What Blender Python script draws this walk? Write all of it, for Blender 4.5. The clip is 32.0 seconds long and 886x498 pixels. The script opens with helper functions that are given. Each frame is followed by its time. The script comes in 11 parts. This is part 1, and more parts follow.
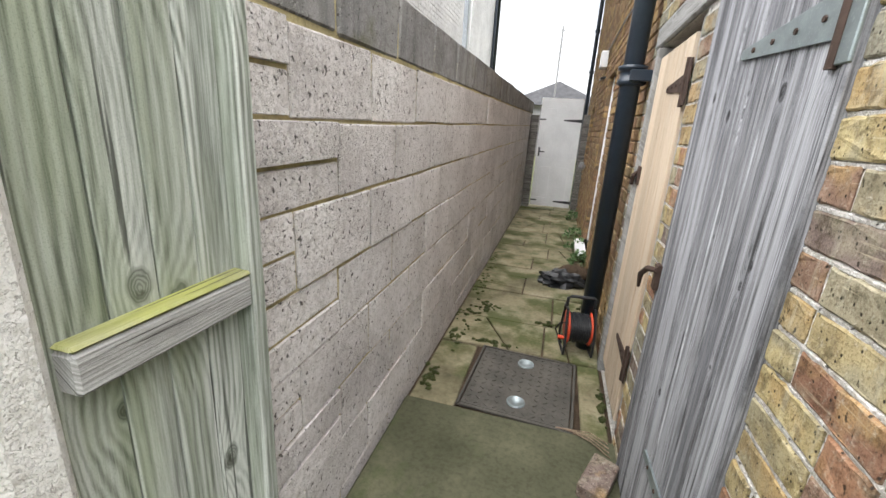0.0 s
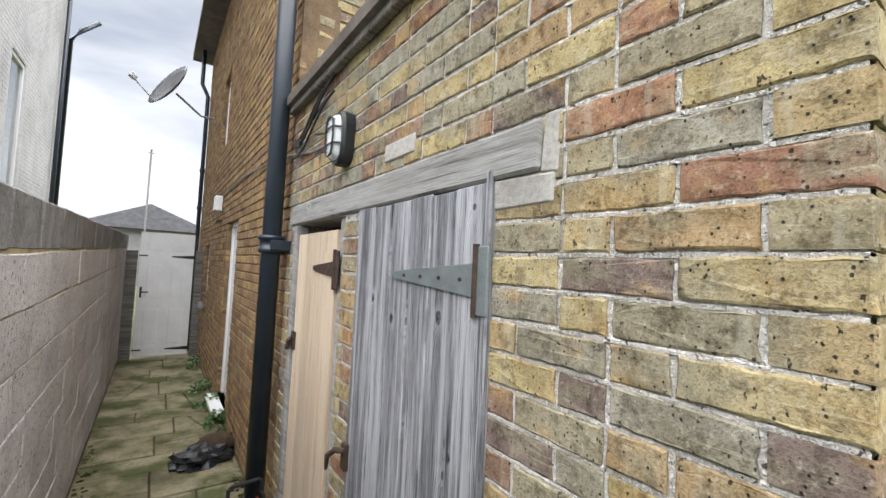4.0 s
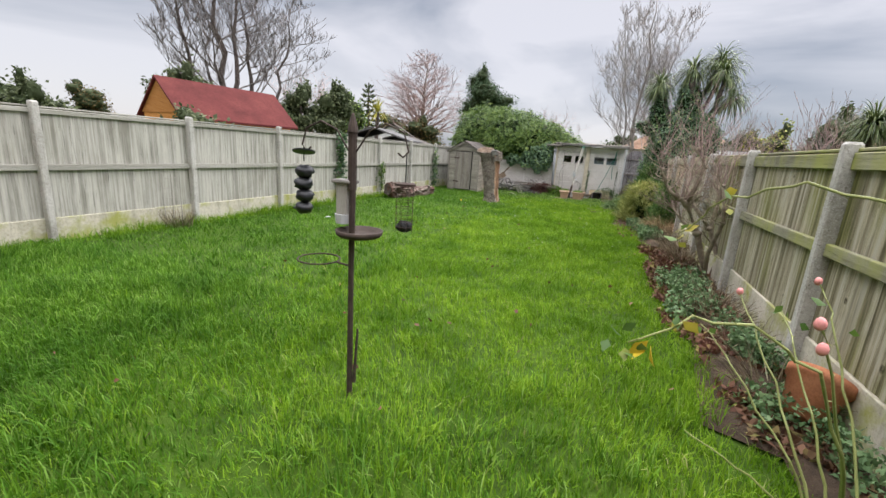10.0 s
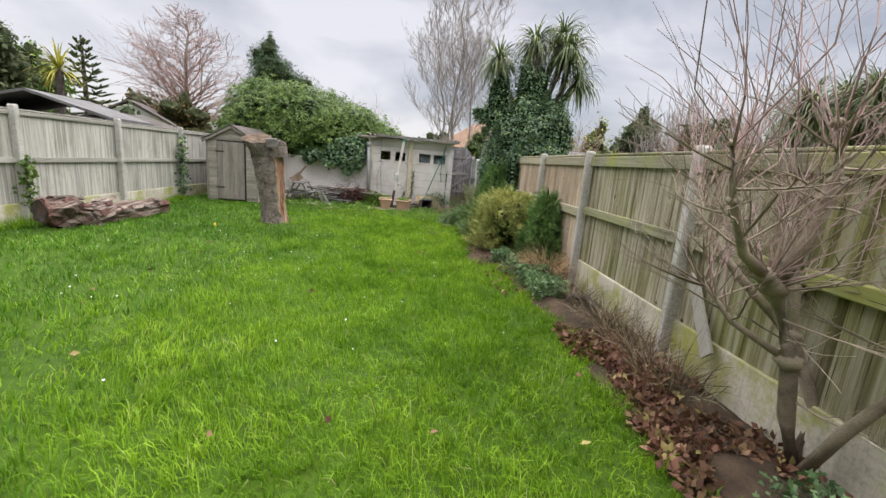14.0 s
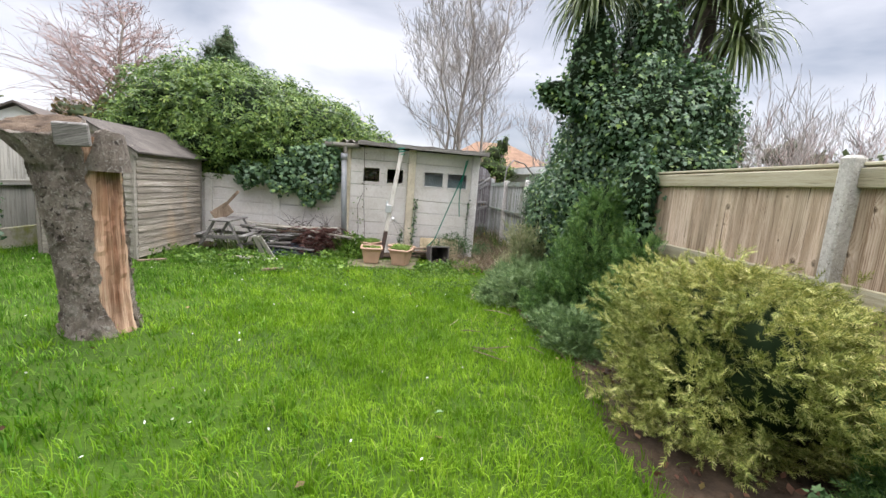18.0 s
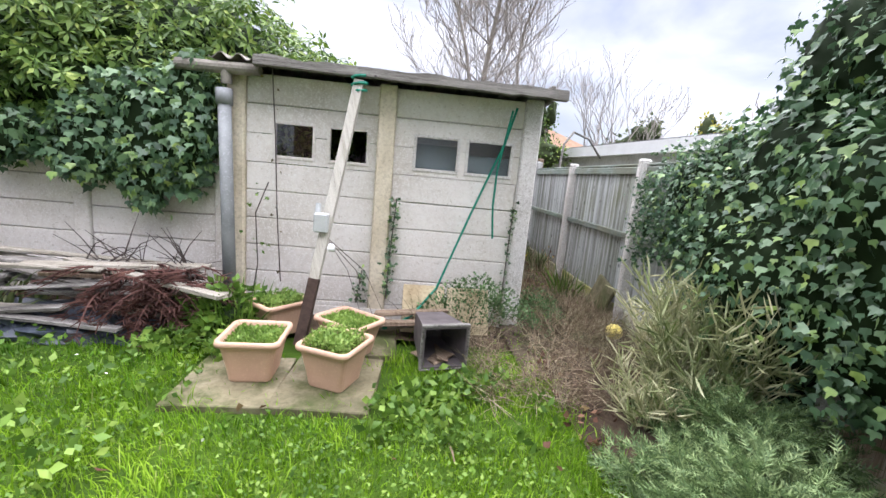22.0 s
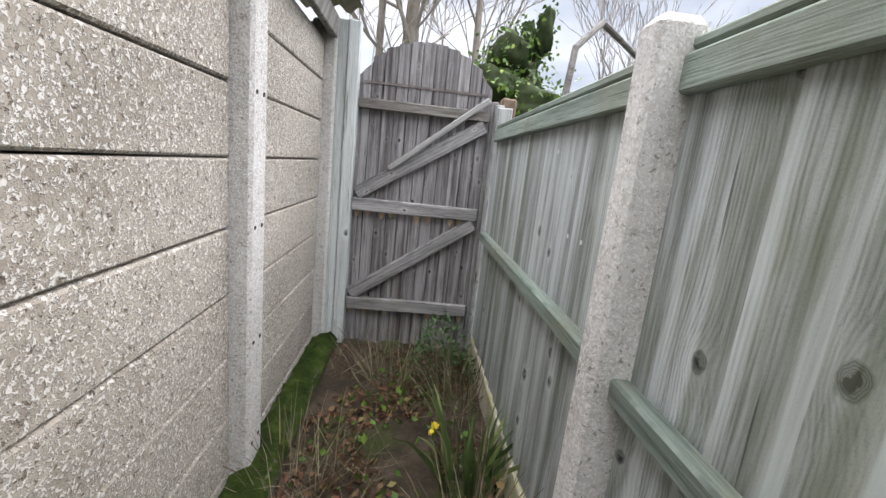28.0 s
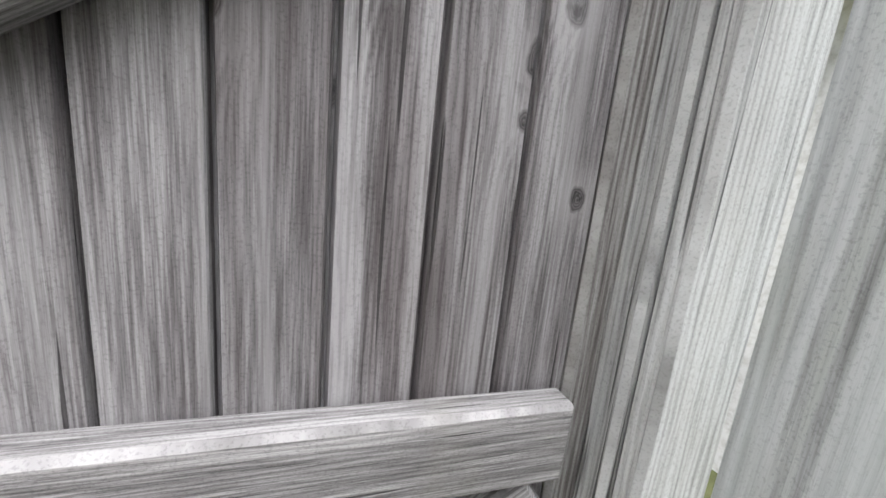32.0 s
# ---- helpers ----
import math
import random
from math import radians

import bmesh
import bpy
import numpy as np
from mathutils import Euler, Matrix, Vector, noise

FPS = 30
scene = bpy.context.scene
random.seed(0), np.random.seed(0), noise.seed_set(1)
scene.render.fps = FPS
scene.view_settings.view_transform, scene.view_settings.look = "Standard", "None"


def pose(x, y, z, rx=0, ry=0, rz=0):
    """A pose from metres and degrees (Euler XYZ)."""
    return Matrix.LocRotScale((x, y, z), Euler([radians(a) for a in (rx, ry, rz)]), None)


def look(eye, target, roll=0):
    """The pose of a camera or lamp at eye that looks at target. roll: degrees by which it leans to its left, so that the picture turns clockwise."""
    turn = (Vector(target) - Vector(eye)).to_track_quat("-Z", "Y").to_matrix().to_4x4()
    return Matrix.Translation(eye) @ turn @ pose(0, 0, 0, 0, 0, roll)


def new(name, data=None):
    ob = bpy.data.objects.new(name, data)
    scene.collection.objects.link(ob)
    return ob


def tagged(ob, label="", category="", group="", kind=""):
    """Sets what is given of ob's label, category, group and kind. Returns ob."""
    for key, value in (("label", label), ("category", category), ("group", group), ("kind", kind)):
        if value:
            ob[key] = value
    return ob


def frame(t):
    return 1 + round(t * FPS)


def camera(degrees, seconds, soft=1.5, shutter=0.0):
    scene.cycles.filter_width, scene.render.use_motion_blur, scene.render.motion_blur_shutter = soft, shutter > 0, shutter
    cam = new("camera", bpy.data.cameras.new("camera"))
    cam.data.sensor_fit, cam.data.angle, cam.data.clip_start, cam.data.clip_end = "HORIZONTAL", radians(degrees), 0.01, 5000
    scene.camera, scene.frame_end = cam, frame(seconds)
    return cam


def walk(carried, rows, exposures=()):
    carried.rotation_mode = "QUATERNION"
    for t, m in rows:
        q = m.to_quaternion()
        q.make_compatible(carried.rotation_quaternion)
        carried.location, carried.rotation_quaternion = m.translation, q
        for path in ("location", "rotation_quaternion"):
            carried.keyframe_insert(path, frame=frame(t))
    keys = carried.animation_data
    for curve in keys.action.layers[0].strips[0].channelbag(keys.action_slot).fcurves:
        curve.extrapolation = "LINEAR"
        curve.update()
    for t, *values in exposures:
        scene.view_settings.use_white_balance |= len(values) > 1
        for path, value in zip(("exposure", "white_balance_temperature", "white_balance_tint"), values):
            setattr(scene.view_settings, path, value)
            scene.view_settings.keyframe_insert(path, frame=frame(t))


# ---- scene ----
cam = camera(94.3, 32.0)
METRES, EYE, TILT, LEAN, TURN = 24.2, 1.44, 1.3, -0.34, 14.8
ROWS = [
    (0.0, 0.0, 0.0, 0.0, 1.04, -17.93, -3.22),
    (0.5, -0.0012, 0.0052, 0.0007, -13.09, -16.3, -3.74),
    (1.0, -0.0051, 0.0084, 0.0016, -26.27, -14.35, -4.07),
    (1.5, -0.0082, 0.0093, 0.0035, -35.48, -10.94, -4.46),
    (2.0, -0.009, 0.0094, 0.0066, -41.03, -5.28, -4.47),
    (2.5, -0.0092, 0.009, 0.0102, -43.9, 1.24, -3.51),
    (4.5, -0.0074, 0.0042, 0.0096, -52.15, 0.99, -3.51),
    (5.0, -0.0067, 0.0002, 0.0083, -55.04, -2.85, -4.44),
    (5.5, -0.0069, -0.0031, 0.0069, -58.46, -6.16, -4.88),
    (6.0, -0.0064, -0.0035, 0.0052, -63.39, -8.59, -5.0),
    (6.5, -0.0047, -0.0065, 0.0042, -71.34, -10.43, -5.07),
    (7.0, -0.0023, -0.0125, 0.0037, -82.17, -11.57, -5.05),
    (7.5, 0.0007, -0.0184, 0.0038, -95.9, -12.29, -4.93),
    (8.0, 0.0061, -0.0227, 0.0033, -111.45, -12.71, -4.82),
    (8.5, 0.0113, -0.0273, 0.0039, -128.56, -12.91, -4.56),
    (9.0, 0.0142, -0.0379, 0.0036, -144.66, -12.91, -4.26),
    (9.5, 0.016, -0.052, 0.0043, -159.65, -12.64, -4.2),
    (10.0, 0.017, -0.0688, 0.0034, -172.94, -12.2, -4.24),
    (10.5, 0.0161, -0.0894, 0.0037, -182.3, -11.9, -4.6),
    (11.0, 0.0136, -0.113, 0.004, -188.03, -12.02, -4.91),
    (11.5, 0.0129, -0.1372, 0.0037, -192.3, -11.09, -5.22),
    (12.0, 0.0089, -0.1625, 0.0037, -195.03, -10.84, -5.23),
    (12.5, 0.0045, -0.1873, 0.0049, -196.53, -10.86, -5.14),
    (13.0, 0.0009, -0.2122, 0.0064, -198.6, -10.67, -5.1),
    (13.5, -0.003, -0.2366, 0.0062, -198.14, -10.51, -4.76),
    (14.0, -0.0055, -0.2598, 0.0059, -198.25, -10.6, -4.57),
    (14.5, -0.0094, -0.283, 0.0062, -198.83, -10.7, -4.53),
    (16.5, -0.0275, -0.3864, 0.0057, -199.57, -8.34, -4.53),
    (17.0, -0.0305, -0.4097, 0.0069, -199.24, -8.0, -4.47),
    (17.5, -0.0356, -0.4338, 0.0077, -198.75, -7.3, -4.3),
    (18.0, -0.0416, -0.4582, 0.0074, -200.28, -7.16, -4.37),
    (18.5, -0.0493, -0.481, 0.0074, -201.32, -7.08, -4.38),
    (19.0, -0.0563, -0.5034, 0.0088, -202.1, -7.38, -4.47),
    (19.5, -0.061, -0.5256, 0.0095, -203.35, -7.6, -4.55),
    (20.0, -0.0701, -0.5475, 0.0088, -203.8, -7.8, -4.53),
    (20.5, -0.0783, -0.5693, 0.0088, -204.19, -8.14, -4.44),
    (21.0, -0.0877, -0.5898, 0.0095, -204.18, -8.32, -4.51),
    (21.5, -0.0984, -0.6105, 0.0103, -201.43, -7.94, -4.7),
    (22.0, -0.1065, -0.632, 0.0101, -198.03, -8.72, -5.1),
    (22.5, -0.1142, -0.6519, 0.0105, -193.64, -9.83, -5.38),
    (23.0, -0.1227, -0.6707, 0.0108, -191.36, -11.72, -5.32),
    (23.5, -0.1331, -0.6884, 0.011, -195.72, -12.23, -5.47),
    (24.0, -0.1484, -0.7037, 0.011, -201.61, -11.7, -5.66),
    (24.5, -0.1627, -0.7182, 0.0124, -208.26, -10.52, -6.05),
    (25.0, -0.1738, -0.7312, 0.0138, -212.37, -9.58, -5.72),
    (25.5, -0.1862, -0.7438, 0.0133, -210.74, -9.39, -5.16),
    (27.5, -0.2147, -0.7924, 0.0144, -199.6, -9.98, -5.89),
    (28.0, -0.2199, -0.8037, 0.0152, -198.55, -10.31, -6.03),
    (28.5, -0.2236, -0.8184, 0.0153, -198.24, -10.2, -6.24),
    (29.0, -0.2268, -0.831, 0.0157, -197.64, -10.54, -6.4),
    (29.5, -0.2319, -0.8446, 0.0158, -196.54, -10.69, -6.15),
    (30.0, -0.2355, -0.854, 0.0163, -198.19, -11.02, -6.15),
    (30.5, -0.2399, -0.8677, 0.0158, -199.83, -10.47, -5.81),
    (31.0, -0.2436, -0.8781, 0.0163, -202.68, -10.61, -5.39),
    (31.5, -0.2487, -0.8908, 0.0148, -206.11, -10.36, -4.87),
    (32.0, -0.2537, -0.8993, 0.0148, -212.29, -11.45, -5.27),
]
walk(cam, [(t, pose(0, 0, EYE, TILT, LEAN, TURN) @ pose(METRES * x, METRES * y, METRES * z, 90 + pitch, roll, yaw)) for t, x, y, z, yaw, pitch, roll in ROWS],
     [(0.0, 3.27, 6500, 11), (2.0, 3.22, 6500, 11), (5.0, 2.88, 6300, 12), (6.0, 2.92, 6200, 13), (7.0, 2.6, 6200, 14), (8.0, 2.25, 6250, 16), (9.0, 2.32, 6350, 15), (10.5, 2.44, 6400, 15), (13.0, 2.47, 6500, 15), (17.0, 2.66, 6400, 15),
      (20.0, 3.05, 6250, 15), (21.0, 3.1, 6200, 17), (23.0, 3.1, 6100, 18), (24.0, 3.05, 6075, 18), (25.0, 3.25, 6050, 19), (28.0, 2.95, 6300, 13), (30.0, 3.05, 6350, 12), (31.0, 3.35, 6400, 12), (32.0, 3.55, 6400, 12)])

# ---- sky and sun ----
SUN_EL, SUN_AZ = radians(78), radians(217)
world = bpy.data.worlds.new("overcast_sky")
scene.world = world
world.use_nodes = True
wn, wl = world.node_tree.nodes, world.node_tree.links
wn.clear()
w_out = wn.new("ShaderNodeOutputWorld")
w_sky = wn.new("ShaderNodeTexSky")
w_sky.sky_type, w_sky.sun_disc, w_sky.sun_elevation, w_sky.sun_rotation = "NISHITA", False, SUN_EL, SUN_AZ
w_bg_sky = wn.new("ShaderNodeBackground")
w_bg_sky.inputs["Strength"].default_value = 0.05
wl.new(w_sky.outputs[0], w_bg_sky.inputs[0])
w_tc = wn.new("ShaderNodeTexCoord")
w_map = wn.new("ShaderNodeMapping")
w_map.inputs["Scale"].default_value = (1.0, 1.0, 3.2)
wl.new(w_tc.outputs["Generated"], w_map.inputs[0])
w_n1 = wn.new("ShaderNodeTexNoise")
w_n1.inputs["Scale"].default_value, w_n1.inputs["Detail"].default_value, w_n1.inputs["Roughness"].default_value = 1.7, 6.0, 0.5
w_n1.inputs["Distortion"].default_value = 0.4
wl.new(w_map.outputs[0], w_n1.inputs["Vector"])
w_ramp = wn.new("ShaderNodeValToRGB")
w_ramp.color_ramp.elements[0].position, w_ramp.color_ramp.elements[0].color = 0.36, (0.42, 0.46, 0.51, 1)
w_ramp.color_ramp.elements[1].position, w_ramp.color_ramp.elements[1].color = 0.6, (1.0, 1.0, 1.0, 1)
wl.new(w_n1.outputs["Fac"], w_ramp.inputs[0])
w_bg_cl = wn.new("ShaderNodeBackground")
w_bg_cl.inputs["Strength"].default_value = 0.145
wl.new(w_ramp.outputs[0], w_bg_cl.inputs[0])
w_mix = wn.new("ShaderNodeMixShader")
w_mix.inputs[0].default_value = 0.9
wl.new(w_bg_sky.outputs[0], w_mix.inputs[1])
wl.new(w_bg_cl.outputs[0], w_mix.inputs[2])
wl.new(w_mix.outputs[0], w_out.inputs[0])
sun_data = bpy.data.lights.new("sun", "SUN")
sun_data.energy, sun_data.angle, sun_data.color = 1.6, radians(110), (1.0, 0.985, 0.965)
sun = new("sun", sun_data)
sun.matrix_world = look((0, 0, 30), (0.6 * 12, 0.8 * 12, 30 - math.tan(SUN_EL) * 12))

# ---- mesh helpers ----
rng = np.random.default_rng(7)
rnd = random.Random(5)
ORIGIN = Vector((0, 0, 0))


class Geo:
    """Collects vertices and faces of one mesh."""

    def __init__(self):
        self.v, self.f = [], []

    def add(self, verts, faces):
        k = len(self.v)
        self.v.extend(tuple(p) for p in verts)
        self.f.extend(tuple(i + k for i in q) for q in faces)
        return self

    def box(self, x0, x1, y0, y1, z0, z1, m=None):
        c = [(x, y, z) for z in (z0, z1) for y in (y0, y1) for x in (x0, x1)]
        if m is not None:
            c = [m @ Vector(p) for p in c]
        return self.add(c, [(0, 2, 3, 1), (4, 5, 7, 6), (0, 1, 5, 4), (2, 6, 7, 3), (0, 4, 6, 2), (1, 3, 7, 5)])

    def bev(self, x0, x1, y0, y1, z0, z1, b=0.004, m=None, jit=0.0):
        """A box with all edges cut off by b, its corners shifted by up to jit."""
        vs, key = [], {}
        lo, hi = (x0, y0, z0), (x1, y1, z1)
        for sx in (0, 1):
            for sy in (0, 1):
                for sz in (0, 1):
                    s = (sx, sy, sz)
                    dj = [rnd.uniform(-w, w) for w in (jit if isinstance(jit, tuple) else (jit, jit, jit))] if jit else (0, 0, 0)
                    for ax in range(3):
                        p = []
                        for k in range(3):
                            e = hi[k] if s[k] else lo[k]
                            if k != ax:
                                e += -b if s[k] else b
                            p.append(e + dj[k])
                        key[s, ax] = len(vs)
                        vs.append(p)
        fs = []
        for ax in range(3):
            o = [k for k in range(3) if k != ax]
            for s in (0, 1):
                ring = []
                for a, c in ((0, 0), (1, 0), (1, 1), (0, 1)):
                    q = [0, 0, 0]
                    q[ax], q[o[0]], q[o[1]] = s, a, c
                    ring.append(key[tuple(q), ax])
                flip = (s == 1) == (ax == 1)
                fs.append(tuple(reversed(ring)) if flip else tuple(ring))
        for ax in range(3):
            o = [k for k in range(3) if k != ax]
            for a in (0, 1):
                for c in (0, 1):
                    q0, q1 = [0, 0, 0], [0, 0, 0]
                    q0[o[0]] = q1[o[0]] = a
                    q0[o[1]] = q1[o[1]] = c
                    q1[ax] = 1
                    q0, q1 = tuple(q0), tuple(q1)
                    fs.append((key[q0, o[0]], key[q1, o[0]], key[q1, o[1]], key[q0, o[1]]))
        for sx in (0, 1):
            for sy in (0, 1):
                for sz in (0, 1):
                    s = (sx, sy, sz)
                    fs.append((key[s, 0], key[s, 1], key[s, 2]))
        if m is not None:
            vs = [m @ Vector(p) for p in vs]
        return self.add(vs, fs)

    def tube(self, pts, radii, n=8, caps=True):
        pts = [Vector(p) for p in pts]
        if not hasattr(radii, "__len__"):
            radii = [radii] * len(pts)
        k = len(self.v)
        up = Vector((0.31, 0.17, 1)).normalized()
        for i, p in enumerate(pts):
            d = (pts[min(i + 1, len(pts) - 1)] - pts[max(i - 1, 0)])
            d = d.normalized() if d.length > 1e-9 else Vector((0, 0, 1))
            a = d.cross(up)
            if a.length < 0.15:
                a = d.cross(Vector((1, 0, 0)))
            a.normalize()
            b = d.cross(a)
            for j in range(n):
                w = 2 * math.pi * j / n
                self.v.append(tuple(p + (a * math.cos(w) + b * math.sin(w)) * radii[i]))
        for i in range(len(pts) - 1):
            for j in range(n):
                j2 = (j + 1) % n
                self.f.append((k + i * n + j, k + i * n + j2, k + (i + 1) * n + j2, k + (i + 1) * n + j))
        if caps:
            self.f.append(tuple(k + j for j in reversed(range(n))))
            e = k + (len(pts) - 1) * n
            self.f.append(tuple(e + j for j in range(n)))
        return self

    def lathe(self, prof, n=24, centre=(0, 0, 0), m=None):
        k = len(self.v)
        for r, z in prof:
            for j in range(n):
                w = 2 * math.pi * j / n
                p = Vector((centre[0] + r * math.cos(w), centre[1] + r * math.sin(w), centre[2] + z))
                self.v.append(tuple(m @ p if m is not None else p))
        for i in range(len(prof) - 1):
            for j in range(n):
                j2 = (j + 1) % n
                self.f.append((k + i * n + j, k + i * n + j2, k + (i + 1) * n + j2, k + (i + 1) * n + j))
        return self

    def prism(self, poly, z0, z1, m=None):
        """A flat polygon (x, y) pulled up from z0 to z1."""
        n = len(poly)
        vs = [(x, y, z0) for x, y in poly] + [(x, y, z1) for x, y in poly]
        if m is not None:
            vs = [m @ Vector(p) for p in vs]
        return self.add(vs, [tuple(reversed(range(n))), tuple(range(n, 2 * n))] + [(i, (i + 1) % n, n + (i + 1) % n, n + i) for i in range(n)])

    def mesh(self, name, material, smooth=False):
        me = bpy.data.meshes.new(name)
        me.from_pydata(self.v, [], self.f)
        if material is not None:
            me.materials.append(material)
        if smooth:
            me.polygons.foreach_set("use_smooth", [True] * len(me.polygons))
        me.update()
        return me


def part(name, geo, material, parent=None, label="", smooth=False, kind=""):
    """Links one mesh as a part of parent, or as a thing of its own."""
    ob = new(name, geo if isinstance(geo, bpy.types.Mesh) else geo.mesh(name, material, smooth))
    ob.parent = parent
    return tagged(ob, label=label, kind=kind)


def thing(name, label, category, at=(0, 0, 0), rz=0.0, group="", kind=""):
    """An Empty at the base of a thing."""
    ob = new(name)
    ob.empty_display_size = 0.1
    ob.matrix_basis = pose(at[0], at[1], at[2], 0, 0, rz)
    return tagged(ob, label, category, group, kind)


def piece(name, me, parent, m=None, label=""):
    ob = new(name, me)
    ob.parent = parent
    if m is not None:
        ob.matrix_basis = m
    return tagged(ob, label=label)


def arrays(name, verts, faces, material, smooth=False):
    """A mesh from numpy arrays: faces all triangles or all quads."""
    verts, faces = np.asarray(verts, dtype=np.float32), np.asarray(faces, dtype=np.int32)
    me = bpy.data.meshes.new(name)
    me.vertices.add(len(verts))
    me.vertices.foreach_set("co", verts.ravel())
    n, k = faces.shape
    me.loops.add(n * k)
    me.loops.foreach_set("vertex_index", faces.ravel())
    me.polygons.add(n)
    me.polygons.foreach_set("loop_start", np.arange(0, n * k, k, dtype=np.int32))
    if smooth:
        me.polygons.foreach_set("use_smooth", np.ones(n, dtype=bool))
    me.materials.append(material)
    me.update(calc_edges=True)
    me.validate()
    return me


LEAF = {
    # outline in (across, along), with a fold depth
    "diamond": ([(0, 0, 0), (-0.32, 0.45, 0.06), (0, 1, -0.08), (0.32, 0.45, 0.06), (0, 0.5, -0.02)], [(0, 4, 1), (1, 4, 2), (2, 4, 3), (3, 4, 0)]),
    "ivy": ([(0, 0, 0), (-0.42, 0.05, 0.05), (-0.5, 0.45, 0.07), (-0.2, 0.5, 0.02), (0, 1, -0.08), (0.2, 0.5, 0.02), (0.5, 0.45, 0.07), (0.42, 0.05, 0.05)],
            [(0, 2, 1), (0, 3, 2), (0, 4, 3), (0, 5, 4), (0, 6, 5), (0, 7, 6)]),
    "lance": ([(0, 0, 0), (-0.17, 0.45, 0.03), (0, 1, -0.1), (0.17, 0.45, 0.03), (0, 0.48, -0.03)], [(0, 4, 1), (1, 4, 2), (2, 4, 3), (3, 4, 0)]),
    "reed": ([(0, 0, 0), (-0.03, 0.3, 0.02), (-0.022, 0.7, 0.03), (0, 1, -0.04), (0.022, 0.7, 0.03), (0.03, 0.3, 0.02)], [(0, 2, 1), (0, 3, 2), (0, 4, 3), (0, 5, 4)]),
    "needle": ([(0, 0, 0), (-0.06, 0.5, 0.02), (0, 1, 0), (0.06, 0.5, 0.02)], [(0, 2, 1), (0, 3, 2)]),
    "straw": ([(-0.005, 0, 0), (0.005, 0, 0), (-0.006, 0.5, 0.05), (0.006, 0.5, 0.05), (0, 1, 0)], [(0, 1, 3), (0, 3, 2), (2, 3, 4)]),
    "plume": ([(0, 0, 0), (-0.03, 0.1, 0), (0, 1, 0.05), (0.03, 0.1, 0)] + [q for i in range(4) for s in (-1, 1) for q in ((0, 0.08 + 0.2 * i, 0), (s * (0.3 - 0.045 * i), 0.42 + 0.19 * i, 0.06), (0, 0.2 + 0.2 * i, 0))],
              [(0, 2, 1), (0, 3, 2)] + [(4 + 3 * i, 5 + 3 * i, 6 + 3 * i) for i in range(8)]),
    "spray": ([(0, 0, 0), (-0.3, 0.35, 0.02), (-0.1, 0.4, 0), (-0.28, 0.7, 0.04), (0, 1, -0.05), (0.28, 0.7, 0.04), (0.1, 0.4, 0), (0.3, 0.35, 0.02)],
              [(0, 2, 1), (0, 4, 2), (2, 4, 3), (0, 6, 4), (6, 5, 4), (0, 7, 6)]),
}


def leaves(name, at, along, size, material, shape="diamond", spread=0.5, face=None):
    """One mesh of many leaves: places, the ways in which they point, and sizes (arrays); face: the ways in which their upper sides look."""
    base, tri = LEAF[shape]
    base, tri = np.array(base, dtype=np.float64), np.array(tri)
    n = len(at)
    a = along + rng.normal(0, spread, (n, 3))
    a /= np.linalg.norm(a, axis=1, keepdims=True) + 1e-9
    r = rng.normal(0, 1, (n, 3)) if face is None else face + rng.normal(0, 0.38, (n, 3))
    side = np.cross(r, a)
    side /= np.linalg.norm(side, axis=1, keepdims=True) + 1e-9
    nor = np.cross(a, side)
    s = np.asarray(size).reshape(-1, 1, 1) * np.ones((n, 1, 1))
    v = at[:, None, :] + s * (base[None, :, 0:1] * side[:, None, :] + base[None, :, 1:2] * a[:, None, :] + base[None, :, 2:3] * nor[:, None, :])
    f = tri[None] + (np.arange(n) * len(base))[:, None, None]
    return arrays(name, v.reshape(-1, 3), f.reshape(-1, 3), material)


def lump(radii, seed, n_u=28, n_v=16, rough=0.18, freq=1.6, flat=0.0):
    """A rounded uneven body about its base centre: vertices and faces."""
    vs, fs = [], []
    for i in range(n_v + 1):
        ph = math.pi * i / n_v
        for j in range(n_u):
            th = 2 * math.pi * j / n_u
            d = Vector((math.sin(ph) * math.cos(th), math.sin(ph) * math.sin(th), math.cos(ph)))
            k = 1 + rough * noise.fractal(d * freq + Vector((seed * 3.7, seed, 0)), 1.0, 2.0, 3)
            p = Vector((d.x * radii[0] * k, d.y * radii[1] * k, d.z * radii[2] * k))
            if p.z < -flat * radii[2] and flat:
                p.z = -flat * radii[2]
            vs.append(p)
    for i in range(n_v):
        for j in range(n_u):
            j2 = (j + 1) % n_u
            fs.append((i * n_u + j, (i + 1) * n_u + j, (i + 1) * n_u + j2, i * n_u + j2))
    return vs, fs


def on_surface(vs, fs, n):
    """n random points on a body of quads, with normals (arrays)."""
    v = np.array([tuple(p) for p in vs])
    f = np.array(fs)
    a, b, c, d = v[f[:, 0]], v[f[:, 1]], v[f[:, 2]], v[f[:, 3]]
    nor = np.cross(c - a, d - b)
    area = np.linalg.norm(nor, axis=1) + 1e-12
    pick = rng.choice(len(f), n, p=area / area.sum())
    u, w = rng.random((n, 1)), rng.random((n, 1))
    p = (1 - u) * ((1 - w) * a[pick] + w * b[pick]) + u * ((1 - w) * d[pick] + w * c[pick])
    return p, nor[pick] / area[pick][:, None]


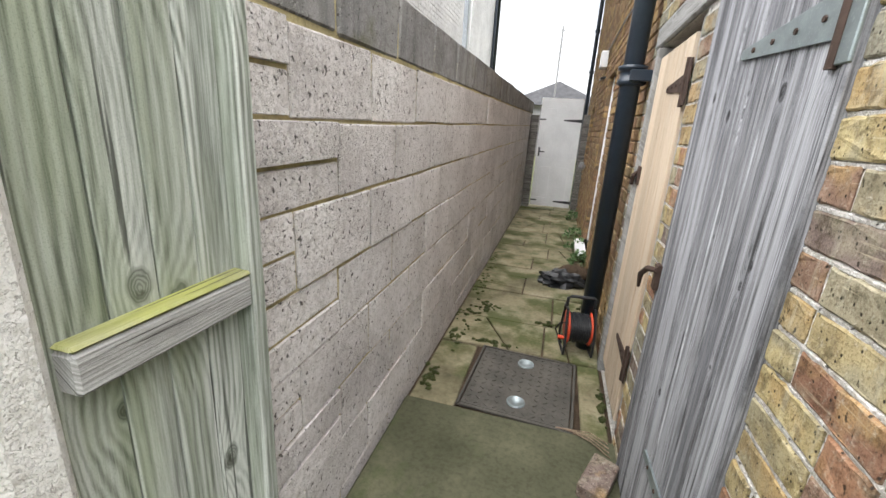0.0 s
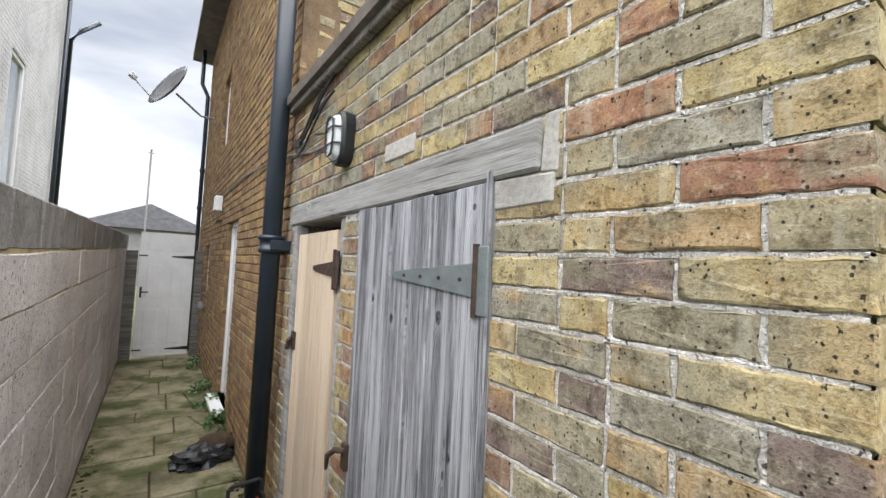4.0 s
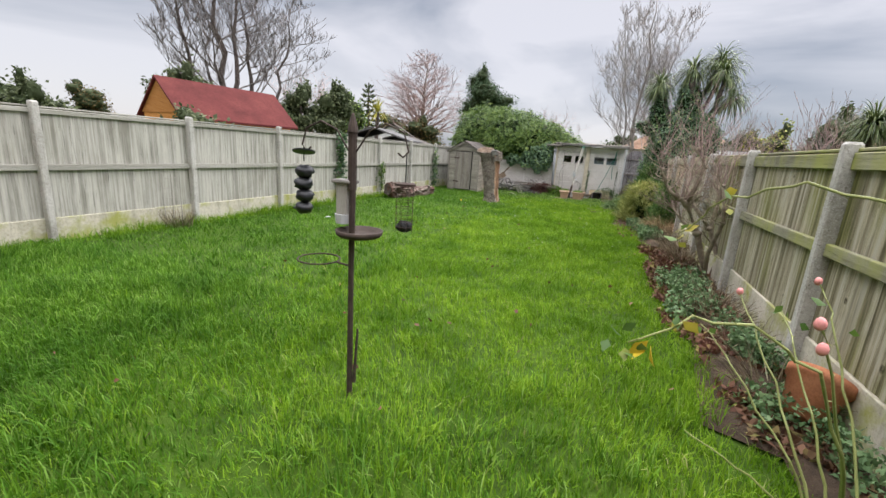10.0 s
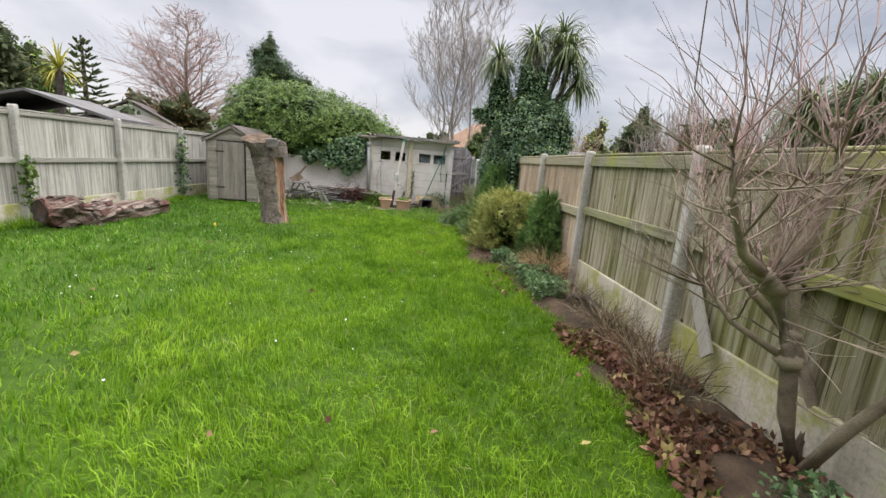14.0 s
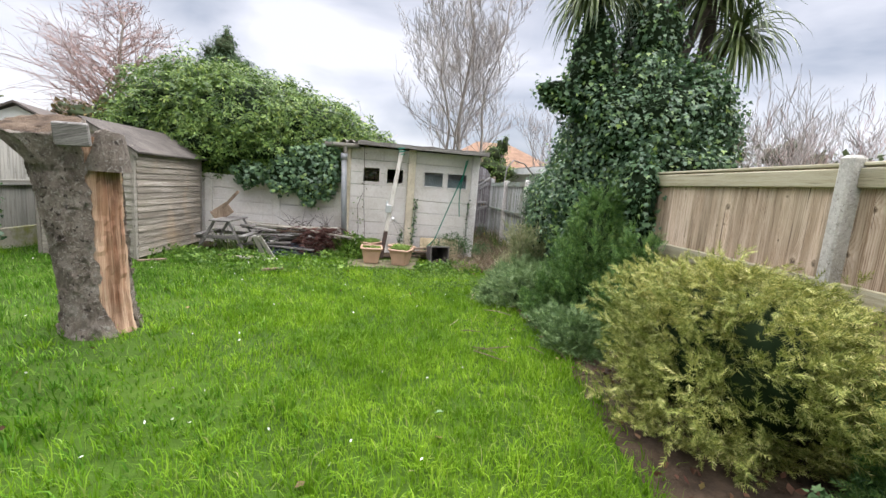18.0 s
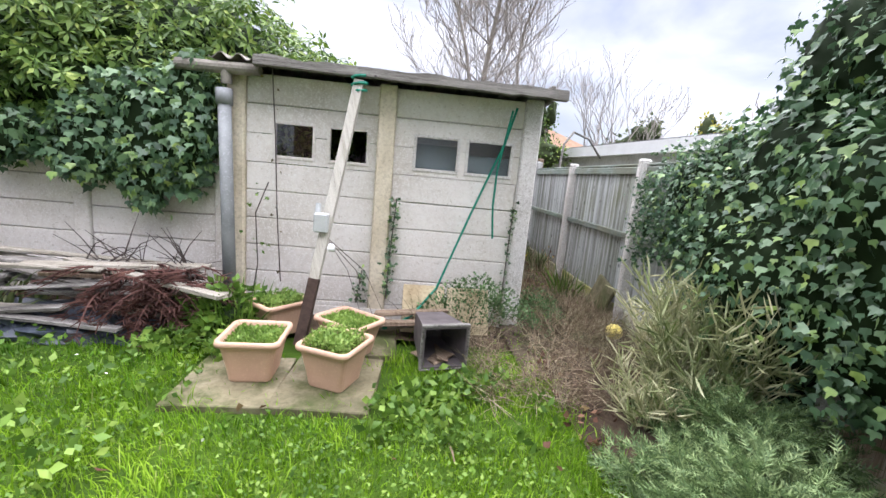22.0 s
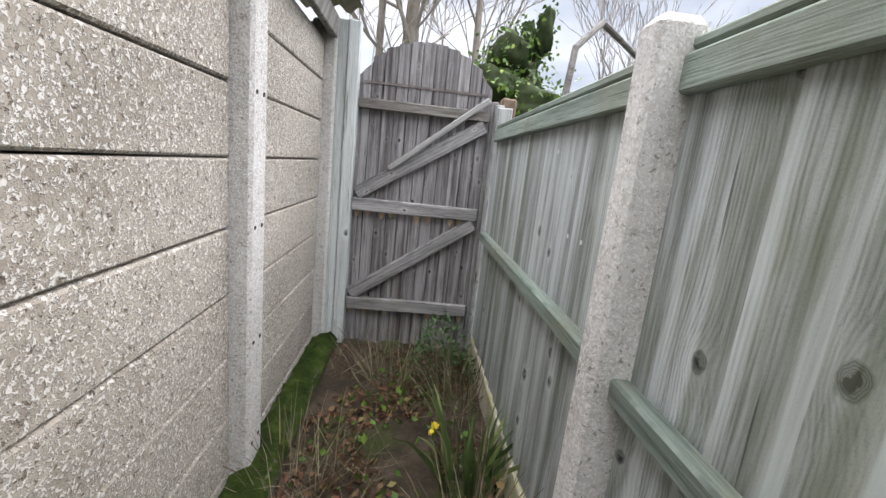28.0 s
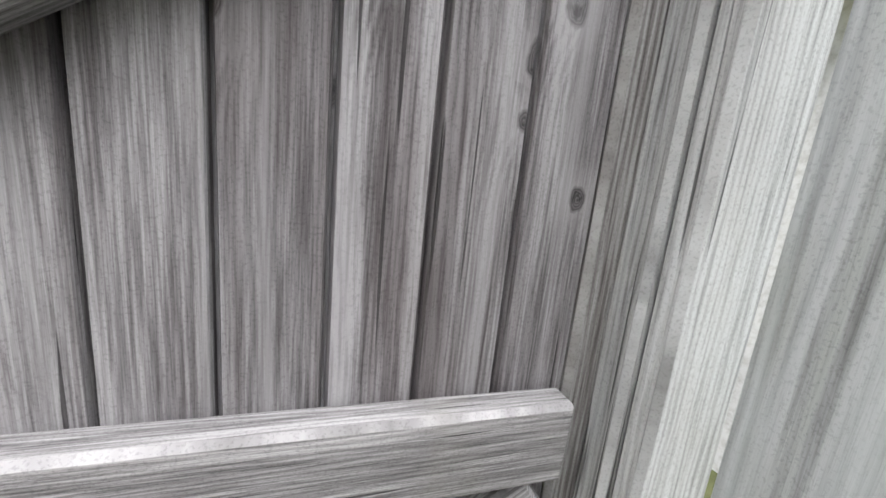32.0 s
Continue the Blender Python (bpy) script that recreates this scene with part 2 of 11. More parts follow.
def branch(geo, p, d, length, r, depth, rnd_, spread=0.6, kids=3, lift=0.12, n=5, tips=None, shrink=0.68, thin=0.0018):
    """A limb that forks again and again."""
    pts, radii = [Vector(p)], [r]
    q, w = Vector(p), Vector(d).normalized()
    steps = 4 if depth > 1 else 3
    for i in range(steps):
        w = (w + Vector((rnd_.gauss(0, 0.13), rnd_.gauss(0, 0.13), rnd_.gauss(0, 0.08) + lift * 0.4))).normalized()
        q = q + w * length / steps
        pts.append(q.copy())
        radii.append(max(r * (1 - 0.5 * (i + 1) / steps), thin))
    geo.tube(pts, radii, n if depth > 2 else 3, caps=False)
    if depth <= 0:
        if tips is not None:
            tips.append((tuple(q), tuple(w)))
        return
    for i in range(kids):
        k = rnd_.uniform(0.35, 1.0) if i else 1.0
        j = min(int(k * steps), steps)
        s = (w + Vector((rnd_.gauss(0, spread), rnd_.gauss(0, spread), rnd_.gauss(0, spread * 0.5) + lift))).normalized()
        branch(geo, pts[j], s, length * shrink * rnd_.uniform(0.75, 1.15), radii[j] * 0.72, depth - 1, rnd_, spread, kids, lift, n, tips, shrink, thin)

# ---- materials ----
class Nodes:
    """A node material under way."""

    def __init__(self, name, rough=0.8, metal=0.0, spec=0.3):
        self.m = bpy.data.materials.new(name)
        self.m.use_nodes = True
        self.n, self.l = self.m.node_tree.nodes, self.m.node_tree.links
        self.b = self.n["Principled BSDF"]
        self.b.inputs["Roughness"].default_value = rough
        self.b.inputs["Metallic"].default_value = metal
        self.b.inputs["Specular IOR Level"].default_value = spec

    def put(self, socket, value):
        if isinstance(value, bpy.types.NodeSocket):
            self.l.new(value, socket)
        elif value is not None:
            socket.default_value = (*value, 1.0) if isinstance(value, tuple) and len(value) == 3 and socket.type == "RGBA" else value

    def where(self, scale=(1, 1, 1), rot=(0, 0, 0), shift=0.0, local=False):
        """World place (or the object's own), scaled; shift moves it by the piece's random number."""
        if local:
            src = self.n.new("ShaderNodeTexCoord").outputs["Object"]
        else:
            src = self.n.new("ShaderNodeNewGeometry").outputs["Position"]
        mp = self.n.new("ShaderNodeMapping")
        mp.inputs["Scale"].default_value = scale
        mp.inputs["Rotation"].default_value = rot
        self.l.new(src, mp.inputs[0])
        if not shift:
            return mp.outputs[0]
        ad = self.n.new("ShaderNodeVectorMath")
        ad.operation = "MULTIPLY_ADD"
        self.l.new(self.lot(), ad.inputs[0])
        ad.inputs[1].default_value = (shift, shift * 1.7, shift * 0.6)
        self.l.new(mp.outputs[0], ad.inputs[2])
        return ad.outputs[0]

    def lot(self):
        """A random number of the piece, alike for a piece of its own or an island of a joined mesh."""
        a = self.n.new("ShaderNodeObjectInfo").outputs["Random"]
        b = self.n.new("ShaderNodeNewGeometry").outputs["Random Per Island"]
        return self.math("FRACT", self.math("ADD", a, b))

    def math(self, op, a, b=None, c=None):
        x = self.n.new("ShaderNodeMath")
        x.operation = op
        for i, value in enumerate((a, b, c)):
            if value is not None:
                self.put(x.inputs[i], value)
        return x.outputs[0]

    def noise(self, vec, scale, detail=4.0, rough=0.55, dist=0.0):
        x = self.n.new("ShaderNodeTexNoise")
        self.put(x.inputs["Vector"], vec)
        x.inputs["Scale"].default_value, x.inputs["Detail"].default_value = scale, detail
        x.inputs["Roughness"].default_value, x.inputs["Distortion"].default_value = rough, dist
        return x.outputs["Fac"]

    def cells(self, vec, scale, feature="F1", out="Distance"):
        x = self.n.new("ShaderNodeTexVoronoi")
        x.feature = feature
        self.put(x.inputs["Vector"], vec)
        x.inputs["Scale"].default_value = scale
        return x.outputs[out]

    def ramp(self, fac, stops, hard=False):
        x = self.n.new("ShaderNodeValToRGB")
        e = x.color_ramp.elements
        while len(e) < len(stops):
            e.new(0.5)
        for k, (p, c) in zip(e, stops):
            k.position, k.color = p, (*c, 1) if len(c) == 3 else c
        if hard:
            x.color_ramp.interpolation = "CONSTANT"
        self.l.new(fac, x.inputs[0])
        return x.outputs[0]

    def mix(self, a, b, fac, mode="MIX"):
        x = self.n.new("ShaderNodeMix")
        x.data_type, x.blend_type = "RGBA", mode
        self.put(x.inputs[0], fac)
        self.put(x.inputs[6], a)
        self.put(x.inputs[7], b)
        return x.outputs[2]

    def step(self, fac, lo, hi):
        x = self.n.new("ShaderNodeMapRange")
        self.put(x.inputs[0], fac)
        x.inputs[1].default_value, x.inputs[2].default_value = lo, hi
        return x.outputs[0]

    def done(self, colour, height=None, bump=0.3, dist=0.005, rough=None):
        self.put(self.b.inputs["Base Color"], colour)
        if height is not None:
            x = self.n.new("ShaderNodeBump")
            x.inputs["Strength"].default_value, x.inputs["Distance"].default_value = bump, dist
            self.l.new(height, x.inputs["Height"])
            self.l.new(x.outputs[0], self.b.inputs["Normal"])
        if rough is not None:
            self.put(self.b.inputs["Roughness"], rough)
        return self.m


def grey(v):
    return (v, v, v)


def plain(name, c, rough=0.5, metal=0.0, spec=0.4, var=0.25, scale=9.0, bump=0.08):
    """A paint, plastic or metal with slight wear."""
    k = Nodes(name, rough, metal, spec)
    w = k.where()
    a, f = k.noise(w, scale, 5), k.noise(w, scale * 12, 3)
    col = k.mix(c, tuple(x * (1 - var) for x in c), k.step(a, 0.35, 0.7))
    col = k.mix(col, tuple(min(1, x * (1 + var * 0.5)) for x in c), k.step(f, 0.55, 0.75))
    return k.done(col, f, bump, 0.002, k.math("MULTIPLY_ADD", a, 0.25, rough - 0.12))


def brick_mat(name, palette, pits=0.5, patch=None, second=None):
    """Clay bricks: each its own colour, fired unevenly, with scratches, lime smears and blown pits."""
    k = Nodes(name, 0.9, 0, 0.2)
    w = k.where()
    lot = k.lot()
    n = len(palette)
    col = k.ramp(lot, [(i / n, c) for i, c in enumerate(palette)], hard=True)
    a, f, g = k.noise(w, 11, 5, 0.65), k.noise(w, 70, 5, 0.7), k.noise(w, 2.1, 4)
    own = k.noise(k.where((5, 5, 7), shift=23.0), 1.0, 3, 0.6)
    if second:
        col = k.mix(col, second[0], k.math("MULTIPLY", k.step(own, 0.5, 0.62), 0.75))
        col = k.mix(col, second[1], k.math("MULTIPLY", k.math("SUBTRACT", 1.0, k.step(own, 0.36, 0.44)), 0.6))
    col = k.mix(col, k.mix(col, (0.5, 0.46, 0.4), 1.0, "MULTIPLY"), k.math("MULTIPLY", k.step(a, 0.42, 0.66), 0.7))
    if patch:
        q = k.noise(k.where((26, 26, 4.0), shift=31.0), 1.0, 1.5)
        col = k.mix(col, patch, k.math("MULTIPLY", k.step(q, 0.55, 0.61), 0.75))
    col = k.mix(col, (0.12, 0.12, 0.09), k.math("MULTIPLY", k.step(g, 0.52, 0.75), 0.3))
    col = k.mix(col, (0.6, 0.57, 0.48), k.math("MULTIPLY", k.step(f, 0.56, 0.7), 0.42))
    soot = k.noise(w, 27, 6, 0.75)
    col = k.mix(col, k.mix(col, (0.42, 0.4, 0.37), 1.0, "MULTIPLY"), k.math("MULTIPLY", k.step(soot, 0.5, 0.64), 0.9 if pits else 0.4))
    grit = k.noise(w, 230, 3, 0.7)
    col = k.mix(col, k.mix(col, (0.45, 0.42, 0.38), 1.0, "MULTIPLY"), k.math("MULTIPLY", k.step(grit, 0.5, 0.62), 0.6))
    h = k.math("MULTIPLY_ADD", a, 0.7, k.math("MULTIPLY_ADD", grit, 0.5, k.math("MULTIPLY", f, 0.8)))
    if pits:
        scr = k.noise(k.where((7, 7, 150), shift=11.0), 1.0, 3, 0.6)
        col = k.mix(col, (0.6, 0.53, 0.38), k.math("MULTIPLY", k.step(scr, 0.62, 0.72), 0.35))
        col = k.mix(col, (0.1, 0.08, 0.06), k.math("MULTIPLY", k.step(k.math("SUBTRACT", 1.0, scr), 0.66, 0.74), 0.5))
        pit = k.math("SUBTRACT", 1.0, k.step(k.cells(k.where((1, 1, 0.75), shift=3.0), 82), 0.13, 0.2))
        pit2 = k.step(k.noise(k.where((1, 1, 0.7), shift=5.0), 60, 4, 0.65), 0.655, 0.69)
        big = k.math("SUBTRACT", 1.0, k.step(k.math("MULTIPLY_ADD", k.noise(w, 190, 2), 0.09, k.cells(k.where((1, 1, 0.7), shift=8.0), 31)), 0.105, 0.14))
        sel = k.step(k.noise(w, 21, 2), 0.48, 0.52)
        hole = k.math("MAXIMUM", k.math("MAXIMUM", k.math("MULTIPLY", pit, sel), pit2), k.math("MULTIPLY", big, k.step(k.noise(w, 9, 2), 0.46, 0.5)))
        col = k.mix(col, (0.03, 0.025, 0.02), k.math("MULTIPLY", hole, 0.92))
        h = k.math("SUBTRACT", h, k.math("MULTIPLY", hole, 1.6))
        # lime run down the face in upright streaks
        lime = k.noise(k.where((34, 34, 5.0), shift=17.0), 1.0, 3, 0.6)
        col = k.mix(col, (0.5, 0.49, 0.4), k.math("MULTIPLY", k.step(lime, 0.57, 0.7), 0.25))
        col = k.mix(col, (0.16, 0.14, 0.11), k.math("MULTIPLY", k.math("SUBTRACT", 1.0, k.step(lime, 0.28, 0.4)), 0.25))
    return k.done(col, h, 1.0, 0.0035 if pits else 0.005)


def wood_mat(name, dark, mid, light, axis=2, tint=None, tint_at=(0.5, 0.75), grain=1.0, rough=0.85, knots=True, tilt=0.0, split=0.66, swirl=0.17, rare=0.42, stain=None, pale=None, lots=0.7):
    """Sawn boards whose grain runs along one axis: fibres, growth lines bent round knots, drying cracks. Each board has its own figure."""
    k = Nodes(name, rough, 0, 0.25)
    lot = k.lot()
    sep = k.n.new("ShaderNodeSeparateXYZ")
    k.l.new(k.where(rot=(0, tilt, 0)), sep.inputs[0])
    o = [sep.outputs[i] for i in range(3) if i != axis]
    u = k.math("MULTIPLY_ADD", lot, 3.7, k.math("ADD", o[0], o[1]))
    v = k.math("MULTIPLY_ADD", lot, 11.3, sep.outputs[axis])

    def p(su, sv):
        c = k.n.new("ShaderNodeCombineXYZ")
        k.l.new(k.math("MULTIPLY", u, su * grain), c.inputs[0])
        k.l.new(k.math("MULTIPLY", v, sv * grain), c.inputs[1])
        return c.outputs[0]

    warp = k.noise(p(9, 1.1), 1.0, 3, 0.5)
    jag = k.noise(p(60, 6), 1.0, 3, 0.6)
    phase = k.math("MULTIPLY_ADD", jag, 1.3, k.math("MULTIPLY_ADD", warp, 7.0, k.math("MULTIPLY", u, 150.0 * grain)))
    if knots:
        x = k.n.new("ShaderNodeTexVoronoi")
        x.voronoi_dimensions = "2D"
        k.l.new(p(5.8, 3.9), x.inputs["Vector"])
        x.inputs["Scale"].default_value = 1.0
        cs = k.n.new("ShaderNodeSeparateColor")
        k.l.new(x.outputs["Color"], cs.inputs[0])
        sel = k.math("GREATER_THAN", cs.outputs[0], rare)
        wob = k.math("MULTIPLY_ADD", k.noise(p(40, 30), 1.0, 3), 0.085, x.outputs["Distance"])
        d = k.math("ADD", wob, k.math("MULTIPLY_ADD", cs.outputs[1], 0.05, -0.058))
        bulge = k.math("MULTIPLY", k.math("POWER", k.math("SUBTRACT", 1.0, k.step(d, 0.0, 0.42)), 2.5), sel)
        phase = k.math("MULTIPLY_ADD", bulge, 4.0, phase)
    line = k.math("MULTIPLY_ADD", k.math("SINE", k.math("MULTIPLY", phase, 6.2832)), 0.5, 0.5)
    amp = k.step(k.noise(p(14, 0.9), 1.0, 2), 0.35, 0.65)
    fine = k.noise(p(330, 9), 1.0, 4, 0.7)
    streak = k.noise(p(48, 1.4), 1.0, 4, 0.6)
    fac = k.math("MULTIPLY_ADD", k.math("MULTIPLY", line, amp), swirl, k.math("MULTIPLY_ADD", fine, 0.66 - 0.6 * swirl, k.math("MULTIPLY", streak, 0.5 - 0.24 * swirl)))
    col = k.ramp(fac, [(0.4, dark), (0.51, mid), (0.64, light)])
    col = k.mix(col, k.mix(col, (0.56, 0.56, 0.56), 1.0, "MULTIPLY"), k.math("MULTIPLY", lot, lots))
    big = k.noise(p(7, 1.6), 1.0, 4)
    col = k.mix(col, dark, k.math("MULTIPLY", k.step(big, 0.5, 0.75), 0.5))
    crack = k.step(k.noise(p(110, 2.4), 1.0, 2, 0.5), split, split + 0.03)
    speck = k.noise(k.where(), 420, 2, 0.6)
    col = k.mix(col, k.mix(col, grey(0.55), 1.0, "MULTIPLY"), k.math("MULTIPLY", k.step(speck, 0.52, 0.66), 0.45))
    if knots:
        core = k.math("MULTIPLY", k.math("SUBTRACT", 1.0, k.step(d, 0.045, 0.062)), sel)
        eye = k.math("MULTIPLY", k.math("SUBTRACT", 1.0, k.step(d, 0.02, 0.05)), sel)
        halo = k.math("MULTIPLY", k.math("SUBTRACT", 1.0, k.step(d, 0.06, 0.17)), sel)
        col = k.mix(col, light, k.math("MULTIPLY", halo, 0.4))
        col = k.mix(col, tuple(c * 0.45 for c in dark), k.math("MULTIPLY", core, 0.85))
        rings = k.math("MULTIPLY_ADD", k.math("SINE", k.math("MULTIPLY", d, 520.0)), 0.5, 0.5)
        col = k.mix(col, mid, k.math("MULTIPLY", k.math("MULTIPLY", core, rings), 0.55))
        col = k.mix(col, tuple(c * 0.2 for c in dark), k.math("MULTIPLY", eye, k.step(k.noise(p(90, 60), 1.0, 2), 0.45, 0.55)))
    if tint:
        t = k.noise(k.where((1.6, 1.6, 0.7)), 1.5, 5, 0.6)
        col = k.mix(col, tint, k.math("MULTIPLY", k.step(t, *tint_at), 0.75))
    run = k.math("MULTIPLY_ADD", lot, 0.05, k.noise(p(25, 0.7), 1.0, 4, 0.6))
    if stain:
        col = k.mix(col, k.mix(col, stain, 1.0, "MULTIPLY"), k.step(run, 0.5, 0.66))
    if pale:
        col = k.mix(col, pale, k.math("MULTIPLY", k.math("SUBTRACT", 1.0, k.step(run, 0.4, 0.52)), 0.55))
    col = k.mix(col, tuple(c * 0.3 for c in dark), k.math("MULTIPLY", crack, 0.8))
    return k.done(col, k.math("SUBTRACT", fac, crack), 0.7, 0.003)


def mineral(name, base, dark, light, chips=None, chip_scale=70, chip_bias=0.06, moss=None, moss_at=(0.58, 0.72), s=3.0, bump=0.5, rough=0.9, lot=0.0, runs=False, dist=0.004, fine=0.7):
    """Concrete, render, stone and soil: large stains, fine grain, and chips where the mix shows them."""
    k = Nodes(name, rough, 0, 0.2)
    w = k.where()
    a, f, g = k.noise(w, s, 6, 0.6), k.noise(w, s * 14, 5, 0.7), k.noise(w, s * 50, 3, 0.7)
    col = k.ramp(a, [(0.3, dark), (0.5, base), (0.72, light)])
    col = k.mix(col, k.mix(col, (0.55, 0.53, 0.5), 1.0, "MULTIPLY"), k.math("MULTIPLY", k.step(f, 0.45, 0.7), fine))
    h = k.math("MULTIPLY_ADD", g, 0.5, f)
    if chips:
        chip = k.step(k.noise(w, chip_scale, 3, 0.6, 0.8), 0.5 + chip_bias, 0.56 + chip_bias)
        col = k.mix(col, chips[0], k.math("MULTIPLY", chip, 0.75))
        hol = k.step(k.noise(w, chip_scale * 0.55, 2, 0.55, 0.5), 0.64, 0.68)
        col = k.mix(col, chips[1], k.math("MULTIPLY", hol, 0.85))
        h = k.math("ADD", h, k.math("SUBTRACT", chip, hol))
    if lot:
        col = k.mix(col, k.mix(col, grey(0.5), 1.0, "MULTIPLY"), k.math("MULTIPLY", k.lot(), lot))
    if runs:
        r = k.noise(k.where((7, 7, 0.5)), 1.6, 4, 0.6)
        col = k.mix(col, tuple(x * 0.45 for x in dark), k.math("MULTIPLY", k.step(r, 0.52, 0.75), 0.6))
    if moss:
        m = k.noise(w, 2.3, 6, 0.65)
        col = k.mix(col, moss, k.math("MULTIPLY", k.step(m, *moss_at), 0.85))
    return k.done(col, h, bump, dist)


def leaf_mat(name, stops, rough=0.5, spec=0.35, thin=0.25, patch=None, broad=None):
    """Leaves: each has its own shade; some light comes through."""
    k = Nodes(name, rough, 0, spec)
    col = k.ramp(k.lot(), stops)
    big = k.noise(k.where(), 1.4, 3)
    col = k.mix(col, k.mix(col, patch or (0.62, 0.7, 0.6), 1.0, "MULTIPLY"), k.step(big, 0.4, 0.66))
    if broad:
        col = k.mix(col, k.mix(col, broad, 1.0, "MULTIPLY"), k.step(k.noise(k.where(), 0.4, 3), 0.42, 0.6))
    mid = k.noise(k.where(), 6.5, 3)
    col = k.mix(col, k.mix(col, (0.68, 0.74, 0.64), 1.0, "MULTIPLY"), k.step(mid, 0.45, 0.6))
    k.done(col)
    tr = k.n.new("ShaderNodeBsdfTranslucent")
    k.l.new(col, tr.inputs[0])
    mx = k.n.new("ShaderNodeMixShader")
    mx.inputs[0].default_value = thin
    out = k.n["Material Output"]
    k.l.new(k.b.outputs[0], mx.inputs[1])
    k.l.new(tr.outputs[0], mx.inputs[2])
    k.l.new(mx.outputs[0], out.inputs[0])
    return k.m


STOCK = [(0.445, 0.374, 0.202), (0.330, 0.299, 0.212), (0.392, 0.309, 0.171), (0.294, 0.281, 0.222), (0.481, 0.402, 0.212), (0.267, 0.150, 0.101),
         (0.374, 0.327, 0.212), (0.356, 0.196, 0.121), (0.445, 0.374, 0.212), (0.330, 0.318, 0.262), (0.205, 0.160, 0.141), (0.401, 0.290, 0.161), (0.294, 0.196, 0.147)]
M_STOCK = brick_mat("stock_brick", STOCK, 1.0, second=((0.3, 0.28, 0.2), (0.45, 0.31, 0.14)))
M_STOCK_FAR = brick_mat("house_brick", [(0.29, 0.19, 0.10), (0.34, 0.22, 0.115), (0.24, 0.15, 0.085), (0.38, 0.26, 0.12), (0.28, 0.17, 0.1), (0.33, 0.24, 0.13)], 0.0)
M_SMOOTH = brick_mat("relaid_brick", [(0.676, 0.596, 0.454), (0.554, 0.439, 0.346), (0.636, 0.502, 0.227), (0.431, 0.323, 0.267), (0.676, 0.544, 0.247), (0.645, 0.575, 0.444), (0.594, 0.449, 0.256)], 0.0, second=((0.594, 0.513, 0.375), (0.615, 0.480, 0.238)))
M_BUFF = brick_mat("buff_brick", [(0.61, 0.445, 0.215), (0.55, 0.395, 0.185), (0.64, 0.475, 0.25), (0.52, 0.37, 0.17), (0.58, 0.42, 0.205)], 0.0, patch=(0.25, 0.135, 0.06))
M_MORTAR = mineral("lime_mortar", (0.6, 0.58, 0.54), (0.4, 0.38, 0.34), (0.72, 0.7, 0.67), chips=((0.9, 0.89, 0.87), (0.045, 0.04, 0.035)), chip_scale=130, chip_bias=0.02, s=6, bump=1.0, dist=0.006)
M_MORTAR_Y = mineral("yellowed_mortar", (0.58, 0.47, 0.25), (0.36, 0.28, 0.15), (0.68, 0.58, 0.37), chips=((0.62, 0.55, 0.4), (0.08, 0.07, 0.05)), chip_scale=110, chip_bias=0.04, s=9, bump=1.0, dist=0.014)
M_MORTAR_B = mineral("buff_mortar", (0.42, 0.31, 0.18), (0.28, 0.2, 0.12), (0.5, 0.38, 0.24), s=6, bump=0.8)
M_MORTAR_D = mineral("dark_mortar", (0.17, 0.12, 0.075), (0.1, 0.075, 0.05), (0.24, 0.17, 0.1), s=6, bump=0.8)
M_BLOCK = mineral("aggregate_block", (0.68, 0.645, 0.635), (0.52, 0.49, 0.48), (0.77, 0.745, 0.735), chips=((0.68, 0.65, 0.63), (0.05, 0.045, 0.04)), chip_scale=105, bump=1.0, lot=0.3, dist=0.006)
M_BLOCK_S = mineral("dressed_block", (0.25, 0.245, 0.245), (0.15, 0.147, 0.14), (0.34, 0.335, 0.32), chips=((0.36, 0.35, 0.34), (0.08, 0.075, 0.07)), chip_scale=130, bump=0.6, lot=0.3, moss=(0.1, 0.1, 0.05), moss_at=(0.56, 0.72), runs=True)
M_BLOCK_MORTAR = mineral("yellow_mortar", (0.46, 0.39, 0.21), (0.26, 0.23, 0.14), (0.55, 0.49, 0.31), s=5, bump=0.8)
M_PANEL = mineral("cast_concrete_panel", (0.68, 0.645, 0.605), (0.52, 0.48, 0.43), (0.79, 0.765, 0.74), chips=((0.76, 0.745, 0.725), (0.52, 0.48, 0.43)), chip_scale=62, chip_bias=0.03, s=1.6, bump=0.4, lot=0.1, fine=0.3)
M_PANELPOST = mineral("cream_concrete_post", (0.66, 0.59, 0.46), (0.5, 0.44, 0.33), (0.74, 0.68, 0.56), s=3.0, bump=0.4)
M_PEBBLE = mineral("exposed_aggregate", (0.45, 0.4, 0.335), (0.32, 0.28, 0.23), (0.53, 0.48, 0.41), chips=((0.8, 0.77, 0.73), (0.21, 0.165, 0.125)), chip_scale=105, chip_bias=0.0, s=1.8, bump=1.0, lot=0.25, dist=0.005)
M_PEBBLE_P = mineral("pale_aggregate_post", (0.64, 0.62, 0.59), (0.5, 0.48, 0.445), (0.72, 0.7, 0.68), chips=((0.84, 0.83, 0.82), (0.3, 0.26, 0.22)), chip_scale=150, chip_bias=0.0, s=3, bump=0.8, dist=0.004)
M_CPOST = mineral("concrete_post", (0.47, 0.46, 0.42), (0.32, 0.31, 0.27), (0.57, 0.56, 0.53), chips=((0.62, 0.61, 0.58), (0.2, 0.185, 0.16)), chip_scale=120, s=2.5, bump=0.5)
M_GRAVELBOARD = mineral("gravel_board", (0.55, 0.52, 0.42), (0.38, 0.36, 0.27), (0.64, 0.61, 0.51), moss=(0.3, 0.32, 0.06), moss_at=(0.46, 0.62), s=2.5, bump=0.4, runs=True)
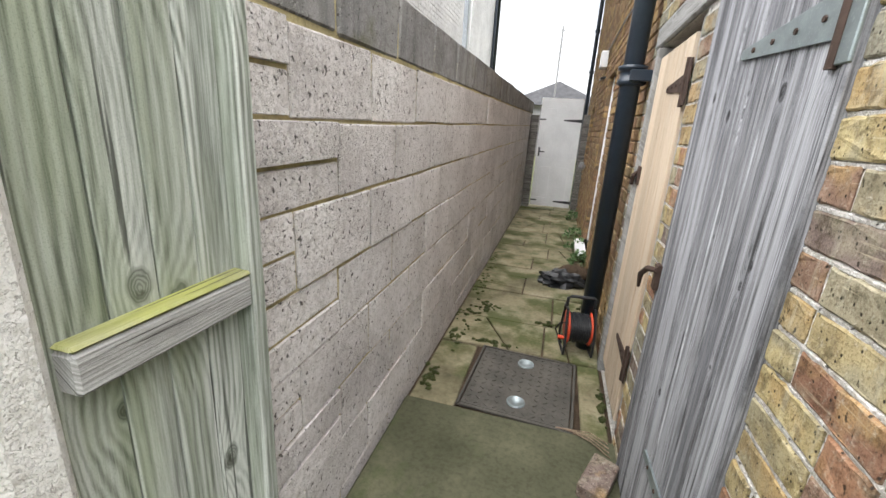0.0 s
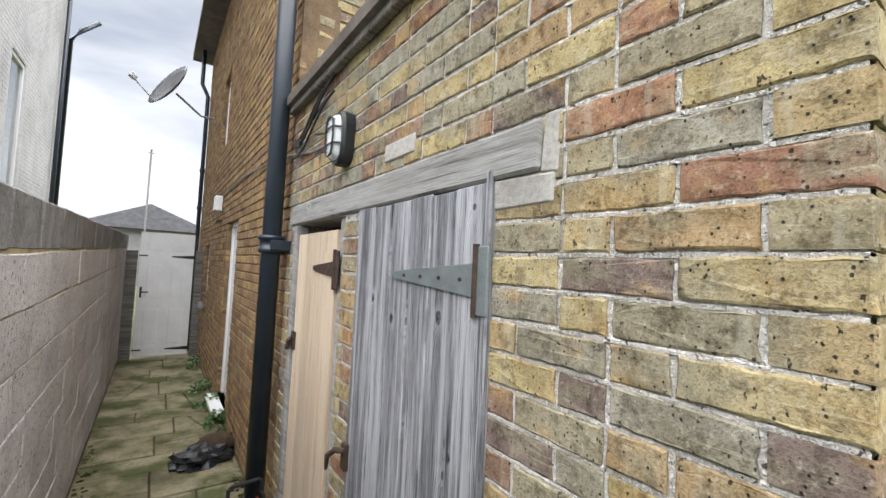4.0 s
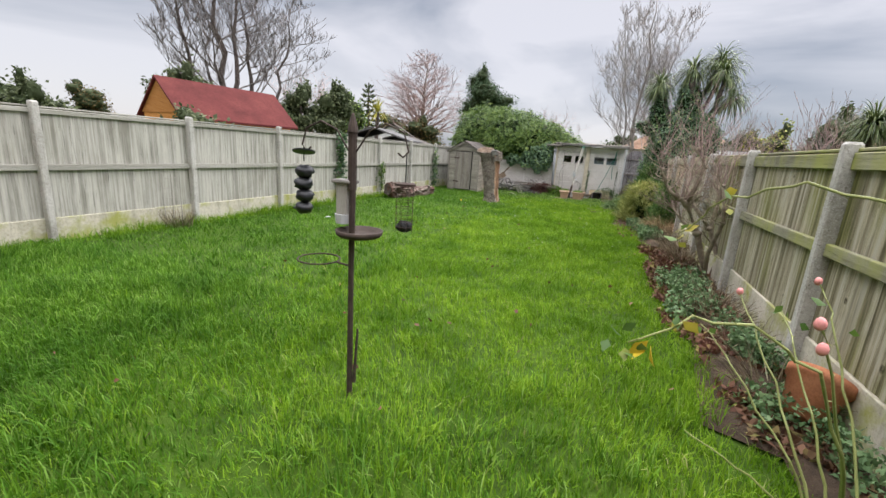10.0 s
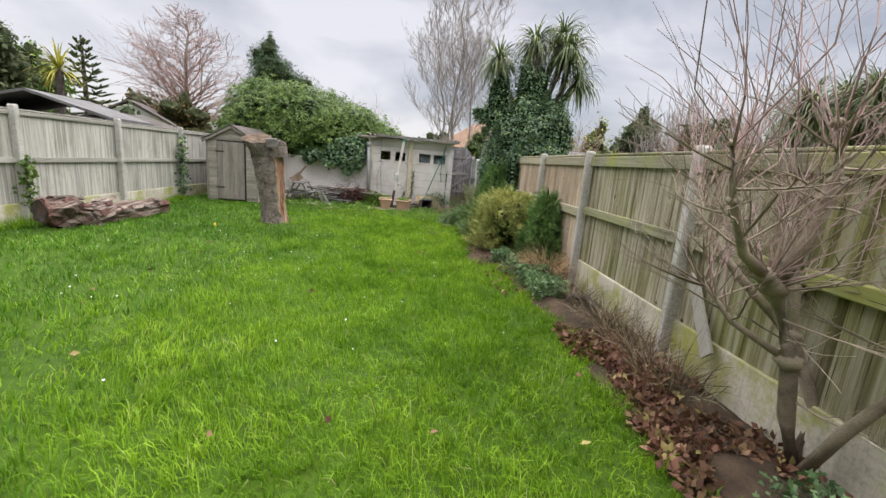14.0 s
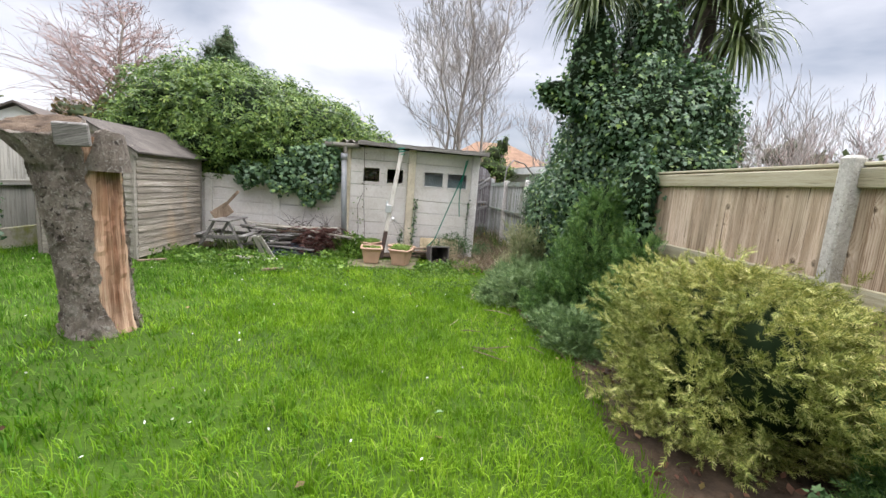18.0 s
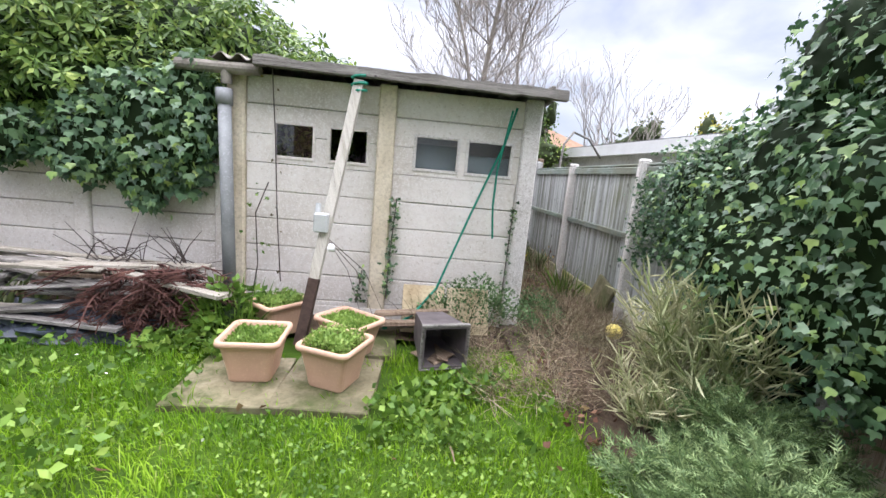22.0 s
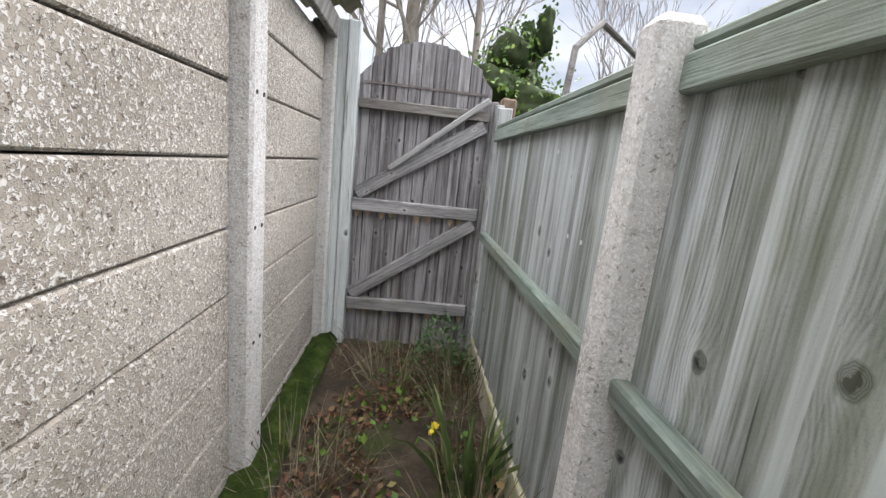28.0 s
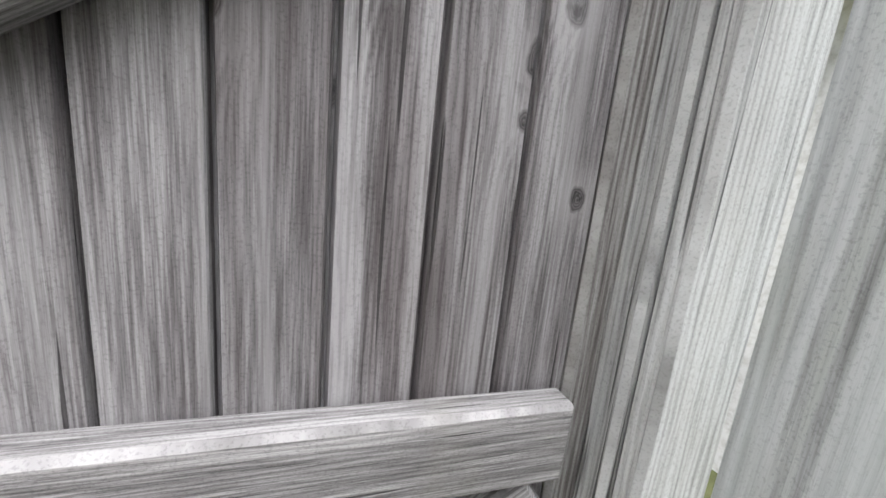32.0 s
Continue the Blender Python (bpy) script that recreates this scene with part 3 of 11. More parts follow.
M_SLAB = mineral("paving_slab", (0.225, 0.2, 0.125), (0.09, 0.085, 0.05), (0.34, 0.31, 0.22), moss=(0.05, 0.065, 0.018), moss_at=(0.47, 0.6), s=2.2, bump=0.4, lot=0.3)
M_BUFFSLAB = mineral("buff_slab", (0.5, 0.42, 0.28), (0.36, 0.29, 0.18), (0.6, 0.53, 0.39), moss=(0.14, 0.13, 0.06), moss_at=(0.55, 0.75), s=3, bump=0.5)
M_PAD = mineral("damp_concrete", (0.075, 0.077, 0.047), (0.05, 0.053, 0.03), (0.12, 0.12, 0.075), moss=(0.04, 0.06, 0.015), moss_at=(0.56, 0.7), s=3.0, bump=0.5)
M_PATIO = mineral("weathered_patio", (0.048, 0.041, 0.027), (0.022, 0.020, 0.014), (0.105, 0.084, 0.056), chips=((0.308, 0.270, 0.213), (0.017, 0.015, 0.011)), chip_scale=42, chip_bias=0.14, moss=(0.049, 0.061, 0.022), s=2.2, bump=0.8)
M_WASHED = mineral("washed_concrete", (0.085, 0.072, 0.046), (0.04, 0.035, 0.024), (0.14, 0.12, 0.08), chips=((0.33, 0.29, 0.22), (0.04, 0.035, 0.03)), chip_scale=55, chip_bias=0.1, moss=(0.05, 0.055, 0.025), moss_at=(0.5, 0.66), s=2.6, bump=0.5)
M_SOIL = mineral("garden_soil", (0.085, 0.06, 0.04), (0.045, 0.033, 0.022), (0.15, 0.105, 0.07), s=5, bump=1.0, dist=0.02)
M_EARTH = mineral("rough_ground", (0.1, 0.11, 0.05), (0.06, 0.07, 0.03), (0.14, 0.14, 0.07), s=0.8, bump=0.6)
M_LITTER = mineral("dry_litter", (0.085, 0.066, 0.047), (0.045, 0.036, 0.027), (0.18, 0.14, 0.1), moss=(0.06, 0.085, 0.02), moss_at=(0.5, 0.64), s=5, bump=1.0, dist=0.02)
M_TURF = mineral("turf_base", (0.042, 0.088, 0.005), (0.026, 0.056, 0.004), (0.062, 0.115, 0.007), s=1.1, bump=0.8, dist=0.02)
M_RENDER = mineral("white_pebble_render", (0.66, 0.65, 0.62), (0.5, 0.48, 0.45), (0.76, 0.75, 0.73), chips=((0.8, 0.79, 0.77), (0.4, 0.38, 0.35)), chip_scale=240, s=4, bump=0.9)
M_WHITEBRICK = mineral("white_painted_brick", (0.6, 0.6, 0.61), (0.48, 0.48, 0.49), (0.68, 0.68, 0.68), s=1.5, bump=0.3)
M_STAIN = mineral("lintel_mortar", (0.4, 0.39, 0.365), (0.27, 0.26, 0.24), (0.5, 0.49, 0.46), s=5, bump=0.7)

GREY_W = ((0.07, 0.07, 0.074), (0.21, 0.215, 0.23), (0.41, 0.42, 0.45))
M_FENCE = wood_mat("weathered_fence", (0.2, 0.208, 0.205), (0.355, 0.372, 0.372), (0.49, 0.515, 0.515), 2, tint=(0.17, 0.18, 0.11), tint_at=(0.52, 0.7), grain=0.74, swirl=0.2, rare=0.05, stain=(0.55, 0.57, 0.5), pale=(0.5, 0.54, 0.54), lots=0.35, split=0.7)
M_RAIL_G = wood_mat("green_stained_rail", (0.1, 0.13, 0.11), (0.2, 0.245, 0.21), (0.3, 0.345, 0.31), 1, tint=(0.17, 0.165, 0.115), tint_at=(0.45, 0.68), grain=1.0, knots=False)
M_STRIP = wood_mat("dark_gate_stile", (0.105, 0.096, 0.089), (0.255, 0.240, 0.235), (0.495, 0.496, 0.486), 2, grain=1.0, knots=False)
M_FENCE_L = wood_mat("pale_fence", (0.3, 0.29, 0.255), (0.43, 0.42, 0.37), (0.52, 0.51, 0.455), 2, tint=(0.24, 0.23, 0.185), tint_at=(0.5, 0.75), grain=0.8, knots=False, stain=(0.68, 0.68, 0.66), pale=(0.55, 0.54, 0.48), lots=0.12, swirl=0.06)
M_FENCE_M = wood_mat("mossy_fence", (0.15, 0.132, 0.08), (0.325, 0.292, 0.195), (0.51, 0.47, 0.355), 2, tint=(0.19, 0.2, 0.045), tint_at=(0.44, 0.62), grain=0.62, swirl=0.2, stain=(0.4, 0.39, 0.34), pale=(0.44, 0.42, 0.36), lots=0.15)
M_FENCE_N = wood_mat("newer_fence", (0.26, 0.18, 0.12), (0.56, 0.43, 0.31), (0.74, 0.61, 0.48), 2, tint=(0.4, 0.34, 0.25), grain=0.7, swirl=0.25, stain=(0.7, 0.68, 0.64))
M_RAIL_N = wood_mat("newer_rail", (0.28, 0.25, 0.16), (0.42, 0.38, 0.26), (0.5, 0.47, 0.35), 1, knots=False)
M_FENCE_G = wood_mat("greenish_board", (0.17, 0.185, 0.16), (0.37, 0.395, 0.36), (0.56, 0.585, 0.55), 2, tint=(0.24, 0.27, 0.18), grain=0.42, swirl=0.27, rare=0.1, stain=(0.62, 0.66, 0.55))
M_RAIL = wood_mat("fence_rail", (0.12, 0.115, 0.075), (0.26, 0.25, 0.17), (0.4, 0.385, 0.29), 1, tint=(0.3, 0.32, 0.07), tint_at=(0.42, 0.62), knots=False)
M_RAIL_L = wood_mat("pale_rail", (0.25, 0.24, 0.2), (0.37, 0.36, 0.31), (0.46, 0.45, 0.4), 1, knots=False)
M_DOOR_G = wood_mat("silvered_door", *GREY_W, 2, grain=0.9, split=0.64, stain=(0.55, 0.55, 0.56), pale=(0.42, 0.43, 0.46))
M_LINTEL = wood_mat("silvered_lintel", (0.17, 0.16, 0.15), (0.33, 0.33, 0.32), (0.47, 0.47, 0.46), 1)
M_DOOR_P = wood_mat("primed_pale_door", (0.52, 0.4, 0.28), (0.64, 0.52, 0.39), (0.7, 0.6, 0.47), 2, grain=0.7, knots=False)
M_GATE = wood_mat("dark_weathered_gate", (0.1, 0.092, 0.094), (0.23, 0.22, 0.226), (0.44, 0.43, 0.44), 2, tint=(0.13, 0.105, 0.1), tint_at=(0.52, 0.75), grain=1.0, split=0.66, swirl=0.12, rare=0.25, stain=(0.55, 0.52, 0.52), pale=(0.4, 0.39, 0.4), lots=0.45)
M_GATE_R = wood_mat("gate_rail_wood", (0.1, 0.096, 0.097), (0.28, 0.272, 0.275), (0.54, 0.53, 0.535), 0, tint=(0.2, 0.19, 0.13), tint_at=(0.58, 0.8), grain=1.2)
M_GATE_B = wood_mat("gate_brace_wood", (0.1, 0.096, 0.097), (0.28, 0.272, 0.275), (0.54, 0.53, 0.535), 0, grain=1.2, tilt=-0.58)
M_BATTEN = wood_mat("pale_batten_wood", (0.28, 0.28, 0.27), (0.5, 0.5, 0.49), (0.66, 0.66, 0.64), 0, grain=1.0, tilt=-0.68)
M_POSTWOOD = wood_mat("gate_post_wood", (0.36, 0.38, 0.37), (0.62, 0.66, 0.66), (0.8, 0.84, 0.85), 2, grain=0.7, tint=(0.5, 0.56, 0.55), tint_at=(0.5, 0.75), rare=0.6)
M_POSTGREY = wood_mat("greyed_post_wood", (0.2, 0.2, 0.2), (0.42, 0.43, 0.43), (0.6, 0.62, 0.62), 2, grain=0.9, tint=(0.3, 0.29, 0.26), tint_at=(0.5, 0.75), rare=0.5)
M_SHED = wood_mat("shed_cladding", (0.11, 0.09, 0.07), (0.27, 0.235, 0.185), (0.47, 0.43, 0.37), 1, tint=(0.42, 0.31, 0.2), tint_at=(0.5, 0.8), knots=False)
M_SHED_X = wood_mat("shed_front_cladding", (0.17, 0.15, 0.12), (0.3, 0.275, 0.225), (0.42, 0.395, 0.345), 0, knots=False)
M_SHED_D = wood_mat("shed_door_wood", (0.15, 0.13, 0.105), (0.26, 0.235, 0.2), (0.36, 0.335, 0.295), 2)
M_BARGE = wood_mat("weathered_fascia", (0.05, 0.045, 0.04), (0.16, 0.148, 0.135), (0.32, 0.305, 0.285), 0, grain=1.2)
M_TIMBER = wood_mat("grey_timber", (0.06, 0.056, 0.05), (0.16, 0.15, 0.14), (0.3, 0.29, 0.27), 0, knots=False)
M_POLE = wood_mat("pale_pole", (0.3, 0.28, 0.24), (0.45, 0.425, 0.37), (0.55, 0.53, 0.48), 2, knots=False)
M_CUTWOOD = wood_mat("split_wood", (0.085, 0.06, 0.042), (0.2, 0.145, 0.1), (0.36, 0.275, 0.2), 2, knots=False)
M_ROTWOOD = mineral("rotted_wood", (0.16, 0.115, 0.08), (0.06, 0.042, 0.03), (0.27, 0.2, 0.14), s=9, bump=1.0, dist=0.02)
M_BARK = mineral("stump_bark", (0.27, 0.23, 0.19), (0.11, 0.088, 0.072), (0.44, 0.395, 0.345), chips=((0.45, 0.42, 0.37), (0.05, 0.04, 0.035)), chip_scale=40, s=7, bump=1.0, dist=0.03, rough=0.95)
M_BARK_D = mineral("dark_bark", (0.11, 0.09, 0.08), (0.06, 0.05, 0.045), (0.2, 0.17, 0.15), s=8, bump=1.0, dist=0.02)
M_BARK_P = mineral("pale_bark", (0.3, 0.27, 0.24), (0.2, 0.18, 0.16), (0.42, 0.39, 0.35), s=5, bump=0.6)
M_TWIG = mineral("bare_twigs", (0.33, 0.3, 0.28), (0.24, 0.21, 0.19), (0.42, 0.39, 0.36), s=2, bump=0.2)
M_TWIG_D = mineral("dark_twigs", (0.16, 0.14, 0.13), (0.11, 0.095, 0.09), (0.22, 0.195, 0.18), s=2, bump=0.2)
M_TWIG_R = mineral("reddish_twigs", (0.36, 0.26, 0.24), (0.27, 0.19, 0.175), (0.45, 0.34, 0.31), s=2, bump=0.2)
M_HEART = wood_mat("exposed_heartwood", (0.15, 0.085, 0.055), (0.42, 0.27, 0.175), (0.64, 0.48, 0.34), 2, tint=(0.38, 0.19, 0.11), tint_at=(0.5, 0.7), knots=False, grain=0.5, stain=(0.5, 0.42, 0.37))
M_SHRUB = mineral("mossy_shrub_bark", (0.29, 0.245, 0.185), (0.16, 0.13, 0.095), (0.4, 0.345, 0.25), moss=(0.2, 0.22, 0.1), s=9, bump=0.8)
M_CANE = plain("rose_cane", (0.27, 0.3, 0.1), 0.5)
M_TERRA = mineral("terracotta_pot", (0.4, 0.16, 0.08), (0.3, 0.11, 0.055), (0.48, 0.22, 0.12), s=5, bump=0.2)
M_PLANTER = plain("terracotta_plastic", (0.54, 0.35, 0.25), 0.55, var=0.15, scale=6)
M_BLACK = plain("black_plastic", (0.02, 0.022, 0.025), 0.4, var=0.3)
M_PIPE = plain("black_pipe_paint", (0.018, 0.028, 0.042), 0.35, spec=0.5, var=0.3)
M_IRON = plain("rusted_iron", (0.07, 0.045, 0.035), 0.8, 0.3, var=0.5, scale=25, bump=0.4)
M_GALV = plain("galvanised_steel", (0.3, 0.35, 0.36), 0.45, 0.7, var=0.3, scale=14)
M_RUSTPOLE = plain("rusty_pole", (0.075, 0.055, 0.045), 0.75, 0.4, var=0.4, scale=20)
M_COVER = mineral("manhole_iron", (0.068, 0.064, 0.056), (0.045, 0.043, 0.037), (0.1, 0.095, 0.08), s=6, bump=0.4, rough=0.65)
M_UPVC = plain("white_plastic_frame", (0.78, 0.79, 0.8), 0.35, var=0.08, scale=3, bump=0.02)
M_WHITE = plain("white_gate_paint", (0.74, 0.75, 0.76), 0.5, var=0.12, scale=4)
M_OFFWHITE = plain("off_white_top", (0.215, 0.215, 0.22), 0.6, var=0.22, scale=3.5)
M_DISH = plain("dark_grey_dish", (0.13, 0.135, 0.145), 0.5, var=0.15)
M_GREYPLASTIC = plain("pale_grey_plastic", (0.5, 0.52, 0.53), 0.45, var=0.15)
M_OLDPIPE = plain("weathered_grey_pipe", (0.27, 0.285, 0.295), 0.7, var=0.35, scale=5)
M_RED = plain("red_orange_plastic", (0.55, 0.07, 0.03), 0.4, var=0.15)
M_ROPE = plain("green_rope", (0.0, 0.2, 0.13), 0.6, var=0.3, scale=60)
M_YELLOW = plain("yellow_ball", (0.75, 0.62, 0.16), 0.6, var=0.2)
M_TEAL = plain("teal_peg", (0.1, 0.3, 0.32), 0.5)
# grey-blue put behind garage panes in place of reflected sky
M_SKYGREY = plain("sky_reflection_grey", (0.34, 0.38, 0.4), 0.9, var=0.5, scale=4)
M_FELT = mineral("roof_felt", (0.09, 0.08, 0.072), (0.055, 0.05, 0.045), (0.14, 0.125, 0.11), chips=((0.17, 0.15, 0.13), (0.04, 0.04, 0.04)), chip_scale=150, s=3, bump=0.5)
M_FELT_G = mineral("grey_felt", (0.15, 0.15, 0.15), (0.1, 0.1, 0.1), (0.2, 0.2, 0.2), s=3, bump=0.3)
M_CORR = mineral("cement_sheet", (0.2, 0.185, 0.16), (0.11, 0.1, 0.085), (0.29, 0.27, 0.24), moss=(0.09, 0.1, 0.04), s=3, bump=0.4)
M_SLATEROOF = mineral("slate_roof", (0.045, 0.046, 0.05), (0.03, 0.031, 0.034), (0.065, 0.066, 0.07), s=3, bump=0.4)
M_REDROOF = mineral("red_roofing", (0.12, 0.028, 0.026), (0.085, 0.02, 0.018), (0.16, 0.042, 0.036), s=1.5, bump=0.3)
M_ORANGE = wood_mat("orange_stained_wood", (0.4, 0.16, 0.04), (0.55, 0.24, 0.06), (0.6, 0.29, 0.09), 0, knots=False)
M_TILE = mineral("orange_tiles", (0.24, 0.15, 0.1), (0.17, 0.105, 0.07), (0.31, 0.2, 0.135), s=3, bump=0.4)
M_TILE_G = mineral("brown_tiles", (0.12, 0.105, 0.095), (0.08, 0.07, 0.065), (0.17, 0.15, 0.135), s=3, bump=0.4)
M_DARK = plain("dark_interior", (0.012, 0.012, 0.013), 0.9)
M_CURTAIN = plain("pale_curtain", (0.62, 0.66, 0.68), 0.9, var=0.1)
M_CURTAIN_S = plain("grey_curtain_stripe", (0.3, 0.35, 0.37), 0.9, var=0.1)
M_WICKER = plain("dark_wicker", (0.06, 0.055, 0.05), 0.8, var=0.4, scale=40)
M_MOSS = mineral("bright_moss", (0.045, 0.08, 0.011), (0.02, 0.034, 0.006), (0.1, 0.15, 0.025), s=9, bump=1.0, dist=0.02)
M_RUSTSTRAP = plain("rust_stain", (0.2, 0.17, 0.16), 0.85, var=0.5, scale=30)
M_BAREWOOD = plain("bare_wood", (0.6, 0.45, 0.31), 0.8, var=0.5, scale=25)
M_PAPER = plain("pale_scrap_and_daylight", (0.6, 0.62, 0.6), 0.7)
M_SLATE = plain("dark_tray", (0.11, 0.095, 0.1), 0.5, var=0.4)
M_DEADRED = mineral("dead_fronds", (0.085, 0.04, 0.034), (0.05, 0.025, 0.022), (0.15, 0.075, 0.06), s=9, bump=0.4)
M_TARP = plain("blue_black_tarp", (0.045, 0.055, 0.075), 0.4, var=0.4)


def glass_mat(name, tint, rough):
    k = Nodes(name, rough, 0, 0.5)
    k.b.inputs["Base Color"].default_value = (*tint, 1)
    k.b.inputs["Transmission Weight"].default_value = 1.0
    k.b.inputs["IOR"].default_value = 1.45
    return k.m


M_GLASS = glass_mat("window_glass", (0.9, 0.95, 0.95), 0.02)
M_GLASS_D = glass_mat("dirty_glass", (0.62, 0.68, 0.7), 0.22)

M_GRASS = leaf_mat("grass_blades", [(0.0, (0.12, 0.24, 0.01)), (0.4, (0.215, 0.375, 0.02)), (0.8, (0.285, 0.455, 0.032)), (0.96, (0.34, 0.49, 0.06)), (1.0, (0.46, 0.44, 0.2))], 0.65, 0.12, 0.35, patch=(0.52, 0.63, 0.48), broad=(0.8, 0.86, 0.78))
M_GRASS_DEEP = leaf_mat("deep_green_grass_blades", [(0.0, (0.06, 0.15, 0.01)), (0.5, (0.12, 0.265, 0.018)), (0.85, (0.205, 0.375, 0.04)), (1.0, (0.36, 0.5, 0.13))], 0.6, 0.15, 0.3, patch=(0.6, 0.7, 0.6), broad=(0.75, 0.82, 0.75))
M_IVY = leaf_mat("ivy_leaves", [(0.0, (0.06, 0.115, 0.07)), (0.5, (0.115, 0.205, 0.11)), (0.83, (0.19, 0.3, 0.15)), (0.94, (0.27, 0.4, 0.13)), (1.0, (0.4, 0.52, 0.15))], 0.38, 0.4, 0.2, patch=(0.6, 0.68, 0.6))
M_IVY_B = leaf_mat("fence_ivy_leaves", [(0.0, (0.055, 0.11, 0.075)), (0.5, (0.095, 0.18, 0.11)), (0.85, (0.16, 0.26, 0.14)), (1.0, (0.34, 0.47, 0.17))], 0.4, 0.4, 0.25)
M_HEDGE = leaf_mat("climber_leaves", [(0.0, (0.05, 0.1, 0.025)), (0.5, (0.125, 0.21, 0.045)), (0.85, (0.21, 0.315, 0.065)), (1.0, (0.34, 0.42, 0.1))], 0.45, 0.28, 0.2)
M_GOLD = leaf_mat("golden_conifer", [(0.0, (0.13, 0.17, 0.04)), (0.4, (0.32, 0.34, 0.085)), (0.8, (0.54, 0.52, 0.17)), (1.0, (0.66, 0.6, 0.3))], 0.6, 0.25, 0.2)
M_YEW = leaf_mat("dark_conifer", [(0.0, (0.055, 0.12, 0.042)), (0.55, (0.135, 0.255, 0.075)), (0.85, (0.235, 0.37, 0.1)), (1.0, (0.36, 0.47, 0.14))], 0.5, 0.3, 0.15)
M_JUNIPER = leaf_mat("blue_juniper", [(0.0, (0.1, 0.165, 0.07)), (0.6, (0.22, 0.315, 0.135)), (1.0, (0.39, 0.49, 0.23))], 0.55, 0.3, 0.15)
M_PALM = leaf_mat("cordyline_leaves", [(0.0, (0.065, 0.105, 0.04)), (0.6, (0.15, 0.2, 0.07)), (1.0, (0.3, 0.34, 0.14))], 0.4, 0.4, 0.2)
M_PALM_Y = leaf_mat("yellow_cordyline", [(0.0, (0.2, 0.2, 0.03)), (0.6, (0.42, 0.38, 0.05)), (1.0, (0.55, 0.48, 0.1))], 0.5, 0.3, 0.3)
M_FARGREEN = leaf_mat("evergreen_leaves", [(0.0, (0.07, 0.09, 0.045)), (0.6, (0.13, 0.155, 0.075)), (1.0, (0.2, 0.225, 0.11))], 0.6, 0.25, 0.2)
M_FARBROWN = leaf_mat("autumn_hedge", [(0.0, (0.06, 0.045, 0.02)), (0.6, (0.14, 0.1, 0.04)), (1.0, (0.2, 0.14, 0.05))], 0.7, 0.2, 0.2)
M_REEDY = leaf_mat("dry_grass_clump", [(0.0, (0.3, 0.33, 0.14)), (0.35, (0.58, 0.54, 0.34)), (0.8, (0.72, 0.68, 0.47)), (1.0, (0.34, 0.42, 0.15))], 0.6, 0.25, 0.25)
M_STRAW = leaf_mat("straw_litter", [(0.0, (0.12, 0.08, 0.058)), (0.5, (0.27, 0.2, 0.14)), (1.0, (0.5, 0.42, 0.3))], 0.8, 0.2, 0.1)
M_DEADLEAF = leaf_mat("fallen_leaves", [(0.0, (0.1, 0.04, 0.03)), (0.5, (0.2, 0.09, 0.06)), (0.9, (0.28, 0.16, 0.1)), (1.0, (0.4, 0.32, 0.12))], 0.7, 0.25, 0.1)
M_HERB = leaf_mat("herb_leaves", [(0.0, (0.09, 0.155, 0.07)), (0.6, (0.175, 0.28, 0.125)), (1.0, (0.29, 0.4, 0.21))], 0.55, 0.3, 0.2)
M_WEED = leaf_mat("weed_leaves", [(0.0, (0.07, 0.14, 0.025)), (0.6, (0.15, 0.27, 0.04)), (1.0, (0.28, 0.4, 0.08))], 0.5, 0.3, 0.25)
M_SEEDLING = leaf_mat("seedling_leaves", [(0.0, (0.17, 0.28, 0.06)), (0.6, (0.3, 0.44, 0.1)), (1.0, (0.44, 0.55, 0.17))], 0.5, 0.3, 0.3)
M_FERN = leaf_mat("withered_fern", [(0.0, (0.22, 0.13, 0.075)), (0.5, (0.46, 0.31, 0.18)), (1.0, (0.68, 0.51, 0.33))], 0.8, 0.2, 0.15)
M_ALGAE = mineral("olive_moss", (0.07, 0.088, 0.028), (0.04, 0.052, 0.016), (0.12, 0.135, 0.05), s=14, bump=1.0, dist=0.02)
M_ROSELEAF = leaf_mat("rose_leaves", [(0.0, (0.06, 0.13, 0.03)), (0.7, (0.16, 0.25, 0.05)), (1.0, (0.5, 0.4, 0.06))], 0.45, 0.3, 0.25)
M_YLEAF = plain("yellow_leaf", (0.7, 0.5, 0.03), 0.6, var=0.15)
M_PETAL = plain("pink_petal", (0.75, 0.3, 0.28), 0.6, var=0.2)
M_DAFF = plain("yellow_petal", (0.8, 0.65, 0.04), 0.6, var=0.1)
M_DAISY = plain("white_petal", (0.75, 0.75, 0.72), 0.6, var=0.1)

# ---- ground ----
def sheet(name, x0, x1, y0, y1, z, step, material, rough=0.0, freq=1.0, seed=0):
    nx, ny = max(1, round((x1 - x0) / step)), max(1, round((y1 - y0) / step))
    vs, fs = [], []
    for j in range(ny + 1):
        for i in range(nx + 1):
            x, y = x0 + (x1 - x0) * i / nx, y0 + (y1 - y0) * j / ny
            vs.append((x, y, z + rough * noise.fractal(Vector((x * freq, y * freq, seed)), 1.0, 2.0, 3)))
    for j in range(ny):
        for i in range(nx):
            k = j * (nx + 1) + i
            fs.append((k, k + 1, k + nx + 2, k + nx + 1))
    g = Geo().add(vs, fs)
    return new(name, g.mesh(name, material, True))


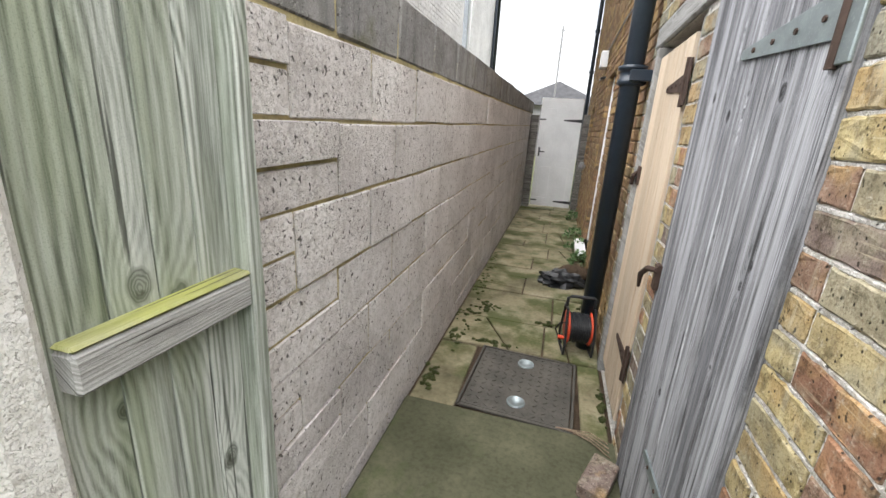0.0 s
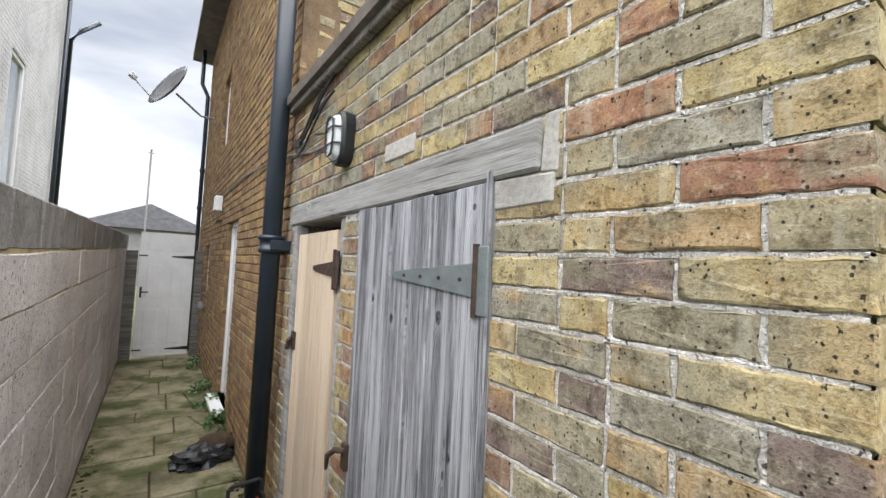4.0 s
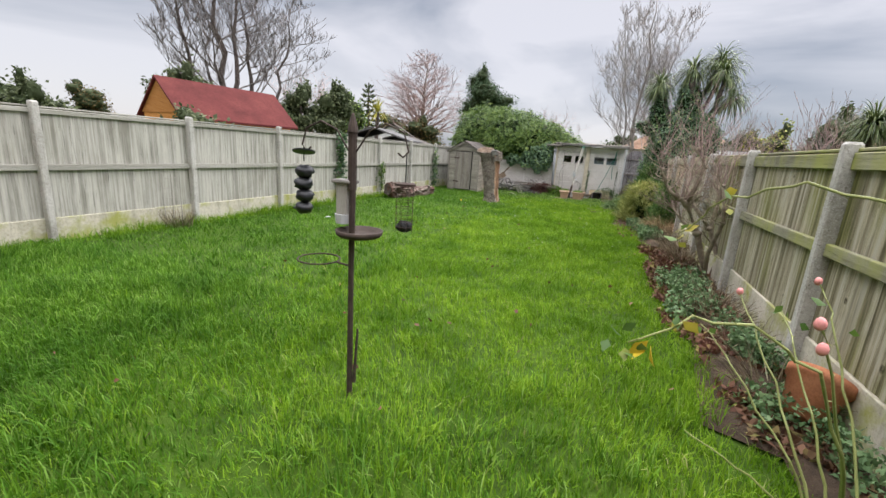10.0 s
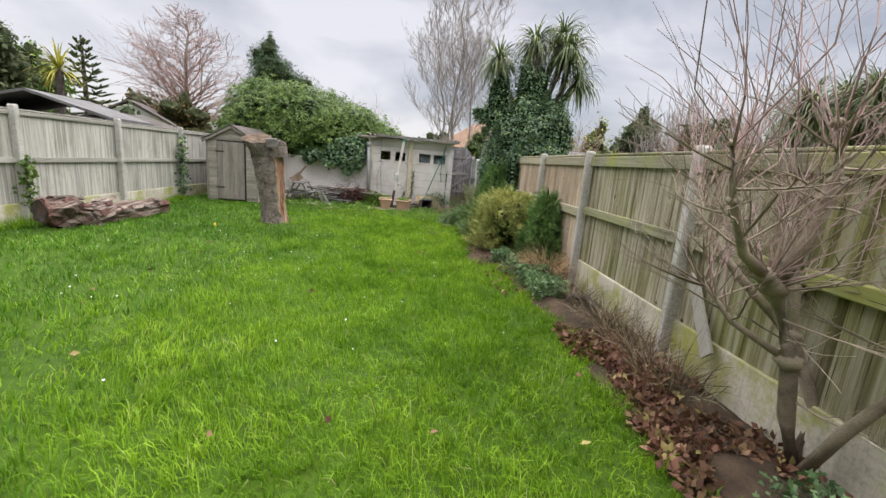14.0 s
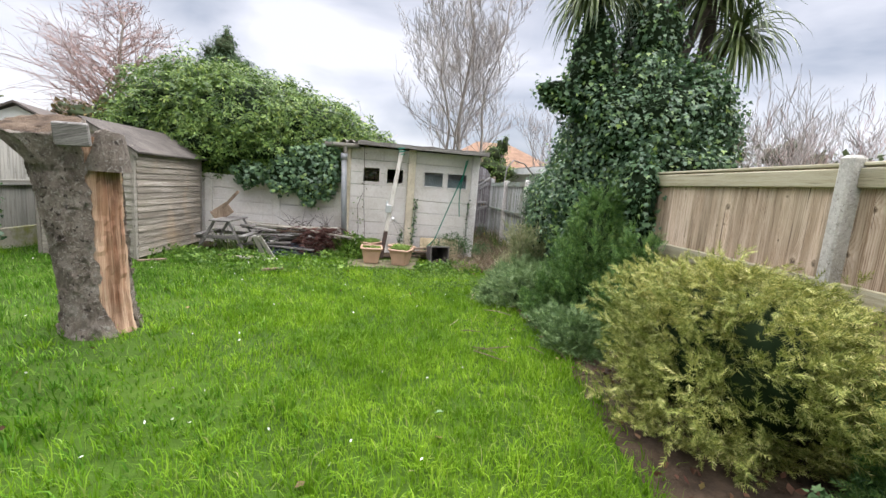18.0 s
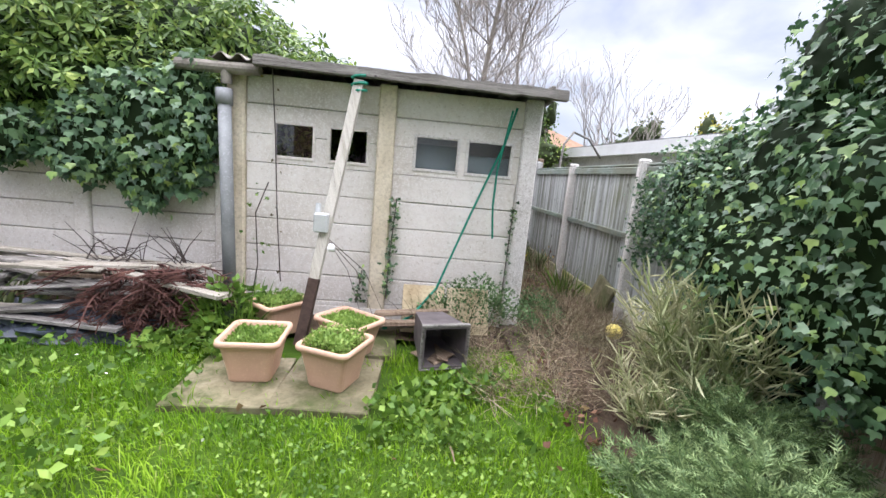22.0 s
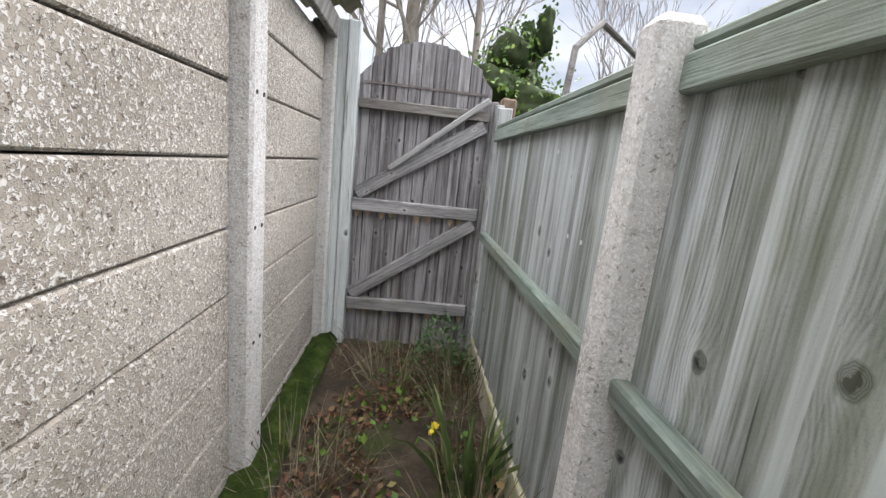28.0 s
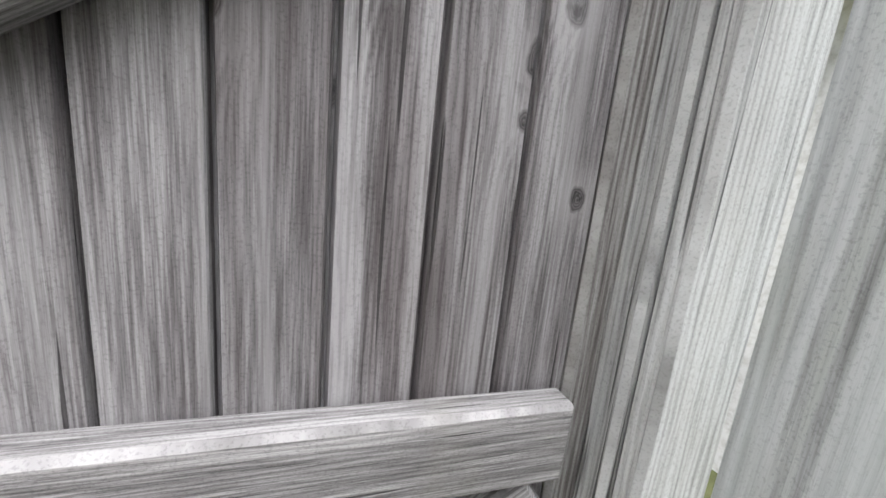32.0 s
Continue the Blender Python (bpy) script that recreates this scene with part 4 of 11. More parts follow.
tagged(sheet("ground", -500, 500, -500, 500, -0.09, 100, M_EARTH), "rough earth and grass running to the horizon", "ground", kind="structure")
tagged(sheet("lawn", -0.75, 7.5, -19.2, -0.9, -0.01, 0.3, M_TURF, 0.022, 0.9, 3), "green lawn turf under long wet grass", "lawn", kind="structure")
tagged(sheet("garage_foot", 0.4, 5.5, -19.1, -18.5, 0.012, 0.12, M_SOIL, 0.03, 3.0, 9), "bare dark soil along the garage foot", "soil", kind="structure")
tagged(sheet("patio", -0.7, 4.6, -1.03, 2.8, 0.0, 0.15, M_PATIO, 0.012, 2.0, 5), "dark weathered concrete patio with grit and soil", "patio", kind="structure")
path = Geo()
for i in range(15):
    y = -0.98 + 1.0 * i / 14
    lo = 2.86 + 0.1 * noise.noise(Vector((y * 3, 1, 0))) - 0.12 * (y + 0.98)
    hi = 3.85 - 0.32 * (y + 0.98) + 0.14 * noise.noise(Vector((y * 3, 7, 0)))
    path.v += [(lo + (hi - lo) * j / 9, y + 0.02 * noise.noise(Vector((j * 2.0, y * 4, 2))), (0.017 if 0 < j < 9 and 0 < i < 14 else -0.012) + 0.012 * noise.fractal(Vector(((lo + (hi - lo) * j / 9) * 2, y * 2, 5)), 1.0, 2.0, 3)) for j in range(10)]
path.f = [(i * 10 + j, i * 10 + j + 1, i * 10 + j + 11, i * 10 + j + 10) for i in range(14) for j in range(9)]
tagged(new("patio_path", path.mesh("patio_path", M_WASHED, True)), "washed bare concrete strip across the dark patio", "path", kind="structure")
tagged(sheet("passage_ground", -0.75, 0.6, -23.4, -18.0, 0.035, 0.12, M_LITTER, 0.03, 3.0, 8), "bare soil covered with dry stalks and litter", "ground", kind="structure")


def bed_edge(y):
    """How far the planted strip reaches out from the fence."""
    if y > -4:
        return -0.25
    if y > -9:
        return 0.02 + 0.1 * math.sin(y * 1.3)
    if y > -12:
        return -0.02 + (-9 - y) * 0.1
    if y > -17:
        return 0.45 + 0.16 * math.sin(y * 0.9)
    return 0.45


bed = Geo()
rows_y = [-3.2 - 0.15 * i for i in range(103)]
for i, y in enumerate(rows_y):
    e = bed_edge(y)
    for j in range(8):
        u = j / 7
        x = -0.7 + (e + 0.7) * u
        bed.v.append((x, y, 0.055 * math.sin(math.pi * min(1, 1.05 - u)) + 0.02 * (1 - u) + 0.025 * noise.noise(Vector((x * 5, y * 5, 1))) - 0.005))
for i in range(len(rows_y) - 1):
    for j in range(7):
        k = i * 8 + j
        bed.f.append((k, k + 8, k + 9, k + 1))
tagged(new("flower_bed", bed.mesh("flower_bed", M_SOIL, True)), "dark soil bed along the fence with leaf litter", "flower bed", kind="structure")

# ---- brickwork ----
def brick_meshes(name, length, height, depth, material, count, jit, b, rag=0.0):
    """Alike bricks centred on the face's middle: length along x, the face towards -y. rag: how uneven the arrises are."""
    out = []
    for i in range(count if not rag else count * 2):
        if rag:
            m, n = (9, 3) if length > 0.15 else (5, 3)
            X, Z = length / 2, height / 2
            ring = [(-X + 2 * X * j / m, -Z) for j in range(m)] + [(X, -Z + 2 * Z * j / n) for j in range(n)]
            ring += [(X - 2 * X * j / m, Z) for j in range(m)] + [(-X, Z - 2 * Z * j / n) for j in range(n)]
            k = len(ring)
            out_r = [(x + rnd.uniform(-rag, rag * 0.6), z + rnd.uniform(-rag, rag * 0.6)) for x, z in ring]
            c = b + 0.0005
            in_r = [(x * (X - c) / X, z * (Z - c) / Z) for x, z in out_r]
            vs = [(x, rnd.uniform(-0.0015, 0.0015), z) for x, z in in_r] + [(x, rnd.uniform(0.0015, 0.004), z) for x, z in out_r] + [(x, depth, z) for x, z in ring]
            fs = [tuple(range(k))]
            for q in (0, k):
                fs += [(q + j, q + k + j, q + k + (j + 1) % k, q + (j + 1) % k) for j in range(k)]
            out.append(Geo().add(vs, fs).mesh(name, material))
            continue
        g = Geo().bev(-length / 2, length / 2, 0, depth, -height / 2, height / 2, b, jit=jit)
        out.append(g.mesh(name, material))
    return out


def brickwork(parent, at, turn, a0, a1, z0, z1, holes, material, near, limit=300, jit=0.002, b=0.005, skip_corner=0.0, keep=None, special=None, seed=1, name="brick", course=0.075, offset=True, rag=0.0, rev=False, stretcher=False):
    """Lays courses on a wall face. at: the face's origin, turn: degrees about z (0: the face looks to -y, its length runs along x)."""
    r_ = random.Random(seed)
    H = course - 0.01
    S, D = brick_meshes(name, 0.215, H, 0.1, material, 8, jit, b, rag), brick_meshes(name, 0.1025, H, 0.1, material, 6, jit, b, rag)
    spec_s = brick_meshes(name, 0.215, H, 0.1, special[0], 5, jit, b, rag) if special else None
    base = pose(at[0], at[1], at[2], 0, 0, turn)
    singles, rest = [], []
    rows = int(round((z1 - z0) / course))
    for k in range(rows):
        z = z0 + (k + 0.5) * course
        a = a0 + (skip_corner if k % 2 else 0.0)
        kind = 0 if rev or skip_corner < 0 else k % 2
        first = True
        while a < a1 - 0.03:
            if first and k % 2 == 0 and offset:
                L = 0.1025
            else:
                L = 0.215 if kind == 0 else 0.1025
                kind = 1 - kind
                if stretcher or r_.random() < 0.25:
                    L = 0.215
            first = False
            if a + L > a1:
                L = a1 - a
            spans = [(a0 + a1 - a - L, a0 + a1 - a)] if rev else [(a, a + L)]
            for h0, h1, g0, g1 in holes:
                if g0 < z < g1:
                    cut = []
                    for p, q in spans:
                        if q <= h0 or p >= h1:
                            cut.append((p, q))
                        else:
                            if p < h0 - 0.02:
                                cut.append((p, h0))
                            if q > h1 + 0.02:
                                cut.append((h1, q))
                    spans = cut
            for p, q in spans:
                if q - p > 0.02 and (keep is None or keep((p + q) / 2, z)):
                    c = (p + q) / 2
                    use = special and special[1](c, z)
                    src = (spec_s if use else S) if q - p > 0.13 else D
                    full = 0.215 if q - p > 0.13 else 0.1025
                    m = base @ pose(c, r_.uniform(-0.003, 0.0015) if rag else r_.uniform(-0.004, 0.003), z + (r_.uniform(-0.0015, 0.0015) if rag else 0), 0, r_.uniform(-0.5, 0.5) if rag else 0, r_.uniform(-0.5, 0.5)) @ Matrix.Diagonal(((q - p) / full, 1, 1, 1))
                    (singles if near(c, z) and len(singles) < limit else rest).append((r_.choice(src), m))
            a += L + 0.01
    for me, m in singles:
        piece(name, me, parent, m)
    if rest:
        for mat in {me.materials[0] for me, _ in rest}:
            vs, fs, k = [], [], 0
            for me, m in rest:
                if me.materials[0] != mat:
                    continue
                vs.extend(tuple(m @ v.co) for v in me.vertices)
                fs.extend(tuple(i + k for i in p.vertices) for p in me.polygons)
                k = len(vs)
            g = Geo()
            g.v, g.f = vs, fs
            part("brick_courses", g, mat, parent, kind="stuff")


def bed_joints(parent, at, turn, a0, a1, z0, z1, holes, material, course=0.075, seed=1, keep=None):
    """Gritty mortar in the bed joints: nearly flush below, weathered back under the brick above."""
    r_ = random.Random(seed)
    base = pose(at[0], at[1], at[2], 0, 0, turn)
    vs, fs = [], []
    for k in range(1, int(round((z1 - z0) / course))):
        z = z0 + k * course
        spans = [(a0, a1)]
        for h0, h1, g0, g1 in holes:
            if g0 - 0.02 < z < g1 + 0.02:
                spans = [w for p, q in spans for w in ((p, min(q, h0)), (max(p, h1), q)) if w[1] - w[0] > 0.02]
        for p, q in spans:
            n = max(1, int((q - p) / 0.022))
            first = len(vs)
            for i in range(n + 1):
                a = p + (q - p) * i / n
                deep = r_.uniform(0.001, 0.0035)
                vs += [base @ Vector((a, deep + 0.0005, z - 0.0062)), base @ Vector((a, deep - r_.uniform(0, 0.0012), z + r_.uniform(-0.001, 0.002))), base @ Vector((a, 0.0095, z + r_.uniform(0.0035, 0.0052)))]
            for i in range(n):
                if keep is not None and not keep(p + (q - p) * (i + 0.5) / n, z):
                    continue
                j = first + i * 3
                fs += [(j, j + 3, j + 4, j + 1), (j + 1, j + 4, j + 5, j + 2)]
    g = Geo()
    g.v, g.f = [tuple(v) for v in vs], fs
    part("bed_joint", g, material, parent, "gritty weathered mortar", kind="stuff")


def solid(name, boxes, material, label, category):
    g = Geo()
    for q in boxes:
        g.box(*q)
    return tagged(new(name, g.mesh(name, material)), label, category, kind="structure")


def with_holes(x0, x1, z0, z1, holes):
    """Splits a wall's rectangle into boxes round its openings."""
    xs = sorted({x0, x1, *[h for q in holes for h in q[:2]]})
    out = []
    for p, q in zip(xs, xs[1:]):
        zs = [(z0, z1)]
        for a, b, c, d in holes:
            if a <= p and q <= b:
                zs = [w for s, e in zs for w in ((s, min(e, c)), (max(s, d), e)) if w[1] - w[0] > 1e-4]
        out.extend((p, q, s, e) for s, e in zs)
    return out


WX, SY = 0.43, 0.20          # the outhouse's two faces
# doors: (y0, y1, z0, z1)
GDOOR, PDOOR = (0.86, 1.64, 0.02, 1.92), (1.82, 2.52, 0.02, 1.90)
core = [(WX + 0.0055, WX + 0.2, a, b, c, d) for a, b, c, d in with_holes(SY + 0.008, 2.75, 0, 2.6, [GDOOR, PDOOR])]
west = solid("wall_outhouse_west", core, M_MORTAR, "pitted yellow stock brick wall of an outhouse", "wall")
core = Geo()
core.prism([(WX + 0.2, 0.0), (2.02, 0.0), (2.02, 2.05), (WX + 0.2, 2.53)], -(SY + 0.2), -(SY + 0.006), pose(0, 0, 0, 90, 0, 0))
core.box(1.83, 2.02, SY + 0.2, 2.75, 0, 2.05)
lower_mortar = Geo().box(WX + 0.012, 2.02, SY + 0.004, SY + 0.0055, 0.0, 0.78)
south = tagged(new("wall_outhouse_south", core.mesh("wall_outhouse_south", M_MORTAR_Y)), "yellow stock brick end wall with paler relaid bricks", "wall", kind="structure")
brickwork(west, (WX, 0, 0), -90, -2.75, -SY, 0, 2.6, [(-q[1], -q[0], q[2], q[3]) for q in (GDOOR, PDOOR)] + [(-2.66, -0.70, 1.89, 2.02)], M_STOCK,
          lambda a, z: a > -1.8 and 0.3 < z < 2.5, seed=4, jit=(0.006, 0.0012, 0.005), b=0.0035, skip_corner=0.11, rag=0.0032, rev=True, offset=False)
bed_joints(west, (WX, 0, 0), -90, -2.75, -SY - 0.006, 0, 2.6, [(-q[1], -q[0], q[2], q[3]) for q in (GDOOR, PDOOR)] + [(-2.66, -0.70, 1.89, 2.02)], M_MORTAR, seed=5)
brickwork(south, (0, SY, 0), 0, WX + 0.11, 2.03, 0, 2.55, [], M_STOCK, lambda a, z: z > 0.4, seed=9, jit=(0.005, 0.001, 0.004), b=0.0035, skip_corner=-0.11, rag=0.0028, offset=False,
          keep=lambda a, z: z < 2.52 - 0.3 * (a - WX), special=(M_SMOOTH, lambda a, z: a > 0.78 - 0.1 * math.sin(9 * z) and 0.62 + 0.25 * (a - 0.8) < z < 2.1 and a < 1.8))
bed_joints(south, (0, SY, 0), 0, WX + 0.006, 2.03, 0, 2.55, [], M_MORTAR_Y, seed=6, keep=lambda a, z: z < 2.5 - 0.3 * (a - WX))
part("lower_mortar", lower_mortar, M_MORTAR, south, "pale lime mortar of the lower courses")

# the house behind, two storeys
house_holes = [(-5.5, -4.75, 0.15, 2.12), (-6.9, -6.2, 3.2, 4.3), (-8.0, -7.3, 1.1, 1.9)]
house = solid("wall_house", [(WX + 0.008, WX + 0.25, -b, -a, c, d) for a, b, c, d in with_holes(-9.3, -2.76, 0, 5.6, house_holes)]
              + [(WX + 0.25, 9.0, 2.768, 3.0, 0, 5.6), (WX + 0.25, 9.0, 9.0, 9.3, 0, 5.6)], M_MORTAR_D, "brown brick side of a two-storey house", "house wall")
brickwork(house, (WX, 0, 0), -90, -9.3, -2.76, 0, 5.6, house_holes, M_STOCK_FAR, lambda a, z: a > -4.6 and z < 3.2, limit=280, seed=12, jit=0.002)
brickwork(house, (0, 2.76, 0), 0, WX + 0.11, 4.5, 1.9, 5.6, [], M_STOCK, lambda a, z: False, seed=14)
solid("roof_house", [(0.1, 9.3, 2.4, 9.6, 5.6, 5.75)], M_TILE_G, "dark eaves and roof of the house", "roof")

# extension of buff bricks
EX = 4.5
EWIN = (0.14, 0.97, 1.10, 2.23)
EXY = -1.62
ext = solid("wall_extension", [(EX + 0.014, EX + 0.25, a, b, c, d) for a, b, c, d in with_holes(EXY + 0.014, 2.76, -0.05, 2.54, [EWIN])]
            + [(EX + 0.25, 6.7, EXY + 0.014, EXY + 0.25, -0.05, 2.54), (6.5, 6.7, EXY + 0.25, 2.76, -0.05, 2.54)], M_MORTAR_B, "buff and brown brick wall of a flat-roofed extension", "wall")
brickwork(ext, (EX, 0, 0), -90, -1.4, -EXY, -0.05, 2.53, [(-EWIN[1], -EWIN[0], EWIN[2] - 0.02, EWIN[3]), (-1.02, -0.02, 2.23, 2.44)], M_BUFF,
          lambda a, z: a > -0.9 and z < 2.1, seed=21, jit=0.0012, b=0.003, stretcher=True)
brickwork(ext, (0, EXY, 0), 0, EX + 0.11, 6.7, -0.05, 2.53, [], M_BUFF, lambda a, z: False, seed=22, jit=0.0012, stretcher=True)
sold = brick_meshes("soldier_brick", 0.065, 0.205, 0.1, M_BUFF, 3, 0.001, 0.003)
for i in range(13):
    piece("soldier_brick", sold[i % 3], ext, pose(EX, 0.055 + i * 0.0755, 2.335, 0, 0, -90))

# ---- concrete block wall of the alley ----
BX = -0.63
bw = solid("wall_blocks", [(BX - 0.2, BX - 0.0068, 0.66, 8.6, 0, 1.79)], M_BLOCK_MORTAR, "grey aggregate block wall with yellowish mortar", "wall")
r_ = random.Random(3)
blocks = [Geo().bev(-0.22, 0.22, 0, 0.16, -0.1065, 0.1065, 0.004, jit=(0.004, 0.002, 0.004)).mesh("concrete_block", M_BLOCK) for _ in range(6)]
capbl = [Geo().bev(-0.22, 0.22, 0, 0.2, -0.1065, 0.1065, 0.008, jit=0.003).mesh("coping_block", M_BLOCK_S) for _ in range(4)]
slope = 0.017
for k in range(9):
    z = 0.1 + (k - 0.5) * 0.2225 + 0.0 
    top = k == 8
    y = 0.67 - (0.225 if k % 2 else 0.0)
    while y < 8.5:
        L = 0.44
        half = y < 0.6
        split = not top and y < 0.7
        zz = z + slope * max(0, y - 1.0)
        m = pose(BX + r_.uniform(-0.003, 0.003), y + (0.3325 if half else 0.22), zz, 0, -math.degrees(slope), 90) @ Matrix.Diagonal((0.49 if half else 1, 1, 1, 1))
        if split:
            for dz in (-0.056, 0.056):
                piece("concrete_block", blocks[r_.randrange(6)], bw, m @ pose(0, r_.uniform(-0.006, 0.004), dz) @ Matrix.Diagonal((1, 1, 0.475, 1)))
        else:
            piece("coping_block" if top else "concrete_block", capbl[r_.randrange(4)] if top else blocks[r_.randrange(6)], bw, m)
        y += 0.45

# ---- fences ----
def concrete_post(x, y, h, side, w=0.105, lean=0.0, mat=M_CPOST, bottom=-0.1):
    """A slotted concrete post with a chamfered, slightly worn top; side: towards which x the rails lie."""
    g = Geo()
    b = 0.012
    v = w * 0.36
    prof = [(w / 2 - b, -v), (w / 2, -v + b), (w / 2, v - b), (w / 2 - b, v), (-w / 2 + b, v), (-w / 2, v - b), (-w / 2, -v + b), (-w / 2 + b, -v)]
    n = 7
    for i in range(n + 1):
        z = bottom + (h - bottom) * i / n
        for px, py in prof:
            g.v.append((px + rnd.uniform(-0.002, 0.002), py + rnd.uniform(-0.002, 0.002), z))
    for i in range(n):
        for j in range(8):
            j2 = (j + 1) % 8
            g.f.append((i * 8 + j, i * 8 + j2, (i + 1) * 8 + j2, (i + 1) * 8 + j))
    k = len(g.v)
    for px, py in prof:
        g.v.append((px * 0.7, py * 0.7, h + 0.018))
    for j in range(8):
        j2 = (j + 1) % 8
        g.f.append((n * 8 + j, n * 8 + j2, k + j2, k + j))
    g.f.append(tuple(k + j for j in range(8)))
    ob = new("concrete_post", g.mesh("concrete_post", mat))
    ob.matrix_basis = pose(x, y, 0, lean, 0, 0)
    return tagged(ob, "grey concrete fence post with a worn top", "fence post", "concrete fence posts")


def bay(x, y0, y1, h, face, board_mat, rail_mat, label, group, board=0.1, base=0.25, rails=(0.93, 1.0), top=0.12, gravel=M_GRAVELBOARD, lap=True, cap=True, proud=0.007):
    """One bay of fence between two posts. face: the side (+1 or -1 in x) that shows the rails."""
    ym = (y0 + y1) / 2
    t = thing("timber_fence", label, "fence panel", (x, ym, 0), group=group)
    L = abs(y1 - y0) - 0.04
    n = max(1, round(L / board))
    w = L / n
    variants = []
    for i in range(5):
        g = Geo()
        z0, z1 = base, h + rnd.uniform(-0.012, 0.004)
        # feather-edged board, thicker at one edge
        a, c = (0.016, 0.004) if lap else (0.01, 0.01)
        ex = 0.014 if lap else 0.0
        vs = []
        for z in (z0, z1):
            vs += [(-a / 2 - (0.006 if lap else 0), -w / 2, z), (a / 2 + (proud if lap else 0), -w / 2, z), (c / 2, w / 2 + ex, z), (-c / 2, w / 2 + ex, z)]
        g.add(vs, [(3, 2, 1, 0), (4, 5, 6, 7), (0, 1, 5, 4), (1, 2, 6, 5), (2, 3, 7, 6), (3, 0, 4, 7)])
        variants.append(g.mesh("board", board_mat))
    for i in range(n):
        piece("board", variants[rnd.randrange(5)], t, pose(rnd.uniform(-0.002, 0.002), -L / 2 + (i + 0.5) * w, 0, 0, 0, rnd.uniform(-1.5, 1.5)))
    f = face
    def rail(z0, z1, d, name):
        g = Geo().bev(min(f * 0.012, f * (0.012 + d)), max(f * 0.012, f * (0.012 + d)), -L / 2, L / 2, z0, z1, 0.006, jit=0.002)
        part(name, g, rail_mat, t)
    rail(rails[0] - 0.04, rails[1] + 0.0, 0.045, "middle_rail")
    rail(h - top, h - 0.01, 0.03, "top_rail")
    if cap:
        part("capping", Geo().bev(-0.03, 0.03, -L / 2, L / 2, h, h + 0.022, 0.005, jit=0.002), rail_mat, t)
    g = Geo().bev(-0.025, 0.025, -L / 2 - 0.02, L / 2 + 0.02, -0.08, base - 0.004, 0.006, jit=0.002)
    part("gravel_board", g, gravel, t, "stained concrete gravel board")
    return t


RX = -0.66
RPOSTS = [0.27, -1.55, -3.3, -5.1, -7.15, -9.15, -11.2, -13.1, -15.1, -17.15, -19.2, -20.97, -22.81]
for i, y in enumerate(RPOSTS[:-1]):
    concrete_post(RX + 0.03, y, 1.7 if i < 10 else 1.625, 1, 0.105, mat=M_RENDER if i == 0 else M_CPOST if i < 10 else M_PEBBLE_P)
for i, (a, b) in enumerate(zip(RPOSTS, RPOSTS[1:])):
    if i < 6:
        bm, rm, lab = M_FENCE_M, M_RAIL, "mossy weathered timber fence panel with rails"
    elif i < 9:
        bm, rm, lab = M_FENCE_N, M_RAIL_N, "newer pale brown timber fence panel"
    else:
        bm, rm, lab = M_FENCE, M_RAIL_G, "grey-green weathered timber fence panel with knots"
    if i < 9:
        bay(RX - 0.02, a, b, 1.66, 1, bm, rm, lab, "timber fence panels", board=0.125 if i < 6 else 0.105, base=0.36 if i < 6 else 0.2, rails=(0.99, 1.04) if i < 6 else (0.93, 1.0), proud=0.001 if i < 6 else 0.007)
    else:
        bay(RX - 0.02, a, b, 1.585, 1, bm, rm, lab, "timber fence panels", board=0.125, base=0.2, rails=(0.92, 0.935), top=0.08)

LX = 7.5
LPOSTS = [1.6, -0.45, -2.5, -4.52, -6.56, -8.6, -10.72, -12.8, -14.95, -17.15, -19.2]
for y in LPOSTS:
    concrete_post(LX - 0.045, y, 1.74, -1, 0.11)
for a, b in zip(LPOSTS, LPOSTS[1:]):
    bay(LX + 0.02, a, b, 1.68, -1, M_FENCE_L, M_RAIL_L, "pale grey close-boarded fence panel", "pale fence panels", board=0.125, base=0.3, rails=(0.95, 0.99), top=0.07, lap=False)

# short timber panel and its post beside the block wall
t = thing("timber_fence", "green-stained timber fence panel with a mossy rail", "fence panel", (-0.62, 0.49, 0), group="timber fence panels")
for i in range(4):
    part("board", Geo().bev(-0.008, 0.008, -0.163 + i * 0.083, -0.163 + (i + 1) * 0.083 - 0.003, 0.1, 1.95, 0.003, jit=0.001), M_FENCE_G, t)
part("middle_rail", Geo().bev(0.008, 0.05, -0.165, 0.165, 1.06, 1.125, 0.005), M_LINTEL, t, "grey timber rail")
part("moss_strip", Geo().bev(0.009, 0.052, -0.165, 0.165, 1.1255, 1.136, 0.004, jit=0.002), M_RAIL, t, "yellow-green moss along the rail")
part("edge_post", Geo().bev(-0.02, 0.05, 0.166, 0.205, 0.0, 2.0, 0.005, jit=0.002), M_FENCE_G, t)

# pale discs painted as daylight at knot holes; the boards are not pierced
for y, z in ((-21.39, 1.16), (-21.285, 1.16), (-21.6, 1.42), (-22.5, 1.2)):
    tagged(new("knot_hole", Geo().lathe([(0.0, 0.0), (0.0055, 0.0005), (0.0075, 0.001)], 12, m=pose(RX + 0.0, y, z, 0, 90, 0)).mesh("knot_hole", M_PAPER)), "pale disc painted as light through a fence knot hole", "knot hole", "knot holes")

# ---- sectional concrete garage and the garden wall ----
GY, GX = -19.05, 0.42
PH = 0.235
ZJ = [0.13 + PH * i for i in range(9)]


